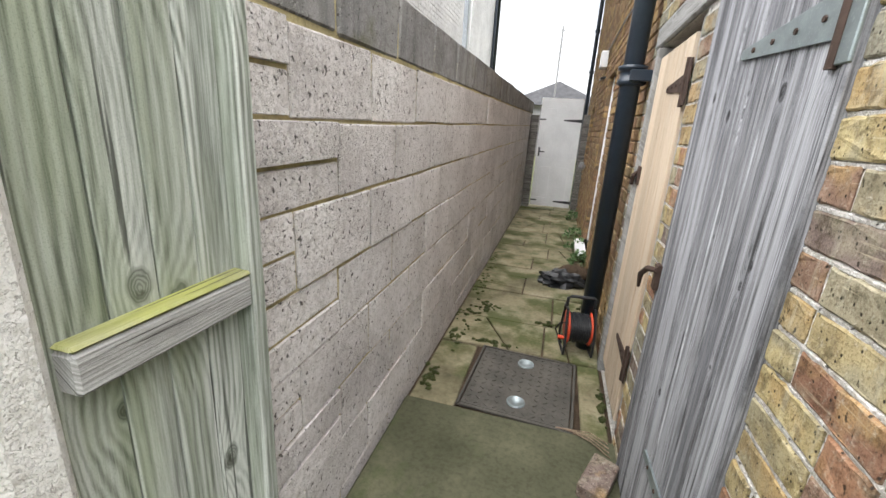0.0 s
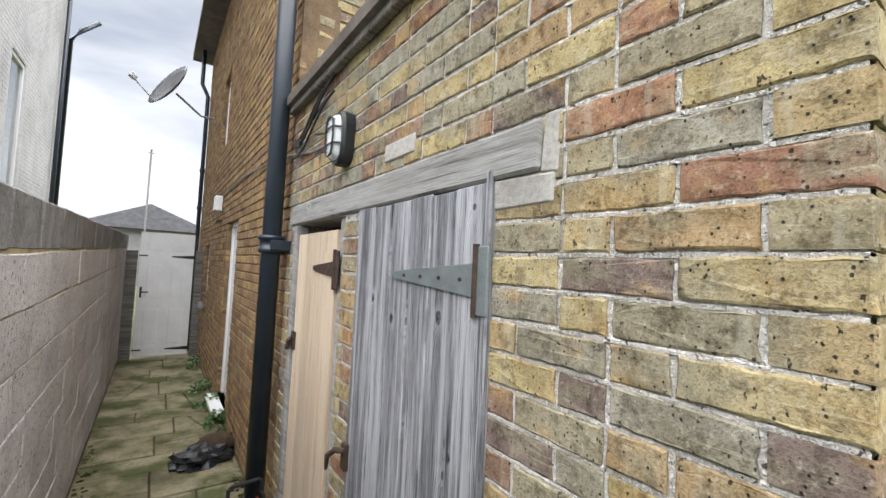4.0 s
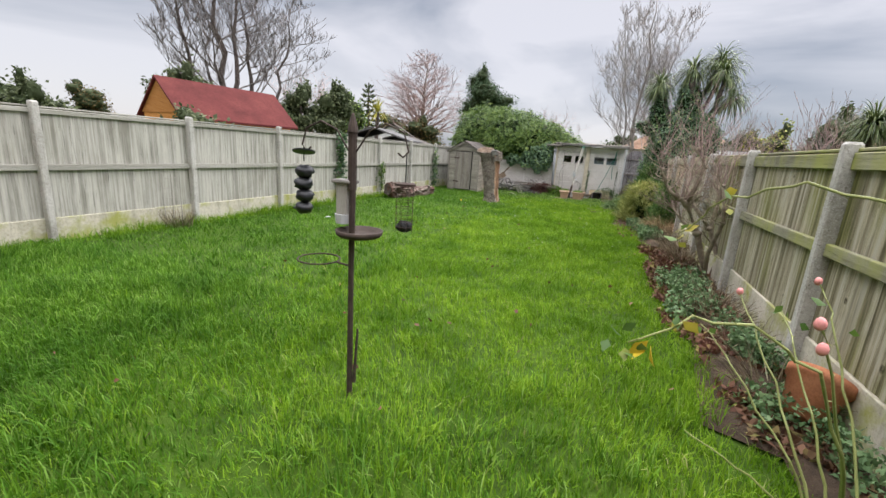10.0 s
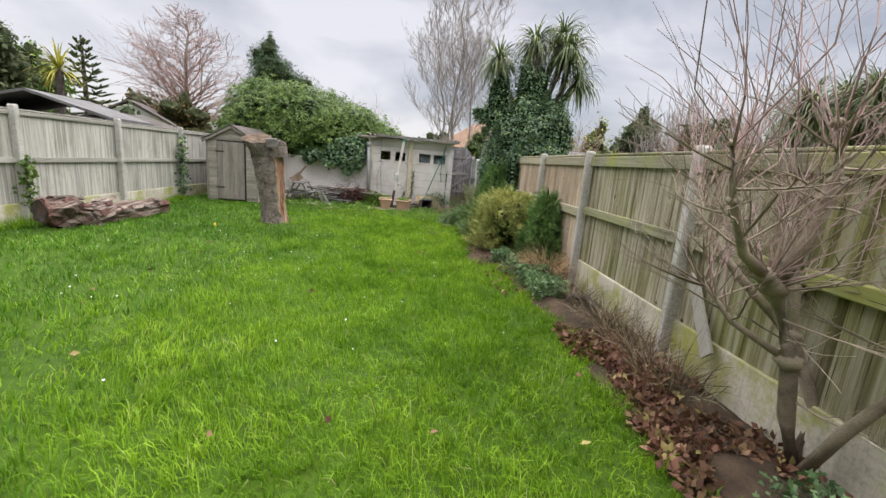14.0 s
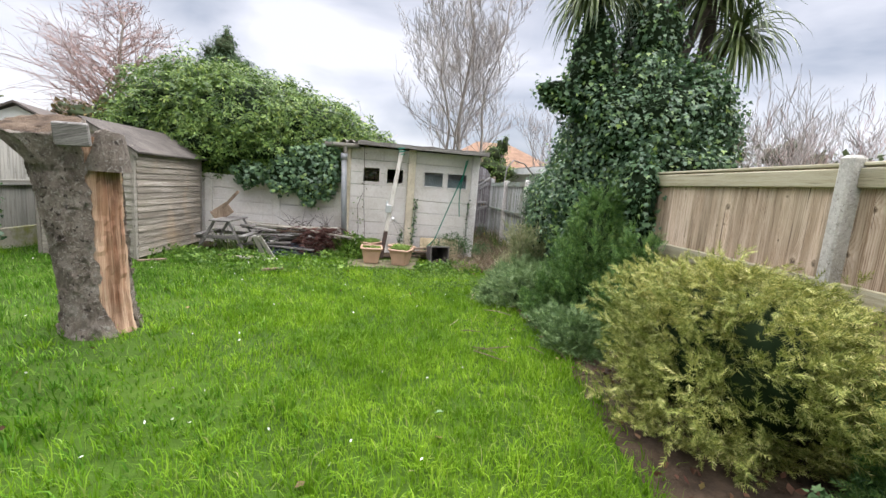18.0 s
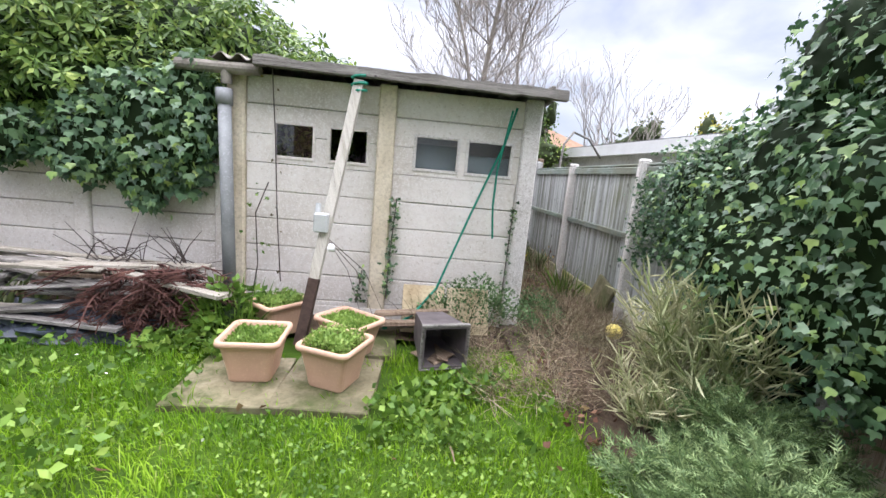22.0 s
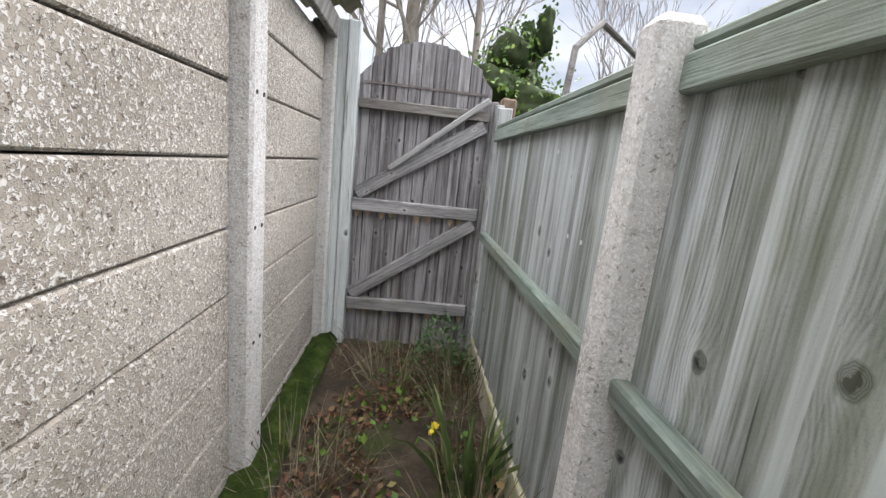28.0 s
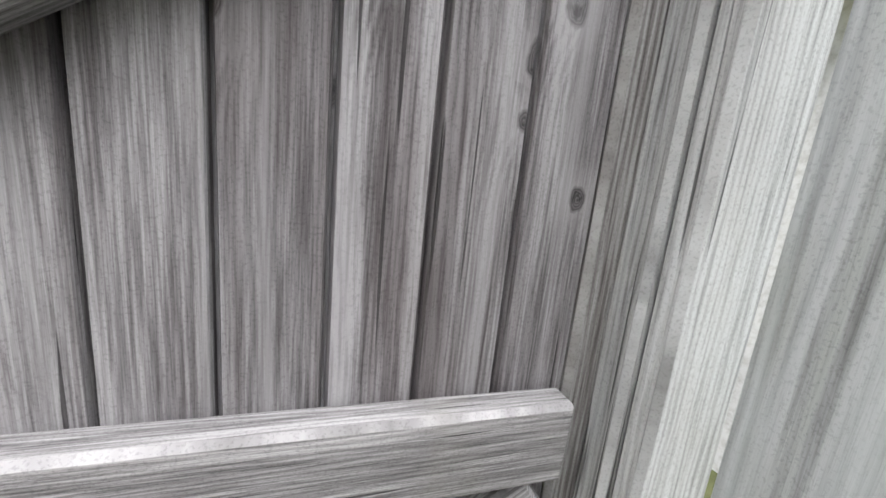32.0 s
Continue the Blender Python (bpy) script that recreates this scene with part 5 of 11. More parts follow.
gar = thing("garage", "sectional concrete garage with four small windows", "garage", (0, 0, 0))
front_posts = [(0.42, 0.57), (1.655, 1.80), (2.88, 3.02)]
WINS = [(2.325, 2.655), (1.875, 2.205), (1.105, 1.48), (0.64, 1.03)]
WZ = (1.355, 1.64)
front = part("front_wall", Geo().box(0.5, 2.95, 0.05, 0.06, 0, 0.1), M_PANEL, gar)
front.matrix_basis = pose(0, GY, 0, 0, 0, 0)
# the garage lies beyond y = GY, so the front is turned to look along +y
flip = pose(0, GY, 0) @ Matrix.Diagonal((1, -1, 1, 1))
for (a, b), (c, d) in zip(front_posts, front_posts[1:]):
    for k in range(-1, 8):
        z0 = -0.1 if k < 0 else ZJ[k]
        z1 = ZJ[k + 1] - 0.006
        holes = [(w0, w1, WZ[0], WZ[1]) for w0, w1 in WINS if b < w0 < c and z0 < WZ[1] and z1 > WZ[0]]
        g = Geo()
        if holes:
            for p, q, s, e in with_holes(b, c, z0, z1, holes):
                g.box(p, q, 0.012, 0.057, s, e)
        else:
            g.bev(b + 0.001, c - 0.001, 0.012, 0.057, z0, z1, 0.006, jit=0.0015)
        g.v = [tuple(flip @ Vector(p)) for p in g.v]
        g.f = [tuple(reversed(q)) for q in g.f]
        part("panel", g, M_PANEL, gar)
for a, b in front_posts:
    g = Geo().bev(a, b, GY - 0.1, GY + 0.035, -0.1, 2.02, 0.012, jit=0.002)
    part("post", g, M_PEBBLE_P if a < 1 else M_PANELPOST, gar)
for i, (w0, w1) in enumerate(WINS):
    fr = Geo()
    t_ = 0.014
    for q in ((w0 - 0.012, w0 + t_, WZ[0] - 0.012, WZ[1] + 0.012), (w1 - t_, w1 + 0.012, WZ[0] - 0.012, WZ[1] + 0.012)):
        fr.bev(q[0], q[1], GY - 0.045, GY - 0.004, q[2], q[3], 0.003)
    for q in ((WZ[0] - 0.012, WZ[0] + t_), (WZ[1] - t_, WZ[1] + 0.012)):
        fr.bev(w0 + t_, w1 - t_, GY - 0.044, GY - 0.005, q[0], q[1], 0.003)
    w = part("window", fr, M_PEBBLE_P if i > 1 else M_PANEL, gar, "small pale window frame")
    if i != 1:
        pane = part("pane", Geo().box(w0 + t_, w1 - t_, GY - 0.03, GY - 0.026, WZ[0] + t_, WZ[1] - t_), M_GLASS_D if i > 1 else M_GLASS, w, "dirty window glass")
        pane.visible_shadow = False
    # added boards inside give the right panes their sky reflection and haze
    if i > 1:
        part("dust_sheet", Geo().box(w0 - 0.02, w1 + 0.02, GY - 0.12, GY - 0.11, WZ[0] - 0.02, WZ[1] - 0.06 * (i - 1)), M_SKYGREY, w, "pale board standing in for sky reflected in the glass")
side_posts = [(-19.05 - 0.1, -19.05 + 0.0), (-20.43, -20.3), (-21.72, -21.58), (-22.98, -22.85)]
for (a, b), (c, d) in zip(side_posts, side_posts[1:]):
    for k in range(-1, 8):
        z0 = -0.1 if k < 0 else ZJ[k] - 0.02
        z1 = ZJ[k + 1] - 0.026
        part("side_panel", Geo().bev(GX + 0.01, GX + 0.06, d + 0.001, a - 0.001, z0, z1, 0.007, jit=0.0015), M_PEBBLE, gar)
for a, b in side_posts[1:]:
    sp = part("side_post", Geo().bev(GX - 0.06, GX + 0.09, a, b, -0.1, 2.1, 0.012, jit=0.002), M_PEBBLE_P, gar)
    for z in (0.2, 0.62, 1.05, 1.5, 1.9):
        for yy in (a + 0.04, b - 0.035):
            part("bolt_hole", Geo().tube([(GX - 0.0615, yy, z), (GX - 0.05, yy, z + 0.001)], 0.008, 8), M_IRON, sp)
part("back_wall", Geo().box(GX + 0.06, 3.0, -23.0, -22.95, 0, 2.1).box(2.95, 3.0, -22.95, GY - 0.1, 0, 2.1), M_PANEL, gar)
part("floor_slab", Geo().box(GX + 0.06, 2.95, -22.95, GY - 0.1, -0.05, 0.03), M_PAD, gar)
# corrugated roof, slightly pitched, with a weathered fascia
g = Geo()
nx, L = 120, 3.05
y0, y1, zt = GY + 0.16, -23.2, 2.07
for y, z in ((y0, zt), (y1, zt + 0.2)):
    for lay in (0.0, 0.008):
        for i in range(nx + 1):
            x = 0.26 + (L - 0.26 + 0.05) * i / nx
            g.v.append((x, y, z + 0.024 * math.sin(i / nx * L / 0.146 * 2 * math.pi) + lay + 0.02 * (x - 1.6) * 0.2))
n1 = nx + 1
for i in range(nx):
    g.f.append((i + n1, i + 1 + n1, i + 1 + 3 * n1, i + 3 * n1))
    g.f.append((i, i + 2 * n1, i + 1 + 2 * n1, i + 1))
    g.f.append((i, i + 1, i + 1 + n1, i + n1))
part("roof", g, M_CORR, gar, "corrugated cement roof sheets with moss")
# fascia beam with ragged edge
g = Geo()
seg = 26
for i in range(seg + 1):
    u = i / seg
    x = 0.28 + (2.75 - 0.28) * u
    zb = 2.0 + 0.025 * u + 0.018 * noise.noise(Vector((x * 7, 3, 0)))
    zt_ = 2.078 + 0.02 * u + 0.022 * noise.noise(Vector((x * 4, 9, 0)))
    for yy, zz in ((GY + 0.165, zb), (GY + 0.215, zb + 0.006), (GY + 0.21, zt_), (GY + 0.165, zt_)):
        g.v.append((x, yy + 0.004 * noise.noise(Vector((x * 9, 5, zz))), zz))
for i in range(seg):
    for j in range(4):
        j2 = (j + 1) % 4
        g.f.append((i * 4 + j, i * 4 + j2, i * 4 + 4 + j2, i * 4 + 4 + j))
g.f += [(3, 2, 1, 0), tuple(seg * 4 + j for j in range(4))]
part("fascia", g, M_BARGE, gar, "cracked grey timber fascia")
part("side_fascia", Geo().bev(GX - 0.06, GX - 0.02, -23.2, GY + 0.1, 2.0, 2.13, 0.006), M_BARGE, gar)
part("gutter", Geo().tube([(2.72, GY + 0.13, 2.0), (3.35, GY + 0.13, 1.99)], 0.045, 12).tube([(2.98, GY + 0.13, 1.99), (2.98, GY + 0.12, 1.88)], 0.04, 12), M_CORR, gar, "mossy grey gutter end")

WY = -19.14
wall = tagged(new("wall_garden", Geo().box(3.03, 7.6, WY - 0.06, WY - 0.02, -0.1, 1.29).mesh("wall_garden", M_PANEL)), "low sectional concrete panel wall", "wall", kind="structure")
wposts = [3.09, 4.25, 5.48, 6.7, 7.6]
for a, b in zip(wposts, wposts[1:]):
    for k in range(-1, 5):
        z0, z1 = (-0.1 if k < 0 else ZJ[k] - 0.02), ZJ[k + 1] - 0.028
        part("panel", Geo().bev(a + 0.07, b - 0.07, WY - 0.02, WY + 0.025, z0, z1, 0.006, jit=0.0015), M_PANEL, wall)
for a in wposts:
    part("post", Geo().bev(a - 0.068, a + 0.068, WY - 0.05, WY + 0.05, -0.1, 1.3, 0.01, jit=0.002), M_PANEL, wall)

# ---- arched gate at the end of the passage ----
GATEY = -22.93
gate = thing("garden_gate", "dark weathered arched timber gate with braces", "gate", (0, GATEY, 0))
gx0, gx1 = -0.62, 0.225
n = 11
w = (gx1 - gx0) / n
cx, half = (gx0 + gx1) / 2, (gx1 - gx0) / 2
FACE_Y = pose(0, 0, 0, 90, 0, 0)
for i in range(n):
    a, b = gx0 + i * w + 0.0012, gx0 + (i + 1) * w - 0.0012
    tops = []
    for k in range(5):
        x = a + (b - a) * k / 4
        u = (x - cx) / half
        tops.append((x, 1.72 + 0.34 * math.sqrt(max(0.0, 1 - u * u * 0.99))))
    za, zb = (0.06 + rnd.uniform(-0.02, 0.02) for _ in range(2))
    dy = rnd.uniform(-0.002, 0.002)
    g = Geo()
    # the face, with chamfered long edges, and a tongue set back behind the joint
    c = 0.003
    prof = [(a, 0.004), (a + c, -0.009), (b - c, -0.009), (b, 0.004)]
    hts = [tops[0][1], tops[1][1], tops[3][1], tops[4][1]]
    g.v = [(x, -y + dy, z) for (x, y), z in zip(prof, (za, za, zb, zb))] + [(x, -y + dy, z) for (x, y), z in zip(prof, hts)] + [((a + b) / 2, 0.009 + dy, tops[2][1])]
    g.f = [(0, 1, 5, 4), (1, 2, 6, 8, 5), (2, 3, 7, 6), (4, 5, 8, 6, 7), (0, 4, 7, 3), (0, 3, 2, 1)]
    g.prism([(a - 0.004, za), (b + 0.001, zb)] + [(x - 0.002, z - 0.004) for x, z in tops[::-1]], 0.005, 0.009, FACE_Y)
    part("board", g, M_GATE, gate)


def grail(z0, z1, name, x0=gx0, x1=gx1, d=0.04, mat=M_GATE_R):
    part(name, Geo().bev(x0 + 0.01, x1 - 0.005, 0.009, 0.009 + d, z0, z1, 0.005, jit=0.003), mat, gate)


grail(0.30, 0.385, "bottom_rail")
grail(0.98, 1.065, "middle_rail")
grail(1.625, 1.69, "top_rail", mat=M_BARGE)


def brace(xa, za, xb, zb, wid, name, y=0.011, d=0.035, mat=M_GATE_B):
    a, b = Vector((xa, za)), Vector((xb, zb))
    dd = (b - a).normalized()
    part(name, Geo().bev(0, (b - a).length, -wid / 2, wid / 2, -y - d, -y, 0.004, FACE_Y @ pose(a.x, a.y, 0, 0, 0, math.degrees(math.atan2(dd.y, dd.x))), jit=0.002), mat, gate)


brace(0.2, 0.40, -0.59, 0.96, 0.085, "brace")
brace(0.2, 1.09, -0.59, 1.60, 0.085, "brace")
brace(0.0, 1.27, -0.6, 1.76, 0.035, "loose_batten", 0.05, 0.02, M_BATTEN)
for x0, x1, wd in ((0.2265, 0.3, 0.06), (0.3015, 0.375, 0.05)):
    tagged(new("gate_post", Geo().bev(x0, x1, GATEY - 0.03, GATEY + wd, 0, 2.12, 0.006, jit=0.002).mesh("gate_post", M_POSTWOOD)), "pale grey timber gate post", "gate post", "gate posts")
tagged(new("gate_stile", Geo().bev(-0.668, -0.622, GATEY - 0.03, GATEY + 0.012, 0, 1.76, 0.006, jit=0.003).mesh("gate_stile", M_STRIP)), "dark brown weathered timber stop beside the gate", "timber stop")
tagged(new("gate_post", Geo().bev(-0.70, -0.65, GATEY + 0.014, GATEY + 0.055, 0, 1.74, 0.006, jit=0.003).mesh("gate_post", M_POSTGREY)), "grey timber gate post", "gate post", "gate posts")
tagged(new("gate_post", Geo().bev(-0.75, -0.657, GATEY + 0.057, GATEY + 0.085, 0, 1.72, 0.006, jit=0.003).mesh("gate_post", M_POSTGREY)), "grey timber gate post set against the fence", "gate post", "gate posts")
tagged(new("gate_post", Geo().bev(-0.78, -0.68, GATEY - 0.07, GATEY + 0.03, 0, 1.79, 0.012, jit=0.006).mesh("gate_post", M_CUTWOOD)), "brown rough-topped timber post behind the gate", "gate post", "gate posts")
# rusty strap across the arch and the pale drip ends under the rails
part("rusty_strap", Geo().bev(gx0 + 0.03, gx1 - 0.03, 0.0125, 0.0145, 1.782, 1.796, 0.001, jit=0.001), M_RUSTSTRAP, gate, "rust-stained strap")
for zr in (0.977, 0.297):
    for i in range(n):
        if rnd.random() < 0.75:
            x, hh, ww = gx0 + (i + rnd.uniform(0.35, 0.65)) * w, rnd.uniform(0.03, 0.06), rnd.uniform(0.014, 0.021)
            part("bare_wood_patch", Geo().prism([(x - ww, zr), (x - ww * 0.9, zr - hh * 0.5), (x, zr - hh), (x + ww * 0.8, zr - hh * 0.55), (x + ww, zr)], -0.0155, -0.0105, FACE_Y), M_BAREWOOD, gate, "pale bare wood patch")

# ---- alley: paving, doors and fittings ----
paving = tagged(new("pavement_alley", Geo().box(-0.63, 0.44, 1.78, 8.4, -0.06, 0.012).mesh("pavement_alley", M_SOIL)), "mossy cream paving slabs of an alley", "paving", kind="structure")
r_ = random.Random(11)


def slab(poly):
    """A worn slab with rounded arrises, slightly shrunk from its joints."""
    cx, cy = sum(p[0] for p in poly) / len(poly), sum(p[1] for p in poly) / len(poly)
    def ring(d, z):
        return [(x + (d if x < cx else -d), y + (d if y < cy else -d), z) for x, y in poly]
    n, z = len(poly), 0.03 + r_.uniform(-0.005, 0.005)
    vs = ring(0.005, 0.0) + ring(0.006, z - 0.006) + ring(0.013, z)
    fs = [tuple(range(2 * n, 3 * n))] + [(q + i, q + (i + 1) % n, q + n + (i + 1) % n, q + n + i) for q in (0, n) for i in range(n)]
    part("slab", Geo().add(vs, fs), M_SLAB, paving)


y = 2.5
while y < 8.3:
    h = r_.choice((0.3, 0.45, 0.6))
    c = r_.uniform(-0.3, 0.12)
    s0, s1 = r_.uniform(-0.08, 0.08), r_.uniform(-0.08, 0.08)
    for a, b in ((-0.62, c), (c, 0.43)):
        A, B, C, D = (a, y), (b, y), (b, y + h), (a, y + h)
        if r_.random() < 0.55 and h > 0.4:
            # broken across
            u, v = r_.uniform(0.25, 0.75), r_.uniform(0.25, 0.75)
            if r_.random() < 0.5:
                P, Q = (a, y + h * u), (b, y + h * v)
                slab([A, B, Q, P])
                slab([P, Q, C, D])
            else:
                P, Q = (a + (b - a) * u, y), (a + (b - a) * v, y + h)
                slab([A, P, Q, D])
                slab([P, B, C, Q])
        else:
            slab([A, B, C, D])
    y += h
for poly in ([(-0.62, 1.81), (-0.36, 1.81), (-0.36, 2.49), (-0.62, 2.49)], [(0.28, 1.81), (0.42, 1.81), (0.42, 2.49), (0.28, 2.49)]):
    slab(poly)
tagged(new("concrete_pad", Geo().bev(-0.62, 0.44, -0.3, 1.8, -0.05, 0.045, 0.012, jit=0.004).mesh("concrete_pad", M_PAD)), "dark damp concrete strip with green algae", "concrete slab", kind="structure")

cover = thing("manhole_cover", "dark brown ribbed metal inspection cover with two round lugs", "manhole cover", (-0.04, 2.14, 0.03), -3)
part("plate", Geo().bev(-0.28, 0.28, -0.31, 0.31, 0.0, 0.014, 0.004), M_COVER, cover)
fr = Geo()
for q in ((-0.3, -0.285, -0.33, 0.33), (0.285, 0.3, -0.33, 0.33)):
    fr.bev(q[0], q[1], q[2], q[3], 0.0, 0.017, 0.003)
for q in ((-0.33, -0.315), (0.315, 0.33)):
    fr.bev(-0.285, 0.285, q[0], q[1], 0.0, 0.016, 0.003)
part("rim", fr, M_COVER, cover)
stud = Geo()
for i in range(11):
    for j in range(13):
        x, yy = -0.25 + i * 0.05, -0.285 + j * 0.0475
        if min(abs(yy - 0.2), abs(yy + 0.2)) < 0.06 and abs(x) < 0.07:
            continue
        stud.bev(-0.013, 0.013, -0.005, 0.005, 0.012, 0.0185, 0.002, pose(x, yy, 0, 0, 0, 45 if (i + j) % 2 else -45))
part("tread_studs", stud, M_COVER, cover, kind="stuff")
for yy in (-0.2, 0.2):
    part("lug", Geo().lathe([(0.05, 0.013), (0.05, 0.021), (0.042, 0.022), (0.04, 0.016), (0.0, 0.016)], 20, (0, yy, 0)), M_GALV, cover, "worn shiny round lug", True)


def strap_hinge(name, length, material, label, parent, m, wide=0.07):
    """A tapered strap with its knuckle plate: along +x from the pin, flat against y = 0."""
    st = part(name, Geo().prism([(0, -wide / 2), (length, -0.012), (length + 0.01, 0.0), (length, 0.012), (0, wide / 2)], 0.0, 0.006, m), material, parent, label)
    part("hinge_plate", Geo().bev(-0.045, 0.0, -0.085, 0.085, 0.0, 0.007, 0.002, m), material, st)
    part("hinge_pin", Geo().tube([m @ Vector((0, -0.09, 0.006)), m @ Vector((0, 0.09, 0.006))], 0.009, 8), M_IRON, st)
    g = Geo()
    for k in range(4):
        c = m @ Vector((0.06 + k * length * 0.23, 0, 0.006))
        d = m @ Vector((0.06 + k * length * 0.23, 0, 0.010))
        g.tube([c, d], 0.006, 6)
    part("bolt_heads", g, M_IRON, st)
    return st


# grey plank door, closed
gd = thing("plank_door", "closed silver-grey weathered plank door with a long strap hinge", "door", (WX, 0, 0))
ys = [0.865, 0.99, 1.105, 1.225, 1.35, 1.48, 1.635]
for a, b in zip(ys, ys[1:]):
    part("plank", Geo().bev(-0.012, 0.012, a + 0.001, b - 0.001, 0.06, 1.9 + rnd.uniform(-0.004, 0.004), 0.003, jit=0.0015), M_DOOR_G, gd)
part("edge_strip", Geo().bev(-0.016, 0.03, 0.842, 0.863, 0.04, 1.93, 0.003), M_DOOR_G, gd)
FACE_W = Matrix(((0, 0, -1, 0), (1, 0, 0, 0), (0, 1, 0, 0), (0, 0, 0, 1)))   # strap: x to +y, y to +z, z to -x
strap_hinge("strap_hinge", 0.42, M_GALV, "galvanised strap hinge", gd, pose(-0.013, 0.885, 1.66) @ FACE_W, 0.085)
strap_hinge("strap_hinge", 0.42, M_GALV, "galvanised strap hinge", gd, pose(-0.013, 0.885, 0.42) @ FACE_W, 0.085)
part("ring_latch", Geo().tube([(-0.03, 1.6, 0.98), (-0.05, 1.65, 0.97), (-0.06, 1.7, 0.93), (-0.055, 1.72, 0.87)], [0.01, 0.012, 0.011, 0.006], 7).bev(-0.03, -0.012, 1.6, 1.64, 0.9, 1.0, 0.003), M_IRON, gd, "rusty latch hook")

# pale door beside it
pd = thing("plank_door", "pale cream primed plank door, flaking at the foot", "door", (WX, 0, 0))
ys = [1.90, 2.05, 2.2, 2.35, 2.49]
for a, b in zip(ys, ys[1:]):
    part("plank", Geo().bev(0.0, 0.022, a + 0.0007, b - 0.0007, 0.08 + rnd.uniform(0, 0.03), 1.84, 0.002), M_DOOR_P, pd)
strap_hinge("strap_hinge", 0.3, M_IRON, "rusty strap hinge", pd, pose(0.0, 1.895, 1.66) @ FACE_W, 0.075)
strap_hinge("strap_hinge", 0.3, M_IRON, "rusty strap hinge", pd, pose(0.0, 1.895, 0.42) @ FACE_W, 0.075)
part("door_frame", Geo().bev(-0.02, 0.05, 2.495, 2.55, 0.0, 1.89, 0.004).bev(0.012, 0.06, 1.84, 1.892, 0.0, 1.89, 0.004), M_LINTEL, pd)
part("latch", Geo().tube([(-0.01, 2.47, 1.27), (-0.03, 2.48, 1.25), (-0.03, 2.5, 1.2)], 0.012, 7).bev(-0.012, 0.0, 2.44, 2.5, 1.2, 1.3, 0.003), M_IRON, pd, "rusty latch")
tagged(new("timber_lintel", Geo().bev(WX - 0.012, WX + 0.09, 0.70, 2.66, 1.905, 2.02, 0.008, jit=0.004).mesh("timber_lintel", M_LINTEL)), "silvered timber lintel over two doors", "lintel")
tagged(new("mortar_patch", Geo().bev(WX - 0.006, WX + 0.03, 0.66, 0.86, 1.83, 1.9, 0.006, jit=0.004).bev(WX - 0.004, WX + 0.03, 0.655, 0.70, 1.9, 2.03, 0.005, jit=0.004).mesh("mortar_patch", M_STAIN)), "pale mortar packed round the lintel end", "mortar", kind="structure")
tagged(new("pale_brick", Geo().bev(WX - 0.006, WX + 0.06, 1.24, 1.45, 2.06, 2.125, 0.005).mesh("pale_brick", M_STAIN)), "cream painted brick in the outhouse wall", "brick")

bl = thing("bulkhead_light", "black-rimmed oval bulkhead light with ribbed glass", "wall light", (WX, 1.82, 2.23))


def oval(x, w, h, n=28, k=2.8):
    """A rounded oblong standing at x, w and h from its middle."""
    out = []
    for j in range(n):
        a = 2 * math.pi * j / n
        c, s_ = math.cos(a), math.sin(a)
        r = (abs(c) ** k + abs(s_) ** k) ** (-1 / k)
        out.append((x, w * r * c, h * r * s_))
    return out


def skin(rings, cap=True):
    g, n = Geo(), len(rings[0])
    for q in rings:
        g.v += q
    g.f = [(i * n + j, i * n + (j + 1) % n, (i + 1) * n + (j + 1) % n, (i + 1) * n + j) for i in range(len(rings) - 1) for j in range(n)]
    if cap:
        g.f.append(tuple((len(rings) - 1) * n + j for j in range(n)))
    return g


part("housing", skin([oval(0.0, 0.07, 0.118), oval(-0.045, 0.072, 0.12), (oval(-0.06, 0.066, 0.112)), oval(-0.06, 0.056, 0.1)], False), M_BLACK, bl, "")
part("lens", skin([oval(-0.058, 0.056, 0.1), oval(-0.075, 0.052, 0.094), oval(-0.085, 0.04, 0.08), oval(-0.088, 0.02, 0.05)]), M_CURTAIN, bl, "pale ribbed lens", True)
ribs = Geo()
for k in range(9):
    ribs.bev(-0.0875, -0.083, -0.04, 0.04, -0.072 + k * 0.018 - 0.003, -0.072 + k * 0.018 + 0.003, 0.001)
part("lens_rib", ribs, M_CURTAIN, bl, kind="stuff")
part("guard_ring", Geo().tube([Vector(p) for p in oval(-0.092, 0.046, 0.086)] + [Vector(oval(-0.092, 0.046, 0.086)[0])], 0.0045, 6), M_BLACK, bl)
for dz in (-0.035, 0.035):
    part("guard_bar", Geo().tube([(-0.06, -0.066, dz), (-0.094, -0.044, dz), (-0.094, 0.044, dz), (-0.06, 0.066, dz)], 0.004, 6), M_BLACK, bl)

dp = thing("downpipe", "black cast-iron downpipe with a socket collar", "downpipe", (0.335, 2.755, 0))
part("pipe", Geo().tube([(0, 0, 0.03), (0, 0, 5.7)], 0.056, 18), M_PIPE, dp, "", True)
for z in (1.78, 3.6):
    part("collar", Geo().lathe([(0.057, -0.05), (0.074, -0.045), (0.076, -0.02), (0.066, -0.012), (0.066, 0.03), (0.08, 0.035), (0.08, 0.055), (0.057, 0.06)], 18, (0, 0, z)), M_PIPE, dp, "", True)
    for yy in (-0.09, 0.06):
        part("bracket", Geo().bev(-0.02, 0.12, yy, yy + 0.03, z - 0.03, z + 0.03, 0.004), M_PIPE, dp)
dp2 = thing("downpipe", "thin black downpipe on the far corner of the house", "downpipe", (0.36, 8.9, 0))
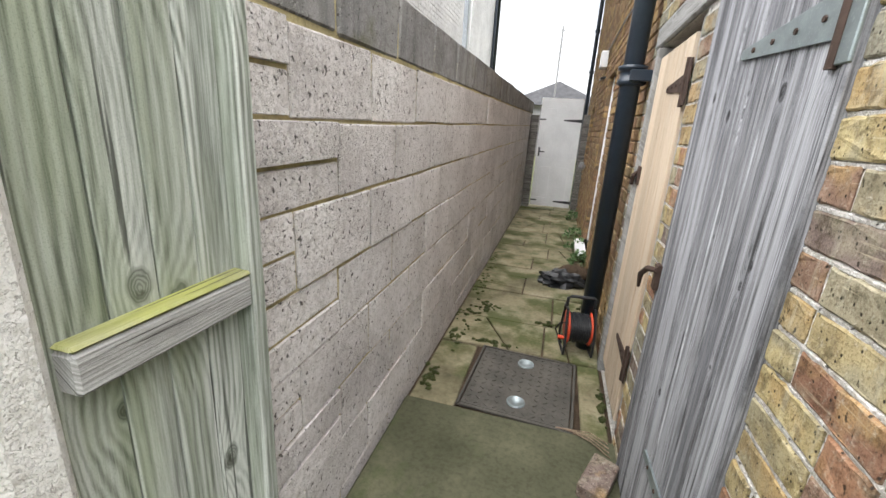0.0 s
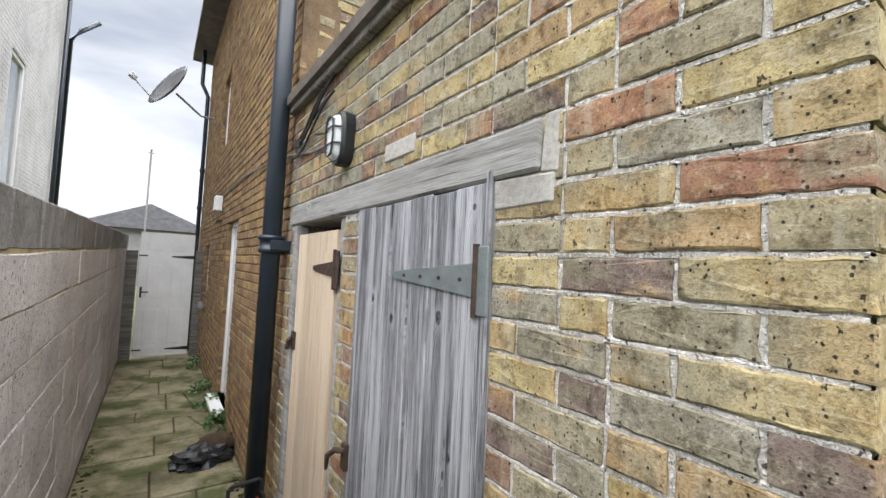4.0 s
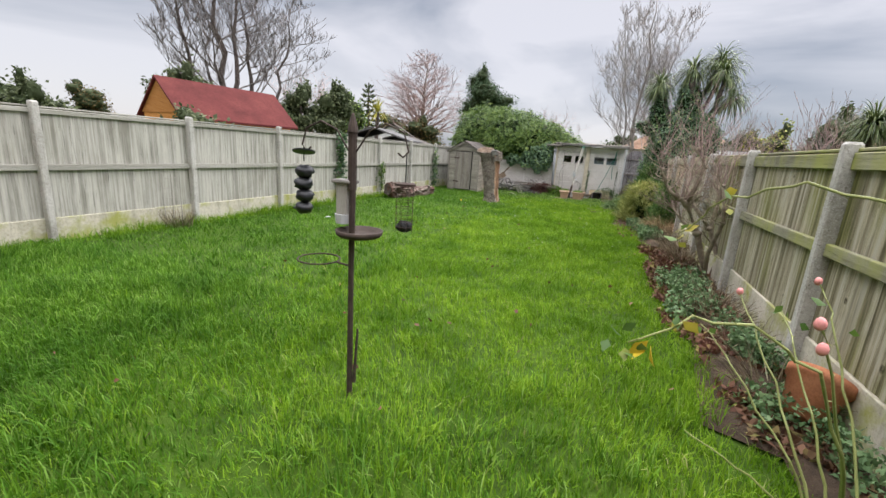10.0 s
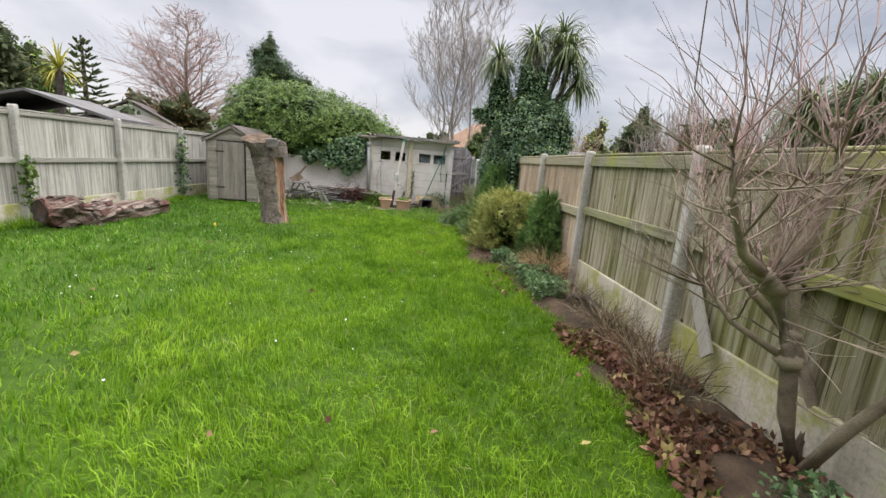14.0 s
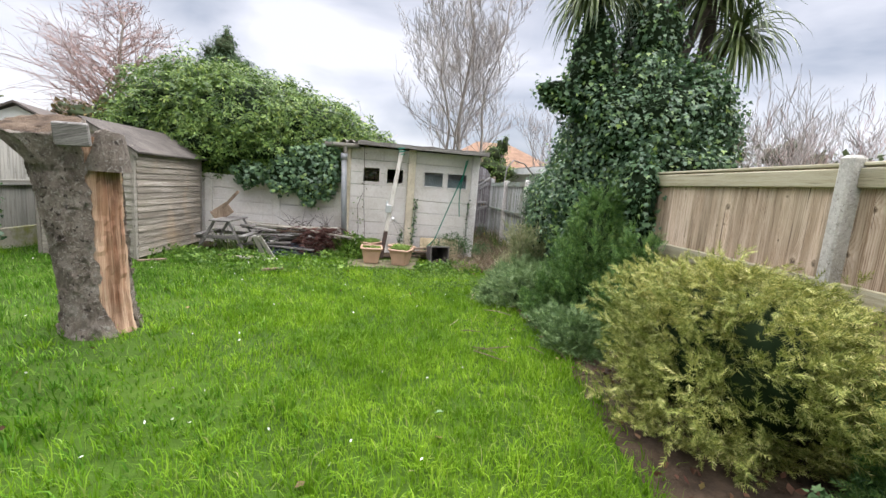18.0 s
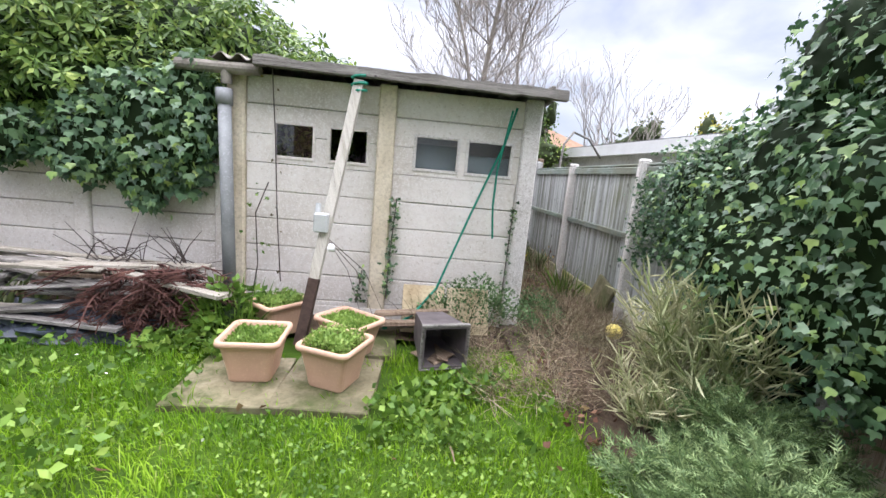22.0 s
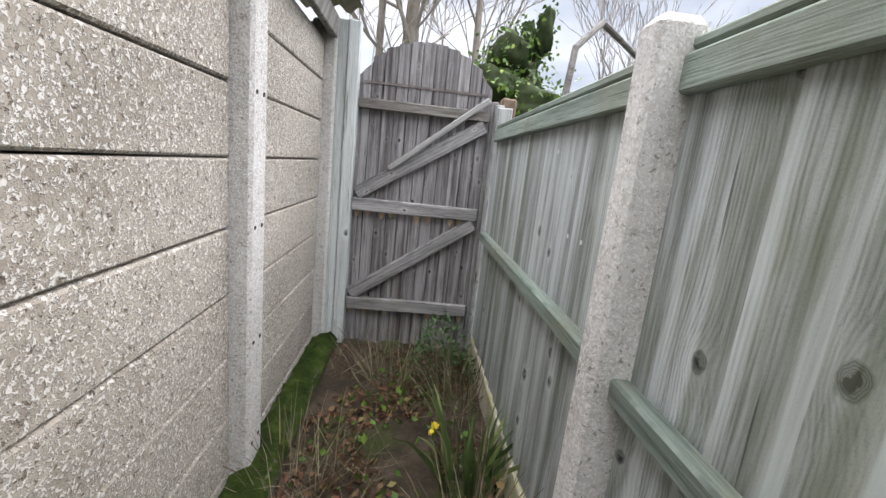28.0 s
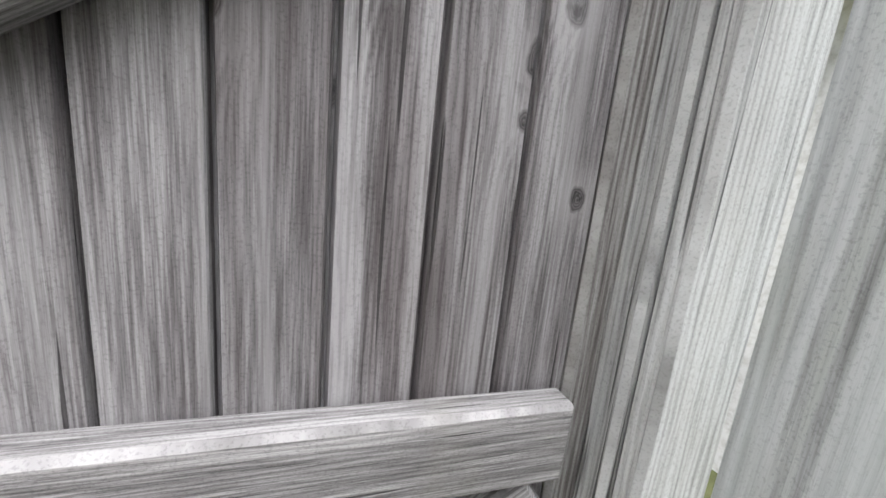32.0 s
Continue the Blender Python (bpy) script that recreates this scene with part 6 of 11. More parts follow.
part("pipe", Geo().tube([(0, 0, 0), (0, 0, 4.7), (-0.1, 0.1, 4.95), (-0.1, 0.1, 5.6)], 0.035, 10), M_PIPE, dp2, "", True)
for z in (2.6, 3.3):
    part("collar", Geo().lathe([(0.036, -0.03), (0.046, -0.02), (0.046, 0.03), (0.036, 0.035)], 12, (0, 0, z)), M_PIPE, dp2)

dish = thing("satellite_dish", "grey oval satellite dish on a wall arm", "satellite dish", (0.43, 8.2, 4.1))
md = pose(-0.62, -0.15, 0.3, 62, 0, -62) @ Matrix.Diagonal((1.15, 1.3, 1.2, 1))
part("reflector", Geo().lathe([(0.0, 0.0), (0.12, 0.012), (0.24, 0.045), (0.3, 0.075), (0.305, 0.085), (0.24, 0.055), (0.0, 0.012)], 26, m=md @ Matrix.Diagonal((0.95, 1.1, 1, 1))), M_DISH, dish, "", True)
part("wall_arm", Geo().tube([(0, 0, 0), (-0.2, 0, 0.0), (-0.58, -0.12, 0.25)], 0.018, 8), M_GALV, dish)
part("feed_arm", Geo().tube([md @ Vector((0, -0.3, 0.07)), md @ Vector((0, -0.25, 0.4))], 0.012, 6).bev(-0.03, 0.03, -0.03, 0.03, -0.03, 0.05, 0.008, md @ pose(0, -0.24, 0.4)), M_GREYPLASTIC, dish)

vent = thing("wall_box", "small white plastic box on the house wall", "junction box", (WX, 6.2, 2.4))
part("box", Geo().bev(-0.09, 0.0, -0.09, 0.09, -0.1, 0.1, 0.01), M_UPVC, vent)
part("cover_flap", Geo().bev(-0.12, 0.0, -0.1, 0.1, -0.22, -0.2, 0.004, pose(0, 0, 0, 0, -15, 0)), M_BLACK, vent)
tagged(new("meter_valve", Geo().lathe([(0.0, -0.05), (0.05, -0.05), (0.055, 0.0), (0.035, 0.03), (0.035, 0.06), (0.0, 0.06)], 14, (WX - 0.06, 7.4, 0.95)).tube([(WX, 7.4, 0.95), (WX - 0.06, 7.4, 0.95)], 0.02, 8).mesh("meter_valve", M_OFFWHITE, True)), "small pale outdoor tap on the wall", "tap")

# white side door and upper window of the house
sd = thing("door_house", "white plastic side door set in brick", "door", (WX + 0.05, 5.125, 0.15), kind="structure")
part("frame", Geo().bev(0, 0.07, -0.375, -0.315, 0, 1.97, 0.005).bev(0, 0.07, 0.315, 0.375, 0, 1.97, 0.005).bev(0, 0.069, -0.315, 0.315, 1.9, 1.97, 0.005), M_UPVC, sd)
part("leaf", Geo().bev(0.02, 0.06, -0.314, 0.314, 0.01, 1.9, 0.005), M_UPVC, sd)
part("threshold", Geo().bev(-0.16, 0.06, -0.36, 0.36, -0.04, 0.0, 0.006), M_UPVC, sd)
for yy, zz, hh in ((6.55, 3.75, 1.1), (7.65, 1.5, 0.8)):
    w_ = thing("window_house", "white framed window in the house side", "window", (WX + 0.06, yy, zz), kind="structure")
    g = Geo()
    for s in (-1, 1):
        g.bev(0, 0.06, s * 0.35 - (0.05 if s > 0 else 0), s * 0.35 + (0.05 if s < 0 else 0), -hh / 2, hh / 2, 0.005)
        g.bev(0.001, 0.059, -0.3, 0.3, s * hh / 2 - (0.05 if s > 0 else 0), s * hh / 2 + (0.05 if s < 0 else 0), 0.005)
    part("window_frame", g, M_UPVC, w_)
    pn = part("pane", Geo().box(0.025, 0.03, -0.3, 0.3, -hh / 2 + 0.05, hh / 2 - 0.05), M_GLASS, w_)
    pn.visible_shadow = False
    part("blind", Geo().box(0.12, 0.125, -0.34, 0.34, -hh / 2, hh / 2), M_CURTAIN, w_)

cab = thing("wall_cable", "thin pale cable clipped along the brick wall", "cable", (0, 0, 0))
part("cable", Geo().tube([(WX - 0.012, 1.9, 2.26), (WX - 0.012, 2.3, 2.28), (WX - 0.012, 3.2, 2.42), (WX - 0.012, 4.6, 2.5), (WX - 0.012, 6.1, 2.5)], 0.007, 6), M_OFFWHITE, cab)
cab = thing("wall_cable", "tangled black cables looping on the brick wall", "cable", (0, 0, 0))
for y0_, y1_, z1_, sag in ((2.62, 2.15, 2.5, 0.14), (2.66, 2.2, 2.56, 0.2), (2.6, 2.08, 2.6, 0.1), (2.7, 2.02, 2.52, 0.25), (2.64, 1.96, 2.62, 0.16)):
    pts = [(WX - 0.015 - 0.02 * math.sin(math.pi * u), y0_ + (y1_ - y0_) * u, 2.42 + (z1_ - 2.42) * u - sag * math.sin(math.pi * u) * (1 - u)) for u in [i / 10 for i in range(11)]]
    part("cable", Geo().tube(pts, 0.006, 6), M_BLACK, cab)
part("cable", Geo().tube([(WX - 0.02, 2.25, 2.36), (WX - 0.02, 2.1, 2.33), (WX - 0.02, 2.02, 2.3), (WX - 0.02, 2.0, 2.18)], 0.007, 6), M_BLACK, cab)

# white panelled gate at the alley's end
wg = thing("alley_gate", "white six-panel door used as an alley gate", "gate", (-0.08, 8.2, 0.08))
leaf = Geo()
PAN = [(-0.29, -0.04, 0.16, 0.78), (0.04, 0.29, 0.16, 0.78), (-0.29, -0.04, 0.9, 1.5), (0.04, 0.29, 0.9, 1.5), (-0.29, -0.04, 1.66, 1.83), (0.04, 0.29, 1.66, 1.83)]
for p, q, s, e in with_holes(-0.37, 0.37, 0.0, 1.98, PAN):
    leaf.box(p, q, 0.0, 0.035, s, e)
part("leaf", leaf, M_WHITE, wg)
for a, b, c, d in PAN:
    part("panel", Geo().bev(a - 0.002, b + 0.002, 0.009, 0.03, c - 0.002, d + 0.002, 0.003).bev(a + 0.03, b - 0.03, 0.003, 0.012, c + 0.03, d - 0.03, 0.005), M_WHITE, wg)
for z in (0.1, 1.6):
    part("strap_hinge", Geo().prism([(0.38, -0.03), (0.38, 0.03), (0.06, 0.01), (0.06, -0.01)], 0.0, 0.006, pose(0, -0.001, z, 90, 0, 0)), M_BLACK, wg)
    part("strap_end", Geo().bev(-0.375, -0.26, -0.008, -0.001, z - 0.012, z + 0.012, 0.002), M_BLACK, wg)
part("handle", Geo().tube([(-0.32, -0.005, 1.02), (-0.32, -0.05, 1.02), (-0.22, -0.05, 1.02)], 0.012, 8).bev(-0.335, -0.305, -0.008, -0.001, 0.93, 1.1, 0.002), M_BLACK, wg, "dark lever handle")
for x0, x1, h in ((-0.62, -0.47, 1.75), (0.32, 0.44, 1.8)):
    tagged(new("gate_post", Geo().bev(x0, x1, 8.18, 8.28, 0, h, 0.006).mesh("gate_post", M_TIMBER)), "dark grey timber post beside the white gate", "gate post", "gate posts")

# cable reel on its stand
reel = thing("cable_reel", "black cable wound on a red reel in a wire stand", "cable reel", (0.27, 2.68, 0.035), 8)
reel.scale = (0.86, 0.86, 0.86)
for s in (-1, 1):
    part("flange", Geo().lathe([(0.0, -0.006), (0.13, -0.006), (0.136, 0.0), (0.13, 0.006), (0.0, 0.006)], 28, m=pose(s * 0.085, 0, 0.19, 0, 90, 0)), M_RED, reel, "red plastic flange", True)
    part("stand", Geo().tube([(s * 0.105, -0.12, 0.012), (s * 0.105, -0.13, 0.1), (s * 0.105, -0.05, 0.36), (s * 0.105, 0.05, 0.36), (s * 0.105, 0.13, 0.1), (s * 0.105, 0.12, 0.012), (s * 0.105, -0.12, 0.012)], 0.01, 8), M_BLACK, reel)
g = Geo()
for k in range(15):
    x = -0.074 + k * 0.0106
    rr = 0.112 + 0.006 * math.sin(k * 2.1)
    part("cable_turn", Geo().tube([(x + 0.002 * math.sin(a * 0.7 + k), rr * math.cos(a * math.pi / 12), 0.19 + rr * math.sin(a * math.pi / 12)) for a in range(25)], 0.0058, 6, caps=False), M_BLACK, reel)
part("drum", Geo().tube([(-0.08, 0, 0.19), (0.08, 0, 0.19)], 0.103, 20), M_BLACK, reel)
part("carry_handle", Geo().tube([(-0.105, 0, 0.36), (-0.105, 0, 0.43), (-0.085, 0, 0.445), (0.085, 0, 0.445), (0.105, 0, 0.43), (0.105, 0, 0.36)], 0.013, 8), M_BLACK, reel)
part("crank_knob", Geo().tube([(-0.095, -0.06, 0.12), (-0.15, -0.06, 0.12)], [0.014, 0.018], 10), M_RED, reel, "red knob")
part("loose_cable", Geo().tube([(-0.08, -0.08, 0.26), (-0.15, -0.06, 0.24), (-0.17, -0.02, 0.17), (-0.14, 0.0, 0.1), (-0.1, 0.03, 0.03)], 0.006, 6), M_BLACK, reel)

# split bag of soil
bag = thing("soil_bag", "crumpled black plastic sack with spilled soil", "sack", (0.2, 4.0, 0.03), 15)
vs, fs = lump((0.24, 0.16, 0.1), 4, 30, 14, 0.45, 3.0, 0.3)
part("sack", Geo().add([p + Vector((0, 0, 0.03)) for p in vs], fs), M_BLACK, bag, "", False)
vs, fs = lump((0.15, 0.13, 0.1), 9, 26, 12, 0.35, 5.0, 0.2)
part("soil", Geo().add([p + Vector((0.1, 0.06, 0.07)) for p in vs], fs), M_SOIL, bag, "clods of brown soil", True)

lb = tagged(new("loose_brick", Geo().bev(-0.055, 0.055, -0.108, 0.108, 0, 0.068, 0.006, jit=0.004).mesh("loose_brick", M_STOCK)), "loose chipped yellow stock brick on the concrete", "brick")
lb.matrix_basis = pose(0.33, 1.5, 0.046, 0, 0, -22)
st = thing("dry_stalks", "thin dry stalks lying on the paving", "twigs", (0.3, 1.75, 0.05))
for k in range(4):
    part("stalk", Geo().tube([(-0.08 - 0.02 * k, 0.06, 0.0), (0.02, 0.02 * k, 0.012), (0.1, -0.07 + 0.03 * k, 0.004)], 0.003, 5), M_CUTWOOD, st)

# outhouse roof
rf = thing("roof_outhouse", "sloping tiled outhouse roof with dark verge boards", "roof", (0, 0, 0), kind="structure")
part("roof_sheet", Geo().prism([(0.36, 2.64), (2.22, 2.05), (2.22, 2.1), (0.36, 2.7)], -2.75, -0.175, pose(0, 0, 0, 90, 0, 0)), M_TILE_G, rf)
part("verge_board", Geo().prism([(0.3, 2.615), (2.18, 2.025), (2.18, 2.07), (0.3, 2.665)], -SY + 0.0, -SY + 0.02, pose(0, 0, 0, 90, 0, 0)), M_PIPE, rf)
part("eaves_board", Geo().bev(0.385, 0.425, 0.12, 2.74, 2.6, 2.66, 0.005), M_BARGE, rf)

# neighbour's white painted building beyond the block wall
nb = thing("white_building", "tall white painted brick building beyond the alley wall", "building", (-2.3, 0, 0))
NWIN = (9.2, 10.05, 2.5, 4.85)
g = Geo()
for a, b, c, d in with_holes(3.6, 13.0, -0.1, 9.0, [NWIN]):
    g.box(-6.0, 0.0, a, b, c, d)
part("wall", g, M_WHITEBRICK, nb)
g = Geo()
for k in range(28, 110):
    z = 0.075 * k
    y0_ = 3.6 + (0.11 if k % 2 else 0)
    if NWIN[2] - 0.04 < z < NWIN[3]:
        segs = [(y0_, NWIN[0] - 0.01), (NWIN[1] + 0.01, 13.0)]
    else:
        segs = [(y0_, 13.0)]
    for a, b in segs:
        yy = a
        while yy < b - 0.1:
            g.box(-0.02, 0.006, yy, min(yy + 0.215, b), z, z + 0.066)
            yy += 0.225
part("brick_facing", g, M_WHITEBRICK, nb, kind="stuff")
w_ = part("window", Geo().bev(-0.08, -0.02, 9.2, 9.27, 2.5, 4.85, 0.006).bev(-0.08, -0.02, 9.98, 10.05, 2.5, 4.85, 0.006).bev(-0.079, -0.021, 9.27, 9.98, 2.5, 2.57, 0.006).bev(-0.079, -0.021, 9.27, 9.98, 4.78, 4.85, 0.006), M_UPVC, nb)
part("pane", Geo().box(-0.06, -0.055, 9.27, 9.98, 2.57, 4.78), M_GLASS, w_)
part("blind", Geo().box(-0.3, -0.29, 9.25, 10.0, 2.5, 4.85), M_CURTAIN, w_)
part("soil_pipe", Geo().tube([(0.08, 12.9, 0), (0.08, 12.9, 6.6), (0.25, 13.0, 6.95), (0.55, 13.1, 7.3)], 0.055, 12).tube([(0.08, 12.5, 0), (0.08, 12.5, 9)], 0.04, 10), M_PIPE, nb, "black soil pipe", True)
part("vent_grille", Geo().bev(0.0, 0.015, 7.0, 7.12, 2.35, 2.5, 0.004), M_STAIN, nb)

# bungalow roof and mast seen over the gate
bg = thing("bungalow", "far bungalow with a hipped grey tiled roof", "house", (-0.7, 30, 0))
part("wall", Geo().box(-3.0, 3.0, -1, 5, -0.1, 3.2), M_OFFWHITE, bg)
part("roof", Geo().add([(-3.4, -1.4, 3.15), (3.4, -1.4, 3.15), (3.4, 5.4, 3.15), (-3.4, 5.4, 3.15), (0, 1.5, 4.9), (0, 2.5, 4.9)], [(0, 1, 4), (1, 2, 5, 4), (2, 3, 5), (3, 0, 4, 5), (3, 2, 1, 0)]), M_SLATEROOF, bg)
ms = tagged(new("mast", Geo().tube([(-0.85, 28.2, 0), (-0.85, 28.2, 7.6)], 0.05, 8).tube([(-1.0, 28.2, 7.4), (-0.7, 28.2, 7.4)], 0.02, 6).mesh("mast", M_OFFWHITE)), "thin pale mast with a crossbar", "mast")
wall2 = solid("wall_beyond_gate", [(-6, 6, 34, 34.2, -0.1, 2.0)], M_RENDER, "low pale wall across the far street", "wall")

# moss cushions along the wall foot and in the joints
mg, r_ = Geo(), random.Random(21)
for x, y, rx, ry in ((-0.56, 2.0, 0.04, 0.16), (-0.54, 2.55, 0.06, 0.14), (-0.52, 2.95, 0.1, 0.22), (-0.4, 3.15, 0.1, 0.12), (-0.55, 3.6, 0.06, 0.25), (0.4, 2.1, 0.02, 0.14), (-0.56, 4.3, 0.05, 0.3), (-0.3, 2.56, 0.14, 0.025), (0.1, 3.0, 0.1, 0.03), (-0.57, 1.5, 0.03, 0.3), (0.38, 3.4, 0.04, 0.3)):
    for k in range(26):
        q = r_.uniform(0.006, 0.02)
        vs, fs = lump((q, q * r_.uniform(0.7, 1.3), 0.005), r_.random() * 9, 12, 5, 0.5, 2.0)
        o = Vector((min(max(x + r_.gauss(0, rx * 0.55), -0.61), 0.41), y + r_.gauss(0, ry * 0.55), 0.033))
        mg.add([v + o for v in vs], fs)
tagged(new("moss", mg.mesh("moss", M_ALGAE, True)), "olive green moss cushions on the alley paving", "moss", kind="stuff")

# ---- patio and extension ----
tb = thing("folding_table", "off-white table top on a white tube frame beside the wall", "table", (0, 0, 0))
top_z = 0.5
tx0, tx1, ty0, ty1 = 0.75, 1.97, -0.27, 0.165
poly = []
for cx_, cy_, a0 in ((tx1 - 0.06, ty1 - 0.06, 0), (tx0 + 0.06, ty1 - 0.06, 90), (tx0 + 0.06, ty0 + 0.06, 180), (tx1 - 0.06, ty0 + 0.06, 270)):
    for k in range(5):
        a = radians(a0 + k * 22.5)
        poly.append((cx_ + 0.06 * math.cos(a), cy_ + 0.06 * math.sin(a)))
part("table_top", Geo().prism(poly, top_z - 0.035, top_z), M_OFFWHITE, tb, "scuffed off-white top")
part("rim", Geo().tube([(p[0], p[1], top_z - 0.03) for p in poly + poly[:1]], 0.012, 6), M_UPVC, tb)
for x in (tx0 + 0.12, tx1 - 0.05):
    part("leg_frame", Geo().tube([(x, ty0 + 0.03, 0.02), (x, ty0 + 0.03, top_z - 0.05), (x, ty1 - 0.03, top_z - 0.05), (x, ty1 - 0.03, 0.02)], 0.013, 8).tube([(x, ty0 + 0.03, 0.2), (x, ty1 - 0.03, 0.2)], 0.01, 8), M_UPVC, tb, "white tube legs")
part("strut", Geo().tube([(tx1 - 0.05, ty0 + 0.03, 0.2), (tx1 - 0.4, ty0 + 0.06, top_z - 0.04)], 0.009, 8), M_UPVC, tb)
lf = thing("fallen_leaf", "small dark leaves on the table top", "leaf", (0, 0, top_z + 0.002))
for x, y in ((1.6, -0.02), (1.66, -0.06), (1.58, -0.05)):
    part("leaf", Geo().add([(x, y, 0), (x + 0.015, y + 0.008, 0.004), (x + 0.03, y, 0), (x + 0.015, y - 0.008, 0.003)], [(0, 1, 2, 3)]), M_DEADLEAF, lf)

q = np.random.default_rng(9)
n = 520
p = np.stack([q.uniform(1.9, 4.35, n), q.uniform(-0.95, 1.2, n), np.full(n, 0.006)], 1)
tagged(new("grit", leaves("grit", p, q.normal(0, 1, (n, 3)) * [1, 1, 0.1], q.uniform(0.008, 0.024, n), M_PAPER, "diamond", 0.2)), "small pale stones and crumbs on the dark patio", "grit", kind="stuff")

# window of the extension
ew = thing("window_extension", "white plastic window with a top light and checked net curtains", "window", (EX, 0, 0), kind="structure")
y0, y1, z0, z1 = EWIN
fr = Geo()
for a, b in ((y0, y0 + 0.055), (y1 - 0.055, y1)):
    fr.bev(-0.005, 0.06, a, b, z0, z1, 0.006)
for a, b in ((z0, z0 + 0.06), (z1 - 0.055, z1), (1.775, 1.845)):
    fr.bev(-0.004, 0.059, y0 + 0.055, y1 - 0.055, a, b, 0.006)
part("window_frame", fr, M_UPVC, ew)
for c, d, n in ((z0 + 0.06, 1.775, "lower"), (1.845, z1 - 0.055, "upper")):
    sash = Geo()
    w_ = 0.04
    for a, b in ((y0 + 0.055, y0 + 0.055 + w_), (y1 - 0.055 - w_, y1 - 0.055)):
        sash.bev(-0.012, 0.05, a, b, c, d, 0.005)
    for a, b in ((c, c + w_), (d - w_, d)):
        sash.bev(-0.011, 0.049, y0 + 0.055 + w_, y1 - 0.055 - w_, a, b, 0.005)
    s_ = part("sash", sash, M_UPVC, ew)
    pn = part("pane", Geo().box(0.018, 0.023, y0 + 0.095, y1 - 0.095, c + w_, d - w_), M_GLASS, s_)
    pn.visible_shadow = False
part("window_sill", Geo().bev(-0.06, 0.05, y0 - 0.04, y1 + 0.04, z0 - 0.05, z0 - 0.002, 0.008), M_UPVC, ew)
g, g2 = Geo(), Geo()
n = 60
for i in range(n):
    for (zz0, zz1, alt) in [(z0 + 0.05 + k * 0.066, z0 + 0.05 + (k + 1) * 0.066, k % 2) for k in range(10)] + [(1.84, 2.2, 0)]:
        ya, yb = y0 + 0.04 + (y1 - y0 - 0.08) * i / n, y0 + 0.04 + (y1 - y0 - 0.08) * (i + 1) / n
        xa, xb = [0.11 + 0.018 * math.sin(q * 46) for q in (ya, yb)]
        (g2 if alt else g).add([(xa, ya, zz0), (xb, yb, zz0), (xb, yb, zz1), (xa, ya, zz1)], [(0, 1, 2, 3)])
cu = part("curtain", g, M_CURTAIN, ew, "pale folded net curtain")
part("curtain_stripe", g2, M_CURTAIN_S, cu)
part("room_back", Geo().box(0.9, 0.95, -0.6, 1.8, 0.8, 2.5), M_OFFWHITE, ew)

# flat roof edge, gutter and downpipe
er = thing("roof_extension", "flat felt roof with white fascia and gutter", "roof", (0, 0, 0), kind="structure")
part("deck", Geo().box(EX - 0.12, 6.9, EXY - 0.12, 2.755, 2.72, 2.8), M_FELT_G, er)
part("felt_edge", Geo().bev(EX - 0.16, EX - 0.11, EXY - 0.14, 2.755, 2.7, 2.83, 0.01), M_FELT_G, er)
part("fascia", Geo().bev(EX - 0.06, EX - 0.03, EXY - 0.1, 2.755, 2.545, 2.7, 0.004), M_UPVC, er)
part("soffit", Geo().box(EX - 0.04, EX + 0.02, EXY - 0.1, 2.755, 2.541, 2.549), M_UPVC, er)
gut = Geo()
pr = [(0.0, 0.0), (-0.1, 0.0), (-0.105, 0.07), (-0.1, 0.07), (-0.092, 0.008), (-0.006, 0.008), (0.0, 0.07)]
k = 0
for yy in (EXY - 0.13, 2.75):
    gut.v += [(EX - 0.062 + a, yy, 2.6 + b) for a, b in pr]
gut.f += [(i, (i + 1) % 7, 7 + (i + 1) % 7, 7 + i) for i in range(7)] + [tuple(range(6, -1, -1)), tuple(range(7, 14))]
part("gutter", gut, M_GREYPLASTIC, er, "pale grey plastic gutter")
ed = thing("downpipe", "white square plastic downpipe with clips", "downpipe", (EX - 0.045, -1.43, 0))
part("pipe", Geo().bev(-0.033, 0.033, -0.033, 0.033, 0.02, 2.5, 0.006).bev(-0.06, 0.03, -0.045, 0.045, 2.46, 2.6, 0.008), M_UPVC, ed)
for z in (0.55, 2.35):
    part("clip", Geo().bev(-0.038, 0.04, -0.055, 0.055, z - 0.015, z + 0.015, 0.003), M_UPVC, ed)
part("shoe", Geo().bev(-0.04, 0.035, -0.038, 0.038, 0.0, 0.1, 0.006), M_STAIN, ed, "stained pipe shoe")

# wall airer
ai = thing("wall_airer", "folded-out wall airer with grey lines and pegs", "clothes airer", (0, 0, 0))
C, L_, R_, T_ = Vector((4.32, -0.8, 1.58)), Vector((3.75, 0.08, 1.93)), Vector((3.6, -1.6, 1.86)), Vector((3.75, -0.82, 1.98))
part("hub", Geo().bev(C.x - 0.05, EX - 0.002, C.y - 0.07, C.y + 0.07, C.z - 0.05, C.z + 0.05, 0.008), M_GREYPLASTIC, ai)
for e in (L_, R_):
    part("arm", Geo().tube([C, e], [0.02, 0.014], 8), M_GREYPLASTIC, ai, "pale metal arm")
part("mast", Geo().tube([C + Vector((-0.03, 0, 0)), T_], [0.014, 0.01], 8), M_TIMBER, ai)
for k in range(7):
    u = 0.25 + 0.125 * k
    a, b, c = C.lerp(L_, u), C.lerp(R_, u), C.lerp(T_, u)
    part("line", Geo().tube([a, a.lerp(c, 0.5) - Vector((0, 0, 0.015)), c, c.lerp(b, 0.5) - Vector((0, 0, 0.015)), b], 0.0035, 5), M_STAIN, ai)
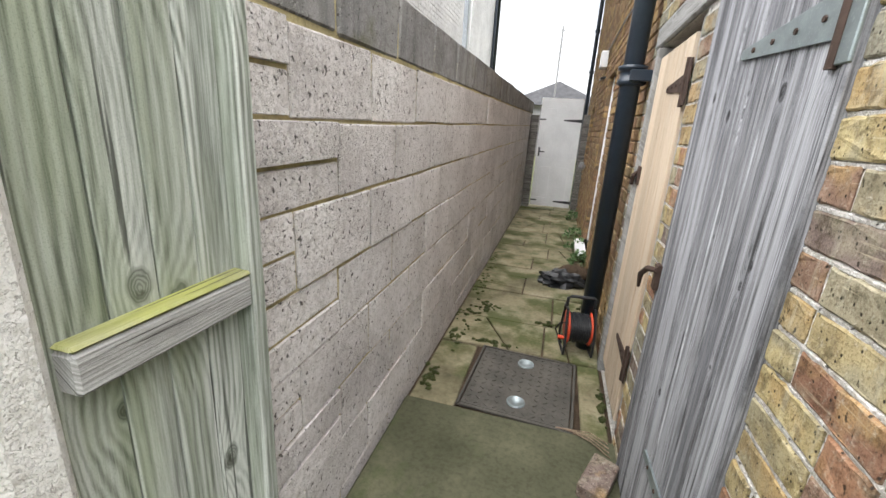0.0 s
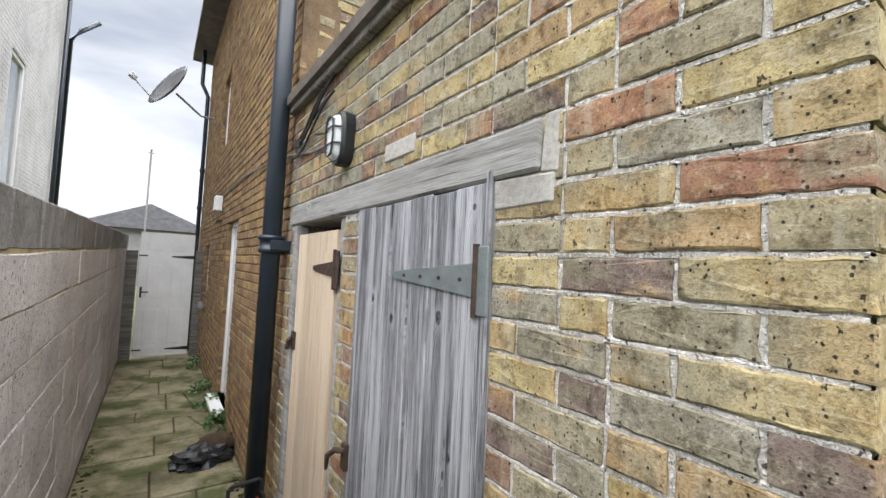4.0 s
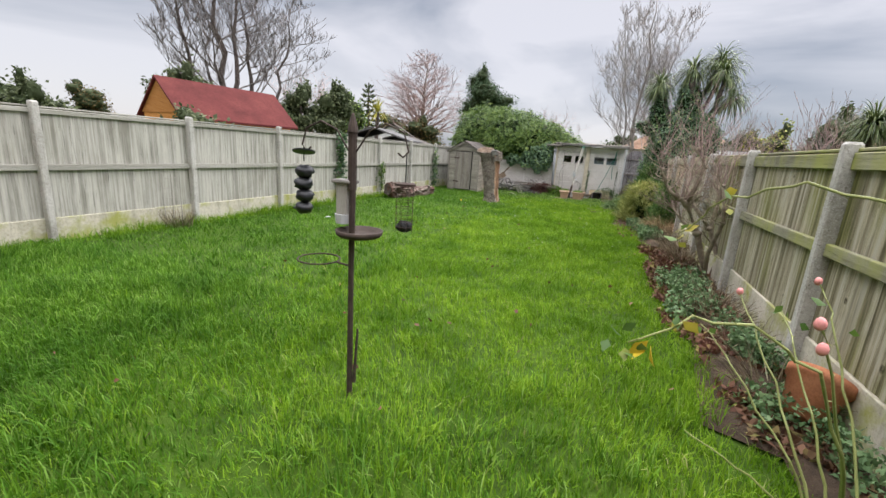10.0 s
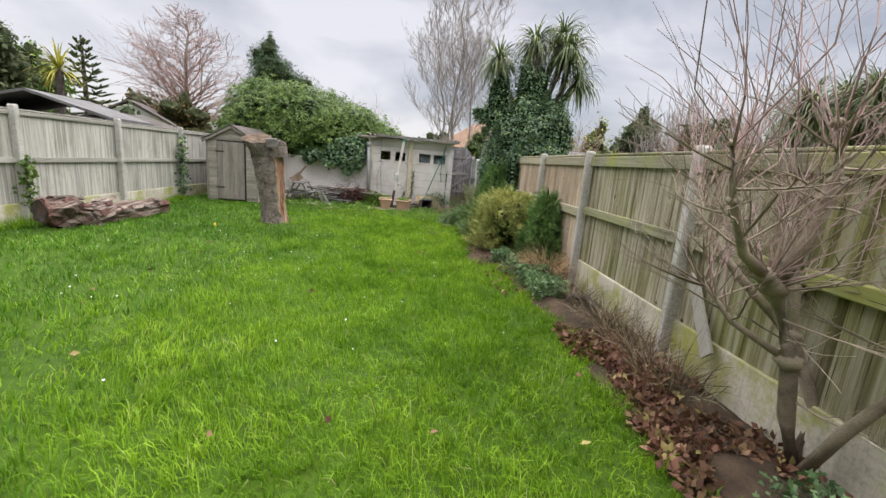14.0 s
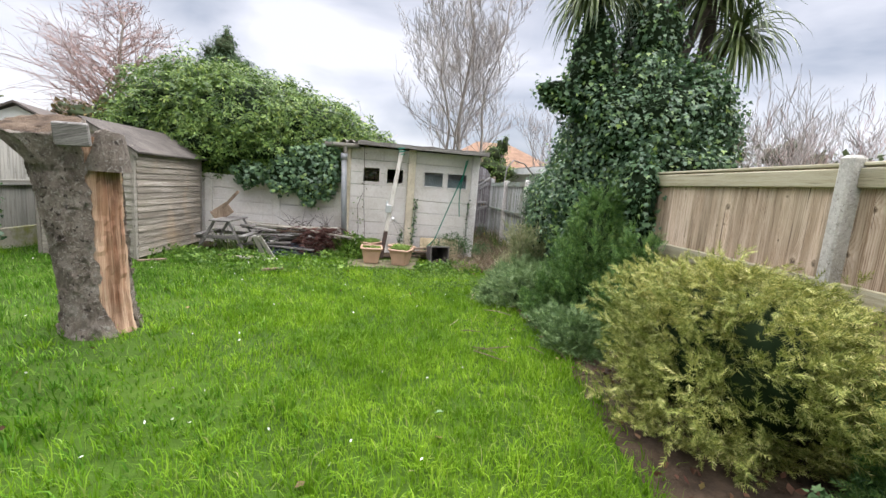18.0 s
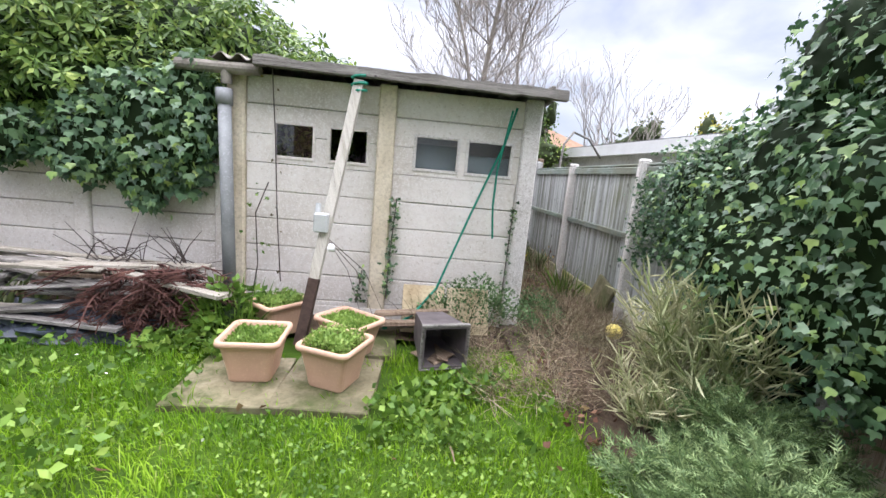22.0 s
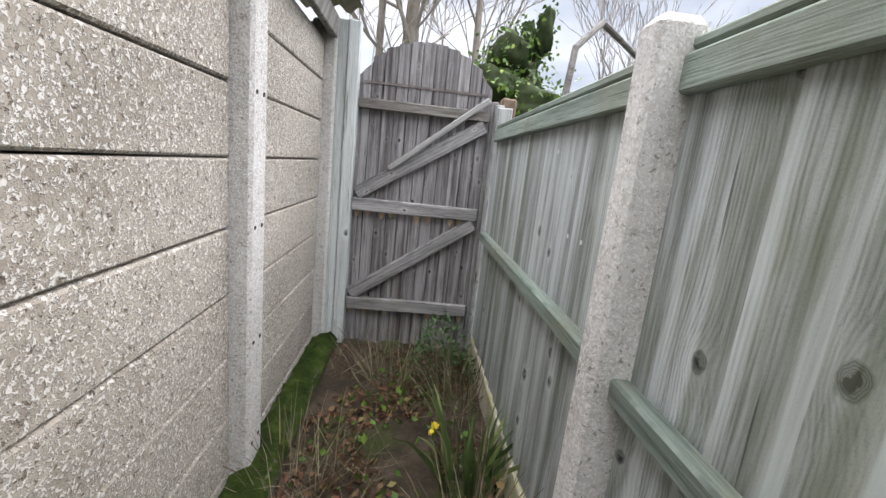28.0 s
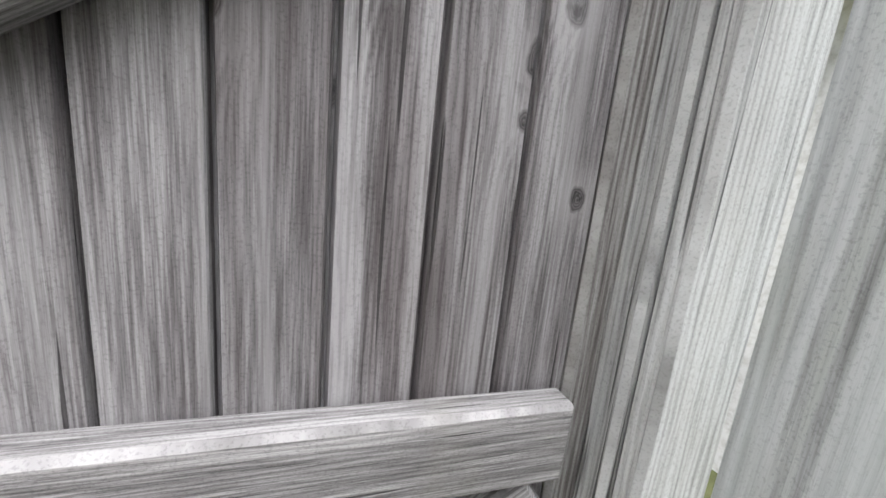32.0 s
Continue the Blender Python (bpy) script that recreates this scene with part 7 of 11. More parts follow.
for p in (C.lerp(L_, 0.66), C.lerp(L_, 0.6), C.lerp(R_, 0.5) + Vector((0, 0, 0.12)), C.lerp(T_, 0.8) + Vector((0, -0.25, 0))):
    part("peg", Geo().bev(p.x - 0.02, p.x + 0.02, p.y - 0.03, p.y + 0.03, p.z - 0.07, p.z + 0.01, 0.01), M_TEAL, ai, "teal plastic pegs")

# hanging basket, floodlight, roof aerial
hb = thing("hanging_basket", "dark wicker hanging basket, empty", "hanging basket", (5.3, -2.05, 1.5))
part("bowl", Geo().lathe([(0.05, 0.0), (0.13, 0.02), (0.18, 0.09), (0.2, 0.16), (0.185, 0.16), (0.165, 0.09), (0.1, 0.04), (0.0, 0.03)], 22), M_WICKER, hb, "", True)
for z in (0.03, 0.07, 0.11, 0.155):
    part("wicker_ring", Geo().tube([((0.145 + 0.06 * z / 0.155) * math.cos(a * math.pi / 9), (0.145 + 0.06 * z / 0.155) * math.sin(a * math.pi / 9), z + 0.004 * (a % 2)) for a in range(19)], 0.009, 5), M_WICKER, hb)
part("bracket", Geo().tube([(0, 0.43, 0.7), (0, 0.0, 0.74), (0, 0, 0.7)], 0.008, 6), M_BLACK, hb)
for k in range(3):
    a = k * 2.094
    part("chain", Geo().tube([(0.19 * math.cos(a), 0.19 * math.sin(a), 0.16), (0, 0, 0.7)], 0.003, 4), M_BLACK, hb)
fl = thing("floodlight", "small black floodlight at the wall corner", "floodlight", (EX + 0.05, EXY, 2.36))
part("head", Geo().bev(-0.07, 0.07, -0.13, -0.06, -0.05, 0.05, 0.01, pose(0, 0, 0, -25, 0, 0)), M_BLACK, fl)
part("bracket", Geo().tube([(0, 0, 0), (0, -0.09, 0.0)], 0.015, 8), M_BLACK, fl)
ae = thing("wire_rack", "bent wire rack lying on the flat roof", "wire rack", (4.75, -1.35, 2.83))
for k in range(3):
    part("wire", Geo().tube([(0.3 * math.cos(a * 0.35) * (1 - 0.2 * k), 0.35 * math.sin(a * 0.35) * (1 - 0.2 * k), 0.12 + 0.07 * k + 0.03 * math.sin(a)) for a in range(19)], 0.006, 5), M_BLACK, ae)
part("foot", Geo().tube([(0, 0, 0), (0.05, 0.2, 0.16), (0.2, 0.0, 0.2)], 0.008, 5).tube([(0, 0, 0), (-0.2, -0.2, 0.2)], 0.008, 5), M_BLACK, ae)

# distant red house with chimney, conservatory next door
ch = thing("red_house", "distant house with orange tiled roof and chimney", "house", (30, 5.6, 0))
part("wall", Geo().box(-1, 9, -4, 4, -0.1, 8.0), M_REDROOF, ch)
part("roof", Geo().add([(-1.5, -4.5, 8.6), (9, -4.5, 8.6), (9, 4.5, 8.6), (-1.5, 4.5, 8.6), (2, 0, 11.6), (7, 0, 11.6)], [(0, 1, 5, 4), (1, 2, 5), (2, 3, 4, 5), (3, 0, 4), (3, 2, 1, 0)]), M_TILE, ch)
part("chimney", Geo().bev(1.0, 1.8, -4.2, -3.4, 8.0, 11.0, 0.03), M_TERRA, ch)
for k in (0, 1):
    part("chimney_pot", Geo().lathe([(0.14, 0), (0.12, 0.7), (0.0, 0.7)], 12, (1.2 + 0.4 * k, -3.8, 11.0)), M_RED, ch)
cv = thing("conservatory", "white conservatory with glazed sides beyond the fence", "conservatory", (11.9, -2.6, 0))
part("base", Geo().box(-1.3, 1.6, -1.4, 3.5, -0.1, 1.5), M_WHITE, cv)
part("roof", Geo().add([(-1.5, -1.6, 2.35), (1.8, -1.6, 2.35), (1.8, 3.6, 2.35), (-1.5, 3.6, 2.35), (0.2, 0.2, 3.1), (0.2, 3.6, 3.1)], [(0, 1, 4), (1, 2, 5, 4), (2, 3, 5), (3, 0, 4, 5), (3, 2, 1, 0)]), M_WHITE, cv)
for k in range(6):
    part("glazing_bar", Geo().bev(-1.3, -1.22, -1.4 + k * 0.9, -1.3 + k * 0.9, 1.5, 2.35, 0.01), M_UPVC, cv)
for k in range(4):
    part("glazing_bar", Geo().bev(-1.3 + k * 0.9, -1.2 + k * 0.9, -1.4, -1.32, 1.5, 2.35, 0.01), M_UPVC, cv)
part("top_rail", Geo().box(-1.32, 1.6, -1.42, -1.3, 2.25, 2.36).box(-1.32, -1.2, -1.42, 3.5, 2.25, 2.36), M_UPVC, cv)
part("glazing", Geo().box(-1.27, -1.265, -1.35, 3.4, 1.5, 2.3).box(-1.25, 1.5, -1.37, -1.365, 1.5, 2.3), M_GLASS, cv)

# ---- garden things ----
fd = thing("bird_feeder", "dark rusty pole bird feeder with tray, ring and hooks", "bird feeder", (2.1, -3.4, 0))
part("pole", Geo().tube([(0.0, 0, -0.05), (0.0, 0, 0.75), (-0.005, 0, 1.56)], [0.018, 0.016, 0.02], 10), M_RUSTPOLE, fd)
part("sleeve", Geo().tube([(0, 0, 1.25), (0, 0, 1.56)], 0.024, 10), M_RUSTPOLE, fd)
part("finial", Geo().lathe([(0.03, 0), (0.02, 0.05), (0.008, 0.09), (0.0, 0.1)], 10, (0, 0, 1.55)), M_RUSTPOLE, fd)
part("tray", Geo().lathe([(0.0, 0.0), (0.11, 0.0), (0.125, 0.012), (0.13, 0.035), (0.122, 0.035), (0.108, 0.014), (0.0, 0.012)], 24, (-0.05, 0, 1.0)), M_RUSTPOLE, fd, "round dark tray", True)
part("ring", Geo().tube([(0.22 + 0.12 * math.cos(a * math.pi / 10), 0.12 * math.sin(a * math.pi / 10), 0.83) for a in range(21)], 0.005, 6).tube([(0, 0, 0.82), (0.1, 0, 0.83)], 0.006, 6), M_RUSTPOLE, fd)
for s in (-1, 1):
    part("hook", Geo().tube([(0, 0, 1.42), (s * 0.1, 0, 1.56), (s * 0.2, 0, 1.6), (s * 0.3, 0, 1.56), (s * 0.33, 0, 1.47), (s * 0.3, 0, 1.44), (s * 0.27, 0, 1.46)], 0.005, 7), M_RUSTPOLE, fd)
part("side_spike", Geo().tube([(-0.03, 0.0, 0.1), (-0.05, 0, 0.45)], [0.012, 0.006], 6), M_RUSTPOLE, fd)
sf = thing("seed_feeder", "small wooden seed feeder with a roof on the pole", "seed feeder", (2.16, -3.42, 1.06))
part("body", Geo().bev(-0.035, 0.035, -0.035, 0.035, 0.05, 0.22, 0.004), M_POLE, sf)
part("roof", Geo().bev(-0.06, 0.06, -0.05, 0.05, 0.22, 0.24, 0.005), M_BARGE, sf)
part("seed_tray", Geo().lathe([(0.0, 0), (0.05, 0.0), (0.055, 0.05), (0.0, 0.05)], 14, (0, 0, 0)), M_GREYPLASTIC, sf)
bs = thing("ball_feeder", "stack of black fat-ball holders under a round lid", "bird feeder", (2.42, -3.4, 1.08))
part("lid", Geo().lathe([(0.0, 0.0), (0.06, 0.004), (0.062, 0.012), (0.0, 0.02)], 18, m=pose(0, 0, 0.345, 12, 8, 0)), M_BLACK, bs)
for k in range(4):
    vs, fs = lump((0.052, 0.052, 0.036), k + 2, 14, 9, 0.25, 3.0)
    part("ball", Geo().add([p + Vector((0.004 * (-1) ** k, 0, 0.04 + 0.068 * k)) for p in vs], fs), M_BLACK, bs, "", True)
part("wire", Geo().tube([(0, 0, 0.3), (0, 0, 0.38)], 0.003, 5), M_BLACK, bs)
wf = thing("wire_feeder", "open wire cage feeder with a flat lid", "bird feeder", (1.78, -3.4, 1.06))
part("lid", Geo().lathe([(0.0, 0.0), (0.055, 0.0), (0.055, 0.012), (0.0, 0.018)], 18, (0, 0, 0.24)), M_IRON, wf)
for k in range(7):
    part("hoop", Geo().tube([(0.045 * math.cos(a * math.pi / 8), 0.045 * math.sin(a * math.pi / 8), 0.03 + 0.033 * k) for a in range(17)], 0.0013, 4, caps=False), M_IRON, wf)
for k in range(8):
    a = k * math.pi / 4
    part("wire", Geo().tube([(0.045 * math.cos(a), 0.045 * math.sin(a), 0.0), (0.045 * math.cos(a), 0.045 * math.sin(a), 0.25)], 0.0009, 4), M_IRON, wf)
vs, fs = lump((0.043, 0.043, 0.03), 7, 14, 8, 0.3, 4.0)
part("feed_mix", Geo().add([p + Vector((0, 0, 0.03)) for p in vs], fs), M_DARK, wf)
part("hanger", Geo().tube([(0, 0, 0.25), (0.0, 0, 0.4)], 0.003, 5), M_BLACK, wf)

# ---- tall dead stump ----
sp = thing("tree_stump", "tall leaning dead tree stump with split bark and a fork", "tree stump", (4.24, -14.35, 0))


def stump_ring(z, cx_, cy_, ra, rb, seed, n=26, amp=0.14):
    out = []
    for j in range(n):
        a = 2 * math.pi * j / n
        k = 1 + amp * noise.noise(Vector((math.cos(a) * 1.7, math.sin(a) * 1.7, z * 1.2 + seed))) + 0.06 * noise.noise(Vector((math.cos(a) * 6, math.sin(a) * 6, z * 1.5 + seed)))
        out.append((cx_ + ra * k * math.cos(a), cy_ + rb * k * math.sin(a), z))
    return out


def loft(rings):
    n = len(rings[0])
    g = Geo()
    for r in rings:
        g.v += r
    for i in range(len(rings) - 1):
        for j in range(n):
            j2 = (j + 1) % n
            g.f.append((i * n + j, i * n + j2, (i + 1) * n + j2, (i + 1) * n + j))
    g.f.append(tuple((len(rings) - 1) * n + j for j in range(n)))
    return g


def stump_shape(z):
    """Centre and half widths of the stump at a height: it leans and broadens into its fork."""
    u = max(0.0, z / 1.6)
    flare = 0.05 * math.exp(-max(z, 0) * 9)
    return 0.2 * u, -0.12 - 0.05 * u, 0.215 + flare + 0.15 * u ** 2, 0.2 + flare + 0.02 * u


def stump_point(a, z, k=1.0, rough=1.0):
    cx_, cy_, ra, rb = stump_shape(z)
    c, w = math.cos(a), math.sin(a)
    q = 1 + rough * (0.13 * noise.noise(Vector((c * 1.6, w * 1.6, z * 0.9 + 2))) + 0.1 * abs(noise.noise(Vector((c * 5, w * 5, z * 0.7 + 5)))) + 0.045 * noise.noise(Vector((c * 14, w * 14, z * 5))))
    return (cx_ + ra * k * q * c, cy_ + rb * k * q * w, z)


# bark wraps round the trunk but for a strip on one side, where the wood lies bare
n_a, n_z, Z_TOP = 54, 44, 1.56
bark = Geo()
for i in range(n_z + 1):
    z = -0.05 + (Z_TOP + 0.05) * i / n_z
    lo = radians(222) + 0.25 * noise.noise(Vector((3, 1, z * 3.0))) + 0.12 * noise.noise(Vector((3, 1, z * 11)))
    hi = radians(127 + 360) + 0.32 * noise.noise(Vector((9, 4, z * 2.6))) + 0.14 * noise.noise(Vector((9, 4, z * 12)))
    if z < 0.3:
        lo, hi = lo - (0.3 - z) * 1.6, hi + (0.3 - z) * 1.2
    ring = [stump_point(lo, z, 0.84), *[stump_point(lo + (hi - lo) * j / n_a, z) for j in range(n_a + 1)], stump_point(hi, z, 0.84)]
    if i == n_z:
        ring = [(x, y, zz + 0.05 * noise.noise(Vector((x * 8, y * 8, 1)))) for x, y, zz in ring]
    bark.v += ring
w_ = n_a + 3
bark.f = [(i * w_ + j, i * w_ + j + 1, (i + 1) * w_ + j + 1, (i + 1) * w_ + j) for i in range(n_z) for j in range(w_ - 1)]
part("trunk", bark, M_BARK, sp)
heart = loft([[stump_point(2 * math.pi * j / 60, -0.04 + 1.57 * i / 40, 0.86 + 0.16 * abs(noise.noise(Vector((j * 0.55, i * 0.09, 3)))) + 0.07 * noise.noise(Vector((j * 1.7, i * 0.22, 8))) + 0.05 * noise.noise(Vector((j * 0.6, i * 0.8, 5))), 0.9) for j in range(60)] for i in range(41)])
part("split_wood", heart, M_HEART, sp, "orange exposed heartwood")
# the broad sawn limb stub that looks up and out
fork = []
for i in range(10):
    u = i / 9
    ring = []
    for x, y, z in stump_ring(1.3 + 0.32 * u, 0.2 + 0.13 * u, -0.1 + 0.06 * u, 0.2 + 0.06 * u, 0.19 + 0.04 * u, 5.0, 34, 0.2):
        ring.append((x, y, z - 0.42 * u * (y + 0.1) + 0.03 * noise.noise(Vector((x * 9, y * 9, 0))) * u))
    fork.append(ring)
part("fork", loft(fork), M_BARK, sp, "broad flaring sawn limb")
top = fork[-1]
cxs = tuple(sum(p[k] for p in top) / len(top) for k in range(3))
face = Geo()
for q, dz in ((0.95, 0.004), (0.7, 0.014), (0.4, 0.006)):
    face.v += [(cxs[0] + (x - cxs[0]) * q, cxs[1] + (y - cxs[1]) * q, cxs[2] + (z - cxs[2]) * q + dz + 0.012 * noise.noise(Vector((x * 14, y * 14, q)))) for x, y, z in top]
n_t = len(top)
face.f = [(r * n_t + i, r * n_t + (i + 1) % n_t, (r + 1) * n_t + (i + 1) % n_t, (r + 1) * n_t + i) for r in (0, 1) for i in range(n_t)] + [tuple(2 * n_t + i for i in range(n_t))]
part("sawn_face", face, M_ROTWOOD, sp, "brown rotted sawn face")
part("shoulder", loft([[(x, y, z + 0.05 * noise.noise(Vector((x * 11, y * 11, 0))) * i / 7) for x, y, z in stump_ring(1.28 + 0.05 * i, -0.1 - 0.004 * i, -0.1, 0.15 - 0.012 * i, 0.13 - 0.008 * i, 7.0, 22, 0.35)] for i in range(7)]), M_BARK, sp, "broken splintered shoulder")
part("wood_block", Geo().bev(-0.1, 0.1, -0.03, 0.03, -0.08, 0.08, 0.008, pose(-0.01, 0.12, 1.53, -8, 4, 22), jit=0.006), M_TIMBER, sp, "grey square block of wood")
g = Geo()
for k in range(420):
    a, z = radians(rnd.uniform(225, 480)), rnd.uniform(0.0, 1.45)
    x, y, _ = stump_point(a, z, 1.0)
    g.bev(-0.009, 0.009, -rnd.uniform(0.008, 0.022), rnd.uniform(0.008, 0.022), 0, rnd.uniform(0.02, 0.08), 0.005, pose(x, y, z, rnd.uniform(-12, 12), rnd.uniform(-12, 12), math.degrees(a)), 0.006)
part("loose_bark", g, M_BARK, sp, kind="stuff")

# ---- rotting logs by the pale fence ----
M_LOGWOOD = wood_mat("rotten_log_wood", (0.045, 0.03, 0.026), (0.16, 0.11, 0.09), (0.44, 0.37, 0.31), 1, tint=(0.12, 0.05, 0.04), tint_at=(0.46, 0.66), grain=0.5, knots=False, stain=(0.4, 0.34, 0.3))
for k, (x, y, L, rz, r, tip) in enumerate(((6.82, -12.72, 0.62, 70, 0.25, 16), (6.52, -13.85, 1.35, 79, 0.17, -3), (6.78, -13.2, 0.7, 62, 0.15, 10), (6.62, -13.1, 0.5, 100, 0.2, -20))):
    lg = thing("rotten_log", "crumbling grey-brown rotten log on the grass", "log", (x, y, 0.0), rz, "rotten logs")
    rings, n_j = [], 34
    for i in range(23):
        u = i / 22
        ring = []
        for j in range(n_j):
            a = 2 * math.pi * j / n_j
            q = r * (1 + 0.35 * noise.noise(Vector((u * 3 + k * 5, math.cos(a) * 1.5, math.sin(a) * 1.5))) + 0.42 * abs(noise.noise(Vector((u * 1.5 + k, math.cos(a) * 4.5, math.sin(a) * 4.5)))) - 0.1 + 0.1 * noise.noise(Vector((u * 14, math.cos(a) * 7, math.sin(a) * 7))))
            q *= 0.75 + 0.25 * math.sin(math.pi * min(1, max(0, u * 1.2 - 0.1)))
            e = 0.06 * noise.noise(Vector((math.cos(a) * 4, math.sin(a) * 4, k))) * (1 if i in (0, 22) else 0)
            ring.append((-L / 2 + L * u + e, q * math.cos(a), max(0.0, r * 0.8 + q * math.sin(a) + math.tan(radians(tip)) * (u - 0.5) * L * 0.6)))
        rings.append(ring)
    part("log_body", loft(rings), M_LOGWOOD, lg)
    part("hollow_end", Geo().lathe([(0.0, -0.02), (r * 0.5, 0.0), (r * 0.62, 0.01)], 18, m=pose(L / 2 + 0.004, 0, r * 0.8 + math.tan(radians(tip)) * 0.3 * L, 0, 90, 0)), M_BARK_D, lg, "dark hollow end")
    for i in range(9):
        u, a = rnd.uniform(0.1, 0.9), rnd.uniform(0.3, 2.8)
        w_s, l_s = rnd.uniform(0.02, 0.05), rnd.uniform(0.08, 0.2)
        part("loose_bark", Geo().bev(-l_s, l_s, -w_s, w_s, -0.012, 0.012, 0.006, pose(-L / 2 + L * u, r * 1.02 * math.cos(a), r * 0.8 + r * 1.02 * math.sin(a) + math.tan(radians(tip)) * (u - 0.5) * L * 0.6, math.degrees(a) - 90, rnd.uniform(-10, 10), rnd.uniform(-12, 12)), (0.02, 0.012, 0.006)), (M_LOGWOOD, M_BARK, M_DEADRED)[i % 3], lg)

# ---- shed ----
sh = thing("garden_shed", "small weathered overlap-clad shed with a felt roof", "shed", (0, 0, 0))
sx0, sx1, sy0, sy1, ev, rg = 5.57, 6.83, -19.0, -17.13, 1.53, 1.86
sxm = (sx0 + sx1) / 2
# solid near-black filling painted as the unlit inside at the door slit
part("core", Geo().box(sx0 + 0.02, sx1 - 0.02, sy0 + 0.02, sy1 - 0.025, 0.05, ev).prism([(sx0 + 0.02, ev), (sx1 - 0.02, ev), (sxm, rg - 0.02)], -(sy1 - 0.025), -(sy0 + 0.02), pose(0, 0, 0, 90, 0, 0)), M_DARK, sh)
n = 16
for k in range(n):
    z0, z1 = 0.03 + k * (ev - 0.05) / n, 0.03 + (k + 1) * (ev - 0.05) / n + 0.012
    part("side_board", Geo().prism([(-0.018 + rnd.uniform(-0.003, 0.003), z0), (0.012, z0), (0.012, z1), (0.0, z1)], -(sy1 - 0.03), -(sy0 + 0.03), pose(sx0, 0, 0, 90, 0, 0)), M_SHED, sh)
    for a, b in ((6.58, sx1 - 0.03), (sx0 + 0.03, 5.86)):
        part("front_board", Geo().add([(x, sy1 + yy, z) for x in (a, b) for yy, z in ((-0.012, z0), (0.018, z0), (0.0, z1), (-0.012, z1))], [(0, 1, 5, 4), (1, 2, 6, 5), (2, 3, 7, 6), (3, 0, 4, 7), (3, 2, 1, 0), (4, 5, 6, 7)]), M_SHED_X, sh)
for k in range(5):
    z0, z1 = ev + k * 0.066, ev + (k + 1) * 0.066 + 0.01
    half0 = (sx1 - sx0) / 2 * max(0.03, (rg - z0 - 0.01) / (rg - ev))
    part("gable_board", Geo().bev(sxm - half0, sxm + half0, sy1 - 0.012, sy1 + 0.014, z0, z1, 0.003), M_SHED_X, sh)
for x in (sx0 - 0.008, sx1 - 0.04):
    part("corner_post", Geo().bev(x, x + 0.05, sy1 - 0.03, sy1 + 0.024, 0.0, ev + 0.02, 0.005), M_SHED_D, sh)
part("corner_post", Geo().bev(sx0 - 0.02, sx0 + 0.03, sy0 - 0.01, sy0 + 0.04, 0.0, ev, 0.005), M_SHED_D, sh)
for k in range(5):
    a = 5.9 + k * 0.134
    part("door_board", Geo().bev(a + 0.001, a + 0.133, sy1 + 0.002, sy1 + 0.02, 0.06, 1.5, 0.003), M_SHED_D, sh)
for z in (0.35, 1.25):
    part("hinge", Geo().bev(6.4, 6.6, sy1 + 0.02, sy1 + 0.026, z - 0.02, z + 0.02, 0.002), M_IRON, sh)
for s, xa in ((-1, sx0 - 0.1), (1, sx1 + 0.1)):
    d = Vector((sxm - xa, 0, rg + 0.05 - (ev - 0.03))).normalized()
    nrm = Vector((-d.z, 0, d.x)) * (0.012 if s < 0 else -0.012)
    a, b = Vector((xa, 0, ev - 0.03)), Vector((sxm, 0, rg + 0.05))
    part("roof", Geo().prism([(a.x, a.z), (b.x, b.z), (b.x + 2 * nrm.x * 0, b.z + 0.02), (a.x, a.z + 0.022)], -(sy1 + 0.08), -(sy0 - 0.08), pose(0, 0, 0, 90, 0, 0)), M_FELT, sh, "dark felt roof slope")
    part("barge_board", Geo().prism([(a.x + 0.02 * -s, a.z - 0.06), (b.x, b.z - 0.07), (b.x, b.z - 0.005), (a.x + 0.02 * -s, a.z - 0.002)], -(sy1 + 0.07), -(sy1 + 0.05), pose(0, 0, 0, 90, 0, 0)), M_SHED_D, sh)

# ---- child's picnic bench ----
pb = thing("picnic_bench", "small grey weathered picnic bench with A-frame legs", "picnic bench", (4.8, -18.35, 0), 90)
for k in range(3):
    part("table_slat", Geo().bev(-0.5, 0.5, -0.2 + k * 0.135, -0.075 + k * 0.135, 0.56, 0.585, 0.004, jit=0.003), M_TIMBER, pb)
for y in (-0.5, 0.38):
    part("seat_slat", Geo().bev(-0.5, 0.5, y, y + 0.13, 0.31, 0.335, 0.004, jit=0.003), M_TIMBER, pb)
for x in (-0.38, 0.38):
    for s in (-1, 1):
        part("leg", Geo().tube([(x, s * 0.5, 0.0), (x, s * 0.14, 0.56)], 0.032, 4), M_TIMBER, pb)
    part("cross_bar", Geo().bev(x - 0.02, x + 0.02, -0.5, 0.5, 0.25, 0.31, 0.004), M_TIMBER, pb)
pb.matrix_basis = pb.matrix_basis @ Matrix.Diagonal((0.85, 0.78, 0.95, 1))
pl = thing("leaning_plank", "split brown plank leaning on the bench", "plank", (4.9, -18.4, 0.557))
part("plank", Geo().bev(-0.16, 0.16, -0.015, 0.015, 0.0, 0.22, 0.004, pose(0, -0.05, 0, 12, 38, 10), 0.006).bev(-0.2, 0.2, -0.012, 0.012, 0.0, 0.05, 0.004, pose(-0.12, 0, 0.3, 0, 50, 0), 0.004), M_CUTWOOD, pl)

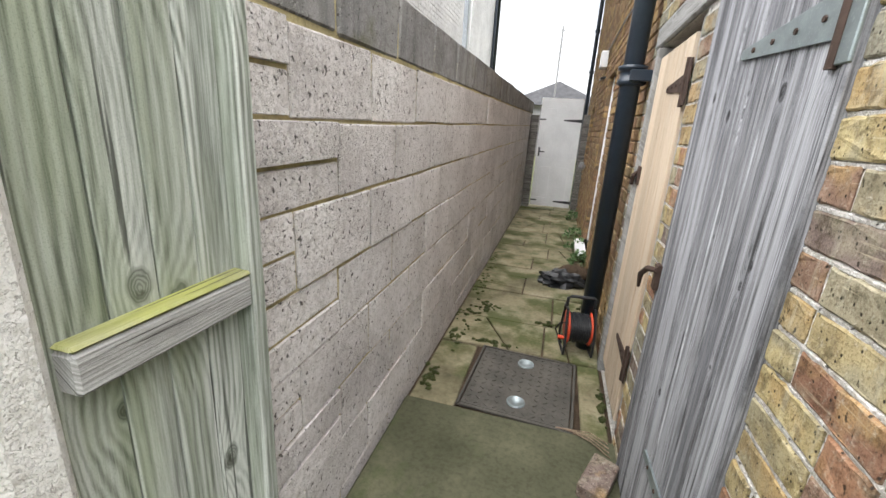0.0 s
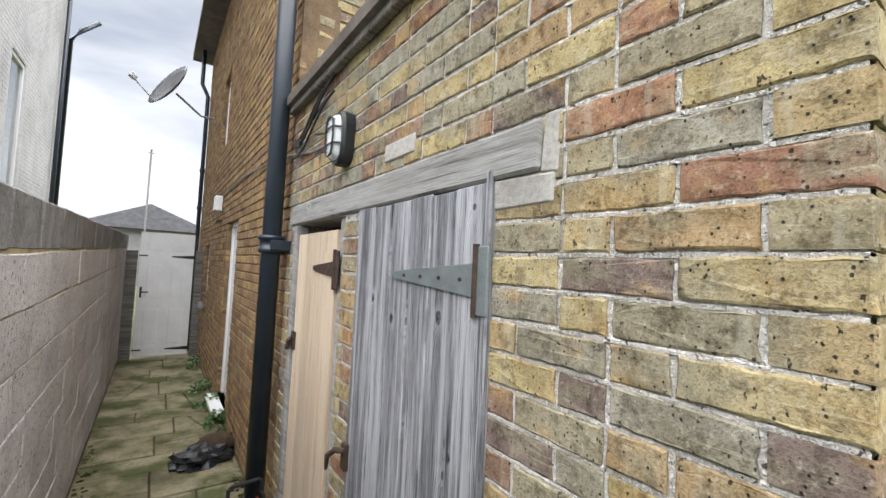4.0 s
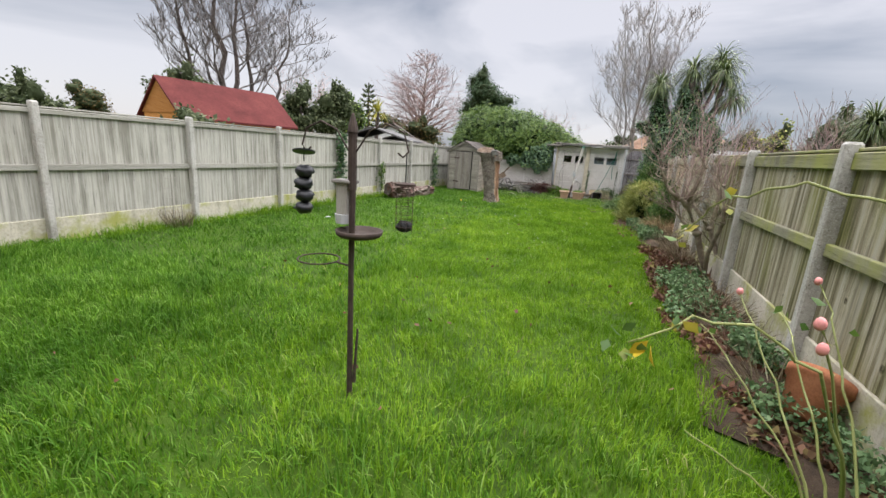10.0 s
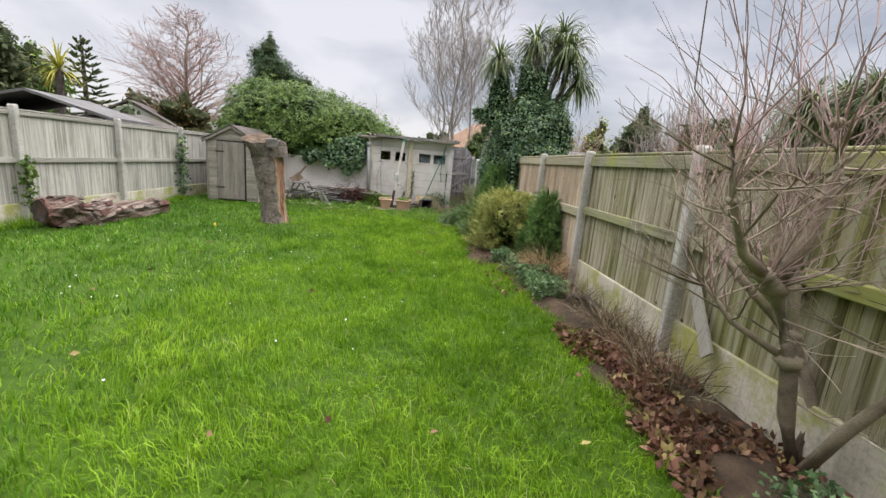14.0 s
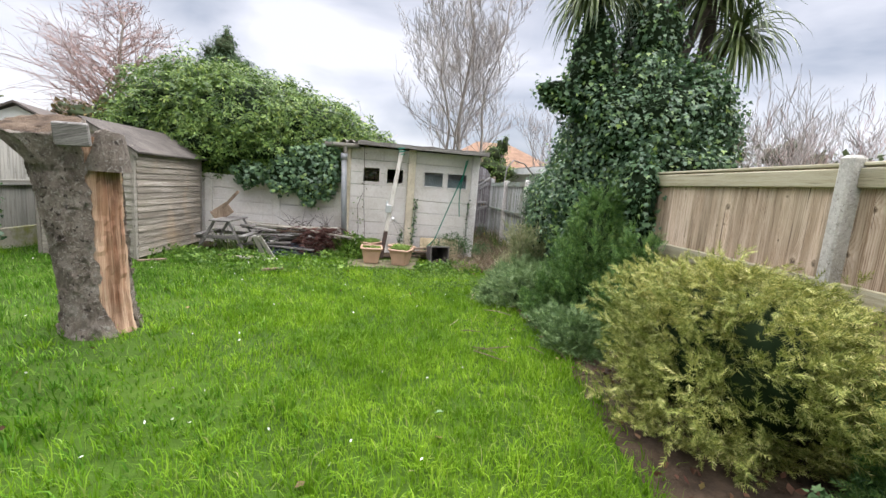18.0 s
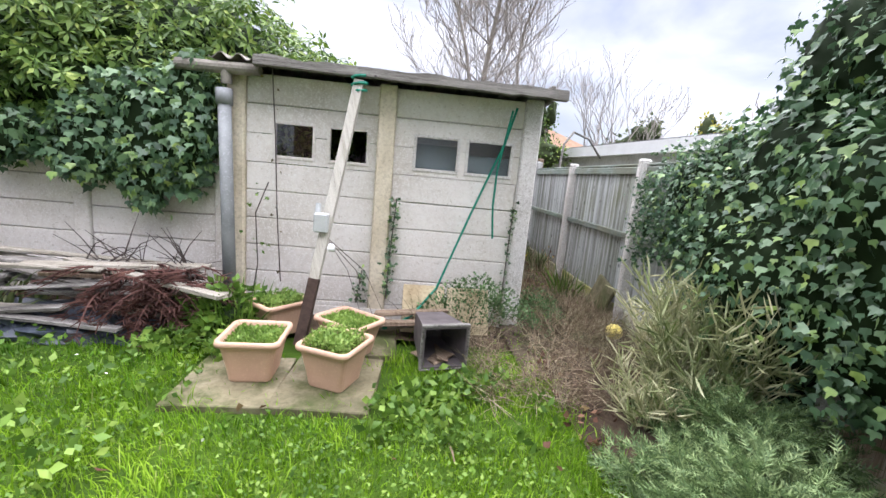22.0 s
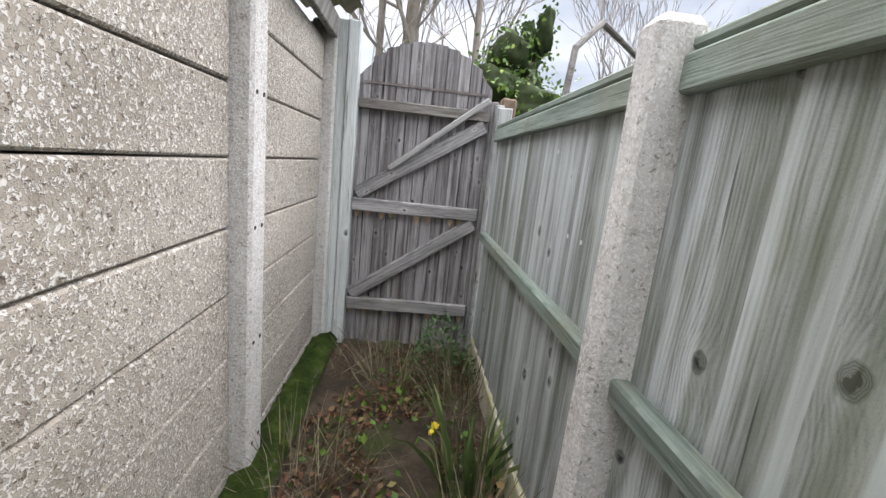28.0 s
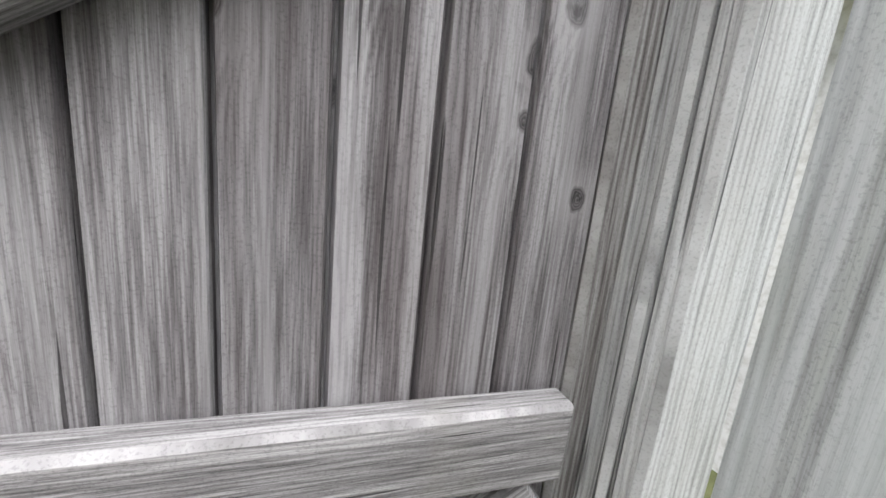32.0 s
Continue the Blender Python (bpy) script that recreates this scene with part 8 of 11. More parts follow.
# ---- heap of timber and dead fronds ----
for k in range(22):
    x, y, z, rz, L = 3.8 + rnd.uniform(-0.5, 0.4), -18.5 + rnd.uniform(-0.35, 0.3), 0.12 + 0.016 * k, rnd.uniform(-18, 14), rnd.uniform(0.7, 1.5)
    ob = tagged(new("old_plank", Geo().bev(-L / 2, L / 2, -rnd.uniform(0.03, 0.07), 0.03, 0, rnd.uniform(0.018, 0.035), 0.004, jit=0.004).mesh("old_plank", rnd.choice((M_TIMBER, M_CUTWOOD, M_BARGE, M_SHED_X)))), "weathered timber offcut on a heap", "plank", "heap of old timber")
    ob.matrix_basis = pose(x, y, z, rnd.uniform(-5, 5), rnd.uniform(-6, 6), rz)
for x, y, rx, rz in ((4.05, -17.85, -38, 20), (3.9, -17.8, -42, -8)):
    ob = tagged(new("old_plank", Geo().bev(-0.03, 0.03, -0.012, 0.012, 0, 0.42, 0.004, jit=0.003).mesh("old_plank", M_POLE)), "pale timber offcut propped upright", "plank", "heap of old timber")
    ob.matrix_basis = pose(x, y, 0.02, rx * 0.5, 25, rz)
for x, y, rz, L, mt in ((4.4, -17.6, 8, 0.5, M_CUTWOOD), (4.1, -17.55, -6, 0.7, M_POLE), (3.62, -16.85, 35, 0.3, M_CUTWOOD), (5.3, -17.0, 40, 0.35, M_CUTWOOD)):
    ob = tagged(new("timber_offcut", Geo().bev(-L / 2, L / 2, -0.03, 0.03, 0, 0.03, 0.004, jit=0.004).mesh("timber_offcut", mt)), "pale timber offcut lying in the grass", "plank", "timber offcuts")
    ob.matrix_basis = pose(x, y, 0.03, 0, 0, rz)
tp = thing("tarpaulin", "crumpled dark blue sheet under the timber heap", "tarpaulin", (3.85, -18.45, 0))
vs, fs = lump((0.62, 0.32, 0.17), 6, 40, 14, 0.4, 4.0, 0.05)
part("sheet", Geo().add(vs, fs), M_TARP, tp)
df = thing("dead_brash", "heap of dead dark red conifer fronds", "dead branches", (3.3, -18.55, 0))
for k in range(110):
    if k % 10 == 0:
        g = Geo()
    a, e = rnd.uniform(0, 6.28), rnd.uniform(0.0, 0.7)
    p0 = Vector((rnd.uniform(-0.35, 0.3), rnd.uniform(-0.1, 0.3), rnd.uniform(0.12, 0.5)))
    d = Vector((math.cos(a) * math.cos(e), math.sin(a) * math.cos(e) * 0.6, -0.3 * math.sin(e) + 0.05))
    pts = [p0 + d * 0.1 * i + Vector((0, 0, -0.012 * i * i)) for i in range(5)]
    g.tube(pts, [0.008, 0.007, 0.006, 0.004, 0.003], 4, caps=False)
    for i in range(1, 5):
        for s in (-1, 1):
            for q in range(3):
                o = pts[i] - d * 0.033 * q
                g.tube([o, o + (d.cross(Vector((0, 0, 1))) * s * 0.09 + d * 0.05 + Vector((0, 0, rnd.uniform(-0.04, 0.02))))], [0.005, 0.003], 3, caps=False)
    if k % 10 == 9:
        part("frond", g, M_DEADRED, df)
tr = thing("dry_brush", "tangle of bare brown twigs on the timber heap", "dead branches", (3.5, -18.7, 0.4))
g = Geo()
for k in range(70):
    p0 = Vector((rnd.uniform(-0.4, 0.4), rnd.uniform(-0.1, 0.1), rnd.uniform(-0.1, 0.08)))
    d = Vector((rnd.gauss(0, 1), rnd.gauss(0, 0.4), rnd.gauss(0.1, 0.4))).normalized()
    g.tube([p0, p0 + d * 0.15 + Vector((0, 0, 0.04)), p0 + d * 0.32 + Vector((0, 0, rnd.uniform(-0.05, 0.1)))], [0.006, 0.004, 0.002], 4, caps=False)
part("twig_tangle", g, M_BARK_D, tr, kind="stuff")

# ---- planters ----
def planter(x, y, z, rz, sx, sy, h, label, grow):
    t = thing("planter", label, "planter", (x, y, z), rz, "terracotta planters")

    def ring(kx, ky, zz, r=0.25):
        out = []
        for cx_, cy_, a0 in ((1, 1, 0), (-1, 1, 90), (-1, -1, 180), (1, -1, 270)):
            for q in range(4):
                a = radians(a0 + q * 30)
                rr = r * min(kx, ky)
                out.append((cx_ * (kx - rr) + rr * math.cos(a), cy_ * (ky - rr) + rr * math.sin(a), zz))
        return out
    a, b = sx / 2, sy / 2
    prof = [(a * 0.62, b * 0.62, 0.0), (a * 0.66, b * 0.66, 0.01), (a * 0.72, b * 0.72, h * 0.3), (a * 0.86, b * 0.86, h * 0.78), (a * 0.885, b * 0.885, h * 0.8), (a * 0.9, b * 0.9, h * 0.88)]
    bd = loft([ring(*p) for p in prof])
    bd.f.pop()
    part("body", bd, M_PLANTER, t)
    rim = [(a * 0.9, b * 0.9, h * 0.87), (a, b, h * 0.88), (a * 1.01, b * 1.01, h * 0.94), (a * 0.99, b * 0.99, h), (a * 0.9, b * 0.9, h), (a * 0.86, b * 0.86, h * 0.97), (a * 0.84, b * 0.84, h * 0.84)]
    rg_ = loft([ring(*p) for p in rim])
    rg_.f.pop()
    part("rim", rg_, M_PLANTER, t, "rounded rim", True)
    part("soil", loft([ring(a * 0.86, b * 0.86, h * 0.82), ring(a * 0.855, b * 0.855, h * 0.84)]), M_SOIL, t)
    n = 1700
    at = np.stack([rng.uniform(-a * 0.78, a * 0.78, n), rng.uniform(-b * 0.78, b * 0.78, n), np.full(n, h * 0.84) + rng.random(n) * grow], 1)
    part("seedling_growth", leaves("seedling_growth", at, np.tile([0, 0, 0.5], (n, 1)), rng.uniform(0.014, 0.032, n), M_SEEDLING, "diamond", 0.7), None, t, "bright green seedlings")
    n = 260
    at = np.stack([rng.uniform(-a * 0.8, a * 0.8, n), rng.uniform(-b * 0.8, b * 0.8, n), np.full(n, h * 0.84)], 1)
    part("grass", leaves("grass", at, np.tile([0, 0, 1.2], (n, 1)), rng.uniform(0.05, 0.09, n), M_GRASS, "straw", 0.35), None, t)
    return t


planter(2.33, -17.86, 0.03, 4, 0.36, 0.38, 0.27, "pale terracotta planter of green seedlings on a slab", 0.02)
planter(1.84, -17.81, 0.03, -21, 0.35, 0.36, 0.27, "pale terracotta planter overflowing with weeds", 0.09)
planter(1.83, -18.24, 0.03, -34, 0.42, 0.32, 0.26, "pale terracotta planter with low green weeds", 0.03)
planter(2.4, -18.52, 0.03, -40, 0.3, 0.38, 0.26, "pale terracotta planter behind the others", 0.08)
for x, y, w_, d_, rz in ((2.42, -17.78, 0.56, 0.6, 2), (1.86, -17.82, 0.56, 0.66, -2), (1.75, -18.45, 0.5, 0.5, 4)):
    ob = tagged(new("paving_slab", Geo().bev(-w_ / 2, w_ / 2, -d_ / 2, d_ / 2, -0.02, 0.03, 0.006, jit=0.003).mesh("paving_slab", M_SLAB)), "mossy concrete paving slab in the grass", "paving slab", "loose slabs")
    ob.matrix_basis = pose(x, y, 0.0, 0, 0, rz)
for x, y, rx, w_, h_ in ((0.92, -18.83, -28, 0.36, 0.42), (1.3, -18.85, -30, 0.36, 0.42)):
    ob = tagged(new("paving_slab", Geo().bev(-w_ / 2, w_ / 2, -0.02, 0.02, 0, h_, 0.006, jit=0.003).mesh("paving_slab", M_BUFFSLAB)), "buff slab leaning against the garage", "paving slab", "loose slabs")
    ob.matrix_basis = pose(x, y + 0.12, 0.0, rx * -1, 0, 2)
ob = tagged(new("paving_slab", Geo().bev(-0.02, 0.02, -0.2, 0.2, 0, 0.42, 0.006, jit=0.004).mesh("paving_slab", M_SLAB)), "broken buff slab leaning against the fence", "paving slab", "loose slabs")
ob.matrix_basis = pose(-0.5, -19.55, 0.0, -12, -14, 0)

# ---- props against the garage ----
po = thing("leaning_pole", "square pale timber pole with rusty foot leaning on the garage", "pole", (0, 0, 0))
pa, pb_ = Vector((2.19, -18.3, 0.03)), Vector((1.94, GY + 0.22, 1.98))
pm = pa.lerp(pb_, 0.24)
part("pole", Geo().tube([pm, pb_], 0.05, 4), M_POLE, po)
part("rusty_foot", Geo().tube([pa, pm], 0.052, 4), M_IRON, po, "rust-stained foot")
part("bracket", Geo().bev(-0.05, 0.05, -0.04, 0.04, -0.07, 0.07, 0.01, Matrix.Translation(pa.lerp(pb_, 0.45) + Vector((0.03, 0.06, 0)))).tube([pa.lerp(pb_, 0.42) + Vector((0.06, 0.05, 0)), pa.lerp(pb_, 0.52) + Vector((0.08, 0.06, 0))], 0.02, 8), M_GREYPLASTIC, po, "grey plastic fitting")
part("insulator", Geo().lathe([(0.0, -0.03), (0.025, -0.025), (0.032, 0.0), (0.02, 0.03), (0.0, 0.035)], 12, tuple(pa.lerp(pb_, 0.36) + Vector((-0.08, 0.06, 0)))), M_WHITE, po, "white knob", True)
part("rope_lashing", Geo().tube([pb_ + Vector((0.055 * math.cos(a * 0.8), 0.055 * math.sin(a * 0.8), -0.09 + 0.007 * a)) for a in range(20)], 0.012, 6), M_ROPE, po, "green rope lashing")
for k in range(3):
    part("wire", Geo().tube([pa.lerp(pb_, 0.4), pa.lerp(pb_, 0.4) + Vector((-0.15 - 0.07 * k, -0.2, -0.3)), pa.lerp(pb_, 0.3) + Vector((-0.3 - 0.1 * k, -0.3, -0.5))], 0.003, 4), M_IRON, po)
pp = thing("grey_pipe", "grey plastic pipe standing against the garage corner", "pipe", (0, 0, 0))
part("pipe", Geo().tube([(2.92, -18.86, 0.02), (3.0, -18.93, 1.83)], 0.05, 14), M_OLDPIPE, pp, "", True)
part("socket", Geo().tube([(2.996, -18.926, 1.72), (3.001, -18.93, 1.84)], 0.062, 14), M_OLDPIPE, pp, "", True)
rp = thing("green_rope", "thin green rope hanging from the garage fascia", "rope", (0, 0, 0))
part("taut_line", Geo().tube([(0.66, GY + 0.09, 1.93), (0.72, GY + 0.035, 1.64), (0.8, GY + 0.03, 1.43), (0.96, GY + 0.04, 1.0), (1.2, GY + 0.15, 0.36), (1.4, -18.7, 0.16), (1.6, -18.55, 0.1), (1.75, -18.6, 0.1)], 0.010, 7), M_ROPE, rp)
part("loose_end", Geo().tube([(0.7, GY + 0.12, 1.9), (0.765, GY + 0.05, 1.4), (0.768, GY + 0.045, 1.1), (0.74, GY + 0.045, 0.82)], 0.009, 7), M_ROPE, rp)
bn = thing("square_bin", "dark grey square plastic pot lying on its side", "pot", (1.19, -18.2, 0.02), 14)
g = Geo()
o = [(-0.13, -0.22), (0.13, -0.22), (0.13, 0.0), (-0.13, 0.0)]
outer = [[(x * k + 0.0, yy, 0.16 + z * k) for x, z in ((-0.16, -0.15), (0.16, -0.15), (0.16, 0.15), (-0.16, 0.15))] for yy, k in ((-0.3, 0.68), (0.14, 1.0))]
inner = [[(x * k, yy, 0.16 + z * k) for x, z in ((-0.145, -0.135), (0.145, -0.135), (0.145, 0.135), (-0.145, 0.135))] for yy, k in ((0.142, 1.0), (-0.27, 0.68))]
part("shell", loft(outer + inner), M_SLATE, bn)
part("rim", Geo().bev(-0.17, 0.17, 0.11, 0.145, 0.305, 0.325, 0.004).bev(-0.17, 0.17, 0.11, 0.145, -0.0, 0.012, 0.004).bev(-0.172, -0.155, 0.112, 0.143, 0.0, 0.32, 0.004).bev(0.155, 0.172, 0.112, 0.143, 0.0, 0.32, 0.004), M_TIMBER, bn, "worn grey rim")
part("scrap", Geo().bev(-0.1, 0.1, -0.2, 0.1, 0.03, 0.045, 0.004, pose(0, 0, 0, 8, 5, 20), 0.01).bev(-0.05, 0.03, -0.15, 0.12, 0.05, 0.065, 0.004, pose(0, 0, 0, 5, -12, -15), 0.01), M_CUTWOOD, bn, "broken brown wood inside")
vs, fs = lump((0.075, 0.075, 0.07), 3, 20, 12, 0.02)
tagged(new("yellow_ball", Geo().add([p + Vector((-0.42, -18.85, 0.09)) for p in vs], fs).mesh("yellow_ball", M_YELLOW, True)), "scuffed pale yellow ball on the soil", "ball")
for k, (x, y, rz) in enumerate(((1.45, -18.62, 8), (1.5, -18.55, -4), (1.4, -18.7, 2))):
    ob = tagged(new("broken_board", Geo().bev(-0.3, 0.3, -0.05, 0.05, 0, 0.03, 0.005, jit=0.008).mesh("broken_board", M_CUTWOOD if k else M_BARGE)), "broken brown board lying by the garage", "plank", "broken boards")
    ob.matrix_basis = pose(x, y, 0.1 + 0.04 * k, 4, 6, rz)

# ---- pot and rose by the bed ----
pt = thing("clay_pot", "tipped terracotta pot at the lawn edge", "plant pot", (-0.42, -4.3, 0.0))
part("body", Geo().lathe([(0.0, 0.0), (0.1, 0.0), (0.15, 0.24), (0.165, 0.245), (0.17, 0.3), (0.155, 0.3), (0.14, 0.24), (0.0, 0.22)], 26, m=pose(0, 0, 0.08, 32, -28, 0)), M_TERRA, pt, "", True)
ro = thing("rose_bush", "long thorny rose canes with yellow leaves and hips", "rose", (-0.22, -3.3, 0))
CANES = [[(0, 0, 0.05), (0.2, 0.25, 0.55), (0.42, 0.42, 0.95), (0.62, 0.5, 1.08), (0.8, 0.53, 1.06), (0.92, 0.53, 0.97)],
         [(-0.1, 0, 0.05), (-0.05, 0.25, 0.7), (0.1, 0.4, 1.2), (0.3, 0.45, 1.42), (0.55, 0.43, 1.46), (0.7, 0.3, 1.4), (0.78, 0.1, 1.25)],
         [(0.02, 0, 0.05), (0.2, 0.2, 0.6), (0.38, 0.35, 1.0), (0.43, 0.38, 1.08)],
         [(-0.05, 0.0, 0.05), (0.05, 0.35, 0.6), (0.2, 0.6, 0.9), (0.3, 0.65, 0.95)],
         [(0.0, -0.1, 0.05), (0.05, -0.25, 0.4), (0.12, -0.5, 0.7), (0.12, -0.72, 0.8)],
         [(0.05, -0.05, 0.05), (0.15, -0.25, 0.4), (0.26, -0.5, 0.7), (0.32, -0.71, 0.87)],
         [(0.05, -0.02, 0.05), (0.2, -0.1, 0.35), (0.4, -0.3, 0.62), (0.52, -0.45, 0.74)],
         [(-0.1, -0.05, 0.05), (-0.05, -0.3, 0.5), (0.0, -0.5, 0.85), (0.05, -0.62, 1.0)],
         [(0.05, 0.0, 0.05), (0.2, -0.1, 0.15), (0.4, -0.15, 0.25), (0.55, -0.2, 0.3)]]
for pts in CANES:
    pts = [Vector(p) for p in pts]
    fine = []
    for i in range(len(pts) - 1):
        for k in range(4):
            fine.append(pts[i].lerp(pts[i + 1], k / 4) + Vector((rnd.gauss(0, 0.006), rnd.gauss(0, 0.006), rnd.gauss(0, 0.006))))
    fine.append(pts[-1])
    part("cane", Geo().tube(fine, [0.0065 - 0.0042 * i / len(fine) for i in range(len(fine))], 6), M_CANE, ro)
    g = Geo()
    for p in fine[3::2]:
        d = Vector((rnd.gauss(0, 1), rnd.gauss(0, 1), rnd.gauss(0, 1))).normalized()
        g.tube([p, p + d * 0.014], [0.003, 0.0006], 3, caps=False)
    part("thorns", g, M_CANE, ro, kind="stuff")
at = np.array([CANES[0][5], CANES[0][5], CANES[0][4], CANES[1][6], CANES[1][6], CANES[1][5], CANES[1][2], CANES[2][3], CANES[3][3], CANES[3][2], CANES[4][3], CANES[6][3]] * 3) + rng.normal(0, 0.03, (36, 3))
part("leafage", leaves("leaf_cluster", at, rng.normal(0, 1, (36, 3)), rng.uniform(0.035, 0.06, 36), M_ROSELEAF, "diamond", 0.4), None, ro, kind="stuff")
for p in ((0.86, 0.52, 0.98), (0.05, 0.35, 1.1)):
    at = np.array([p] * 3) + rng.normal(0, 0.008, (3, 3))
    part("yellow_leaf", leaves("yellow_leaf", at, np.tile([0.4, 0.2, -0.7], (3, 1)), np.full(3, 0.075), M_YLEAF, "diamond", 0.3), None, ro, "bright yellow leaf")
for p in (CANES[2][3], CANES[3][3], (0.4, 0.36, 1.0), CANES[5][3], CANES[7][3]):
    vs, fs = lump((0.016, 0.016, 0.02), 2, 10, 8, 0.15, 3)
    part("rose_hip", Geo().add([q + Vector(p) for q in vs], fs), M_PETAL, ro, "faded pink bud", True)

# ---- plants ----
def foliage(name, label, category, at, lumps, n, size, material, shape="ivy", spread=0.55, core=M_IVY, up=0.0, depth=0.12, trunk=None, droop=0.0, group="", core_k=0.88, whorl=0):
    """A body of leaves over dark solid lumps that stand in for inner shade. lumps: (centre, radii, seed, roughness)."""
    t = thing(name, label, category, at, group=group)
    inner, pts, nrm = Geo(), [], []
    tot = sum(r[0] * r[1] + r[0] * r[2] + r[1] * r[2] for _, r, _, _ in lumps)
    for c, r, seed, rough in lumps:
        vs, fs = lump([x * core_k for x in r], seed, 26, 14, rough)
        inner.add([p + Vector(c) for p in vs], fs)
        vs, fs = lump(r, seed, 40, 22, rough)
        k = int(n * (r[0] * r[1] + r[0] * r[2] + r[1] * r[2]) / tot)
        p, m = on_surface(vs, fs, k)
        p = p + m * rng.normal(0, depth * 0.5, (k, 1)) - m * depth * 0.3
        pts.append(p + np.array(c))
        nrm.append(m)
    p, m = np.concatenate(pts), np.concatenate(nrm)
    mixed = rng.permutation(len(p))
    p, m = p[mixed], m[mixed]
    keep = p[:, 2] + at[2] > 0.0
    p, m = p[keep], m[keep]
    if whorl:
        # rosettes: leaves spread round shoot tips that look outwards and up
        axis = m * 0.9 + np.array([0, 0, 0.45]) + rng.normal(0, 0.3, m.shape)
        axis /= np.linalg.norm(axis, axis=1, keepdims=True)
        c = len(p) // whorl
        p, axis = p[:c] + axis[:c] * np.abs(rng.normal(0, depth * 0.5, (c, 1))), axis[:c]
        e1 = np.cross(axis, np.array([0.3, 0.9, 0.2]))
        e1 /= np.linalg.norm(e1, axis=1, keepdims=True)
        e2 = np.cross(axis, e1)
        w = (np.arange(whorl) * 2 * math.pi / whorl)[None, :, None] + rng.uniform(0, 6.283, (c, 1, 1))
        way = e1[:, None, :] * np.cos(w) + e2[:, None, :] * np.sin(w) + axis[:, None, :] * rng.uniform(-0.25, 0.7, (c, whorl, 1)) - np.array([0, 0, droop])
        at_ = (p[:, None, :] + way * 0.012).reshape(-1, 3)
        up_ = np.repeat(axis, whorl, axis=0)
        n_l = len(at_)
        part("crown", leaves("crown", at_, way.reshape(-1, 3), rng.uniform(size[0], size[1], n_l), material, shape, spread * 0.4, up_), None, t)
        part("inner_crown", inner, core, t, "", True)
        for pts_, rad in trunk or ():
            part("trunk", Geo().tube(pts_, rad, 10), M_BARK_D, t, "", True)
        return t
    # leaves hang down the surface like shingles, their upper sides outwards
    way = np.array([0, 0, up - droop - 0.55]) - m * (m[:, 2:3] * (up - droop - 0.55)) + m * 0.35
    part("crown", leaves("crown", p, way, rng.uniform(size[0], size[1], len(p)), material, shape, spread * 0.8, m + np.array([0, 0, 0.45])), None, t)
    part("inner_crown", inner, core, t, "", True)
    if trunk:
        for pts_, rad in trunk:
            part("trunk", Geo().tube(pts_, rad, 10), M_BARK_D, t, "", True)
    return t


# near-black core colour: the shade between leaves is painted in
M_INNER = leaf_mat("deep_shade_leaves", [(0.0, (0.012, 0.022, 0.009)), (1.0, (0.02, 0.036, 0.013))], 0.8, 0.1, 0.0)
# core colour of distant trees, with the crown's inner shade painted in
M_FARCORE = leaf_mat("shaded_evergreen_core", [(0.0, (0.045, 0.058, 0.028)), (1.0, (0.065, 0.08, 0.04))], 0.8, 0.1, 0.0)
M_DARKPINE = leaf_mat("dark_pine_needles", [(0.0, (0.03, 0.06, 0.03)), (0.6, (0.06, 0.11, 0.05)), (1.0, (0.12, 0.19, 0.08))], 0.6, 0.2, 0.1)

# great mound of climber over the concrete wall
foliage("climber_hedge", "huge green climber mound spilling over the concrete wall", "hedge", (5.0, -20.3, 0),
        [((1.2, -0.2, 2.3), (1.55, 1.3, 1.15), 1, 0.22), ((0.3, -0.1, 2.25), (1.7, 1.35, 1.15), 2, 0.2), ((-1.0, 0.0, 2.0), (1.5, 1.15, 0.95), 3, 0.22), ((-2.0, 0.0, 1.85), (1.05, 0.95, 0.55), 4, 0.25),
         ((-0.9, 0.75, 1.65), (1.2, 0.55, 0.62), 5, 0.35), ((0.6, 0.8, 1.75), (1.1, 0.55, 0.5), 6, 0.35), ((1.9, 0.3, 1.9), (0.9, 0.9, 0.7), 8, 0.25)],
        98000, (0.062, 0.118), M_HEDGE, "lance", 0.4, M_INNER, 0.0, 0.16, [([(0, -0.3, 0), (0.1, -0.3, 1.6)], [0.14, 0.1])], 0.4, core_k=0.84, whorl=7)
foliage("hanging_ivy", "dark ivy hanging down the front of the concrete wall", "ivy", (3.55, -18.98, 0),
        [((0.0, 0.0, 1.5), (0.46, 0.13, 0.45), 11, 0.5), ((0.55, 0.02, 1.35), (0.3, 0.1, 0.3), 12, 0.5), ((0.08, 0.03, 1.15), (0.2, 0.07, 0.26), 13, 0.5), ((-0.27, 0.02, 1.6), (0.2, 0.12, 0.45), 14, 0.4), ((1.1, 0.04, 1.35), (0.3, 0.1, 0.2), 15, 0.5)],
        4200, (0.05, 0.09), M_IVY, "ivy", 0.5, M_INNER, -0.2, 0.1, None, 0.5)

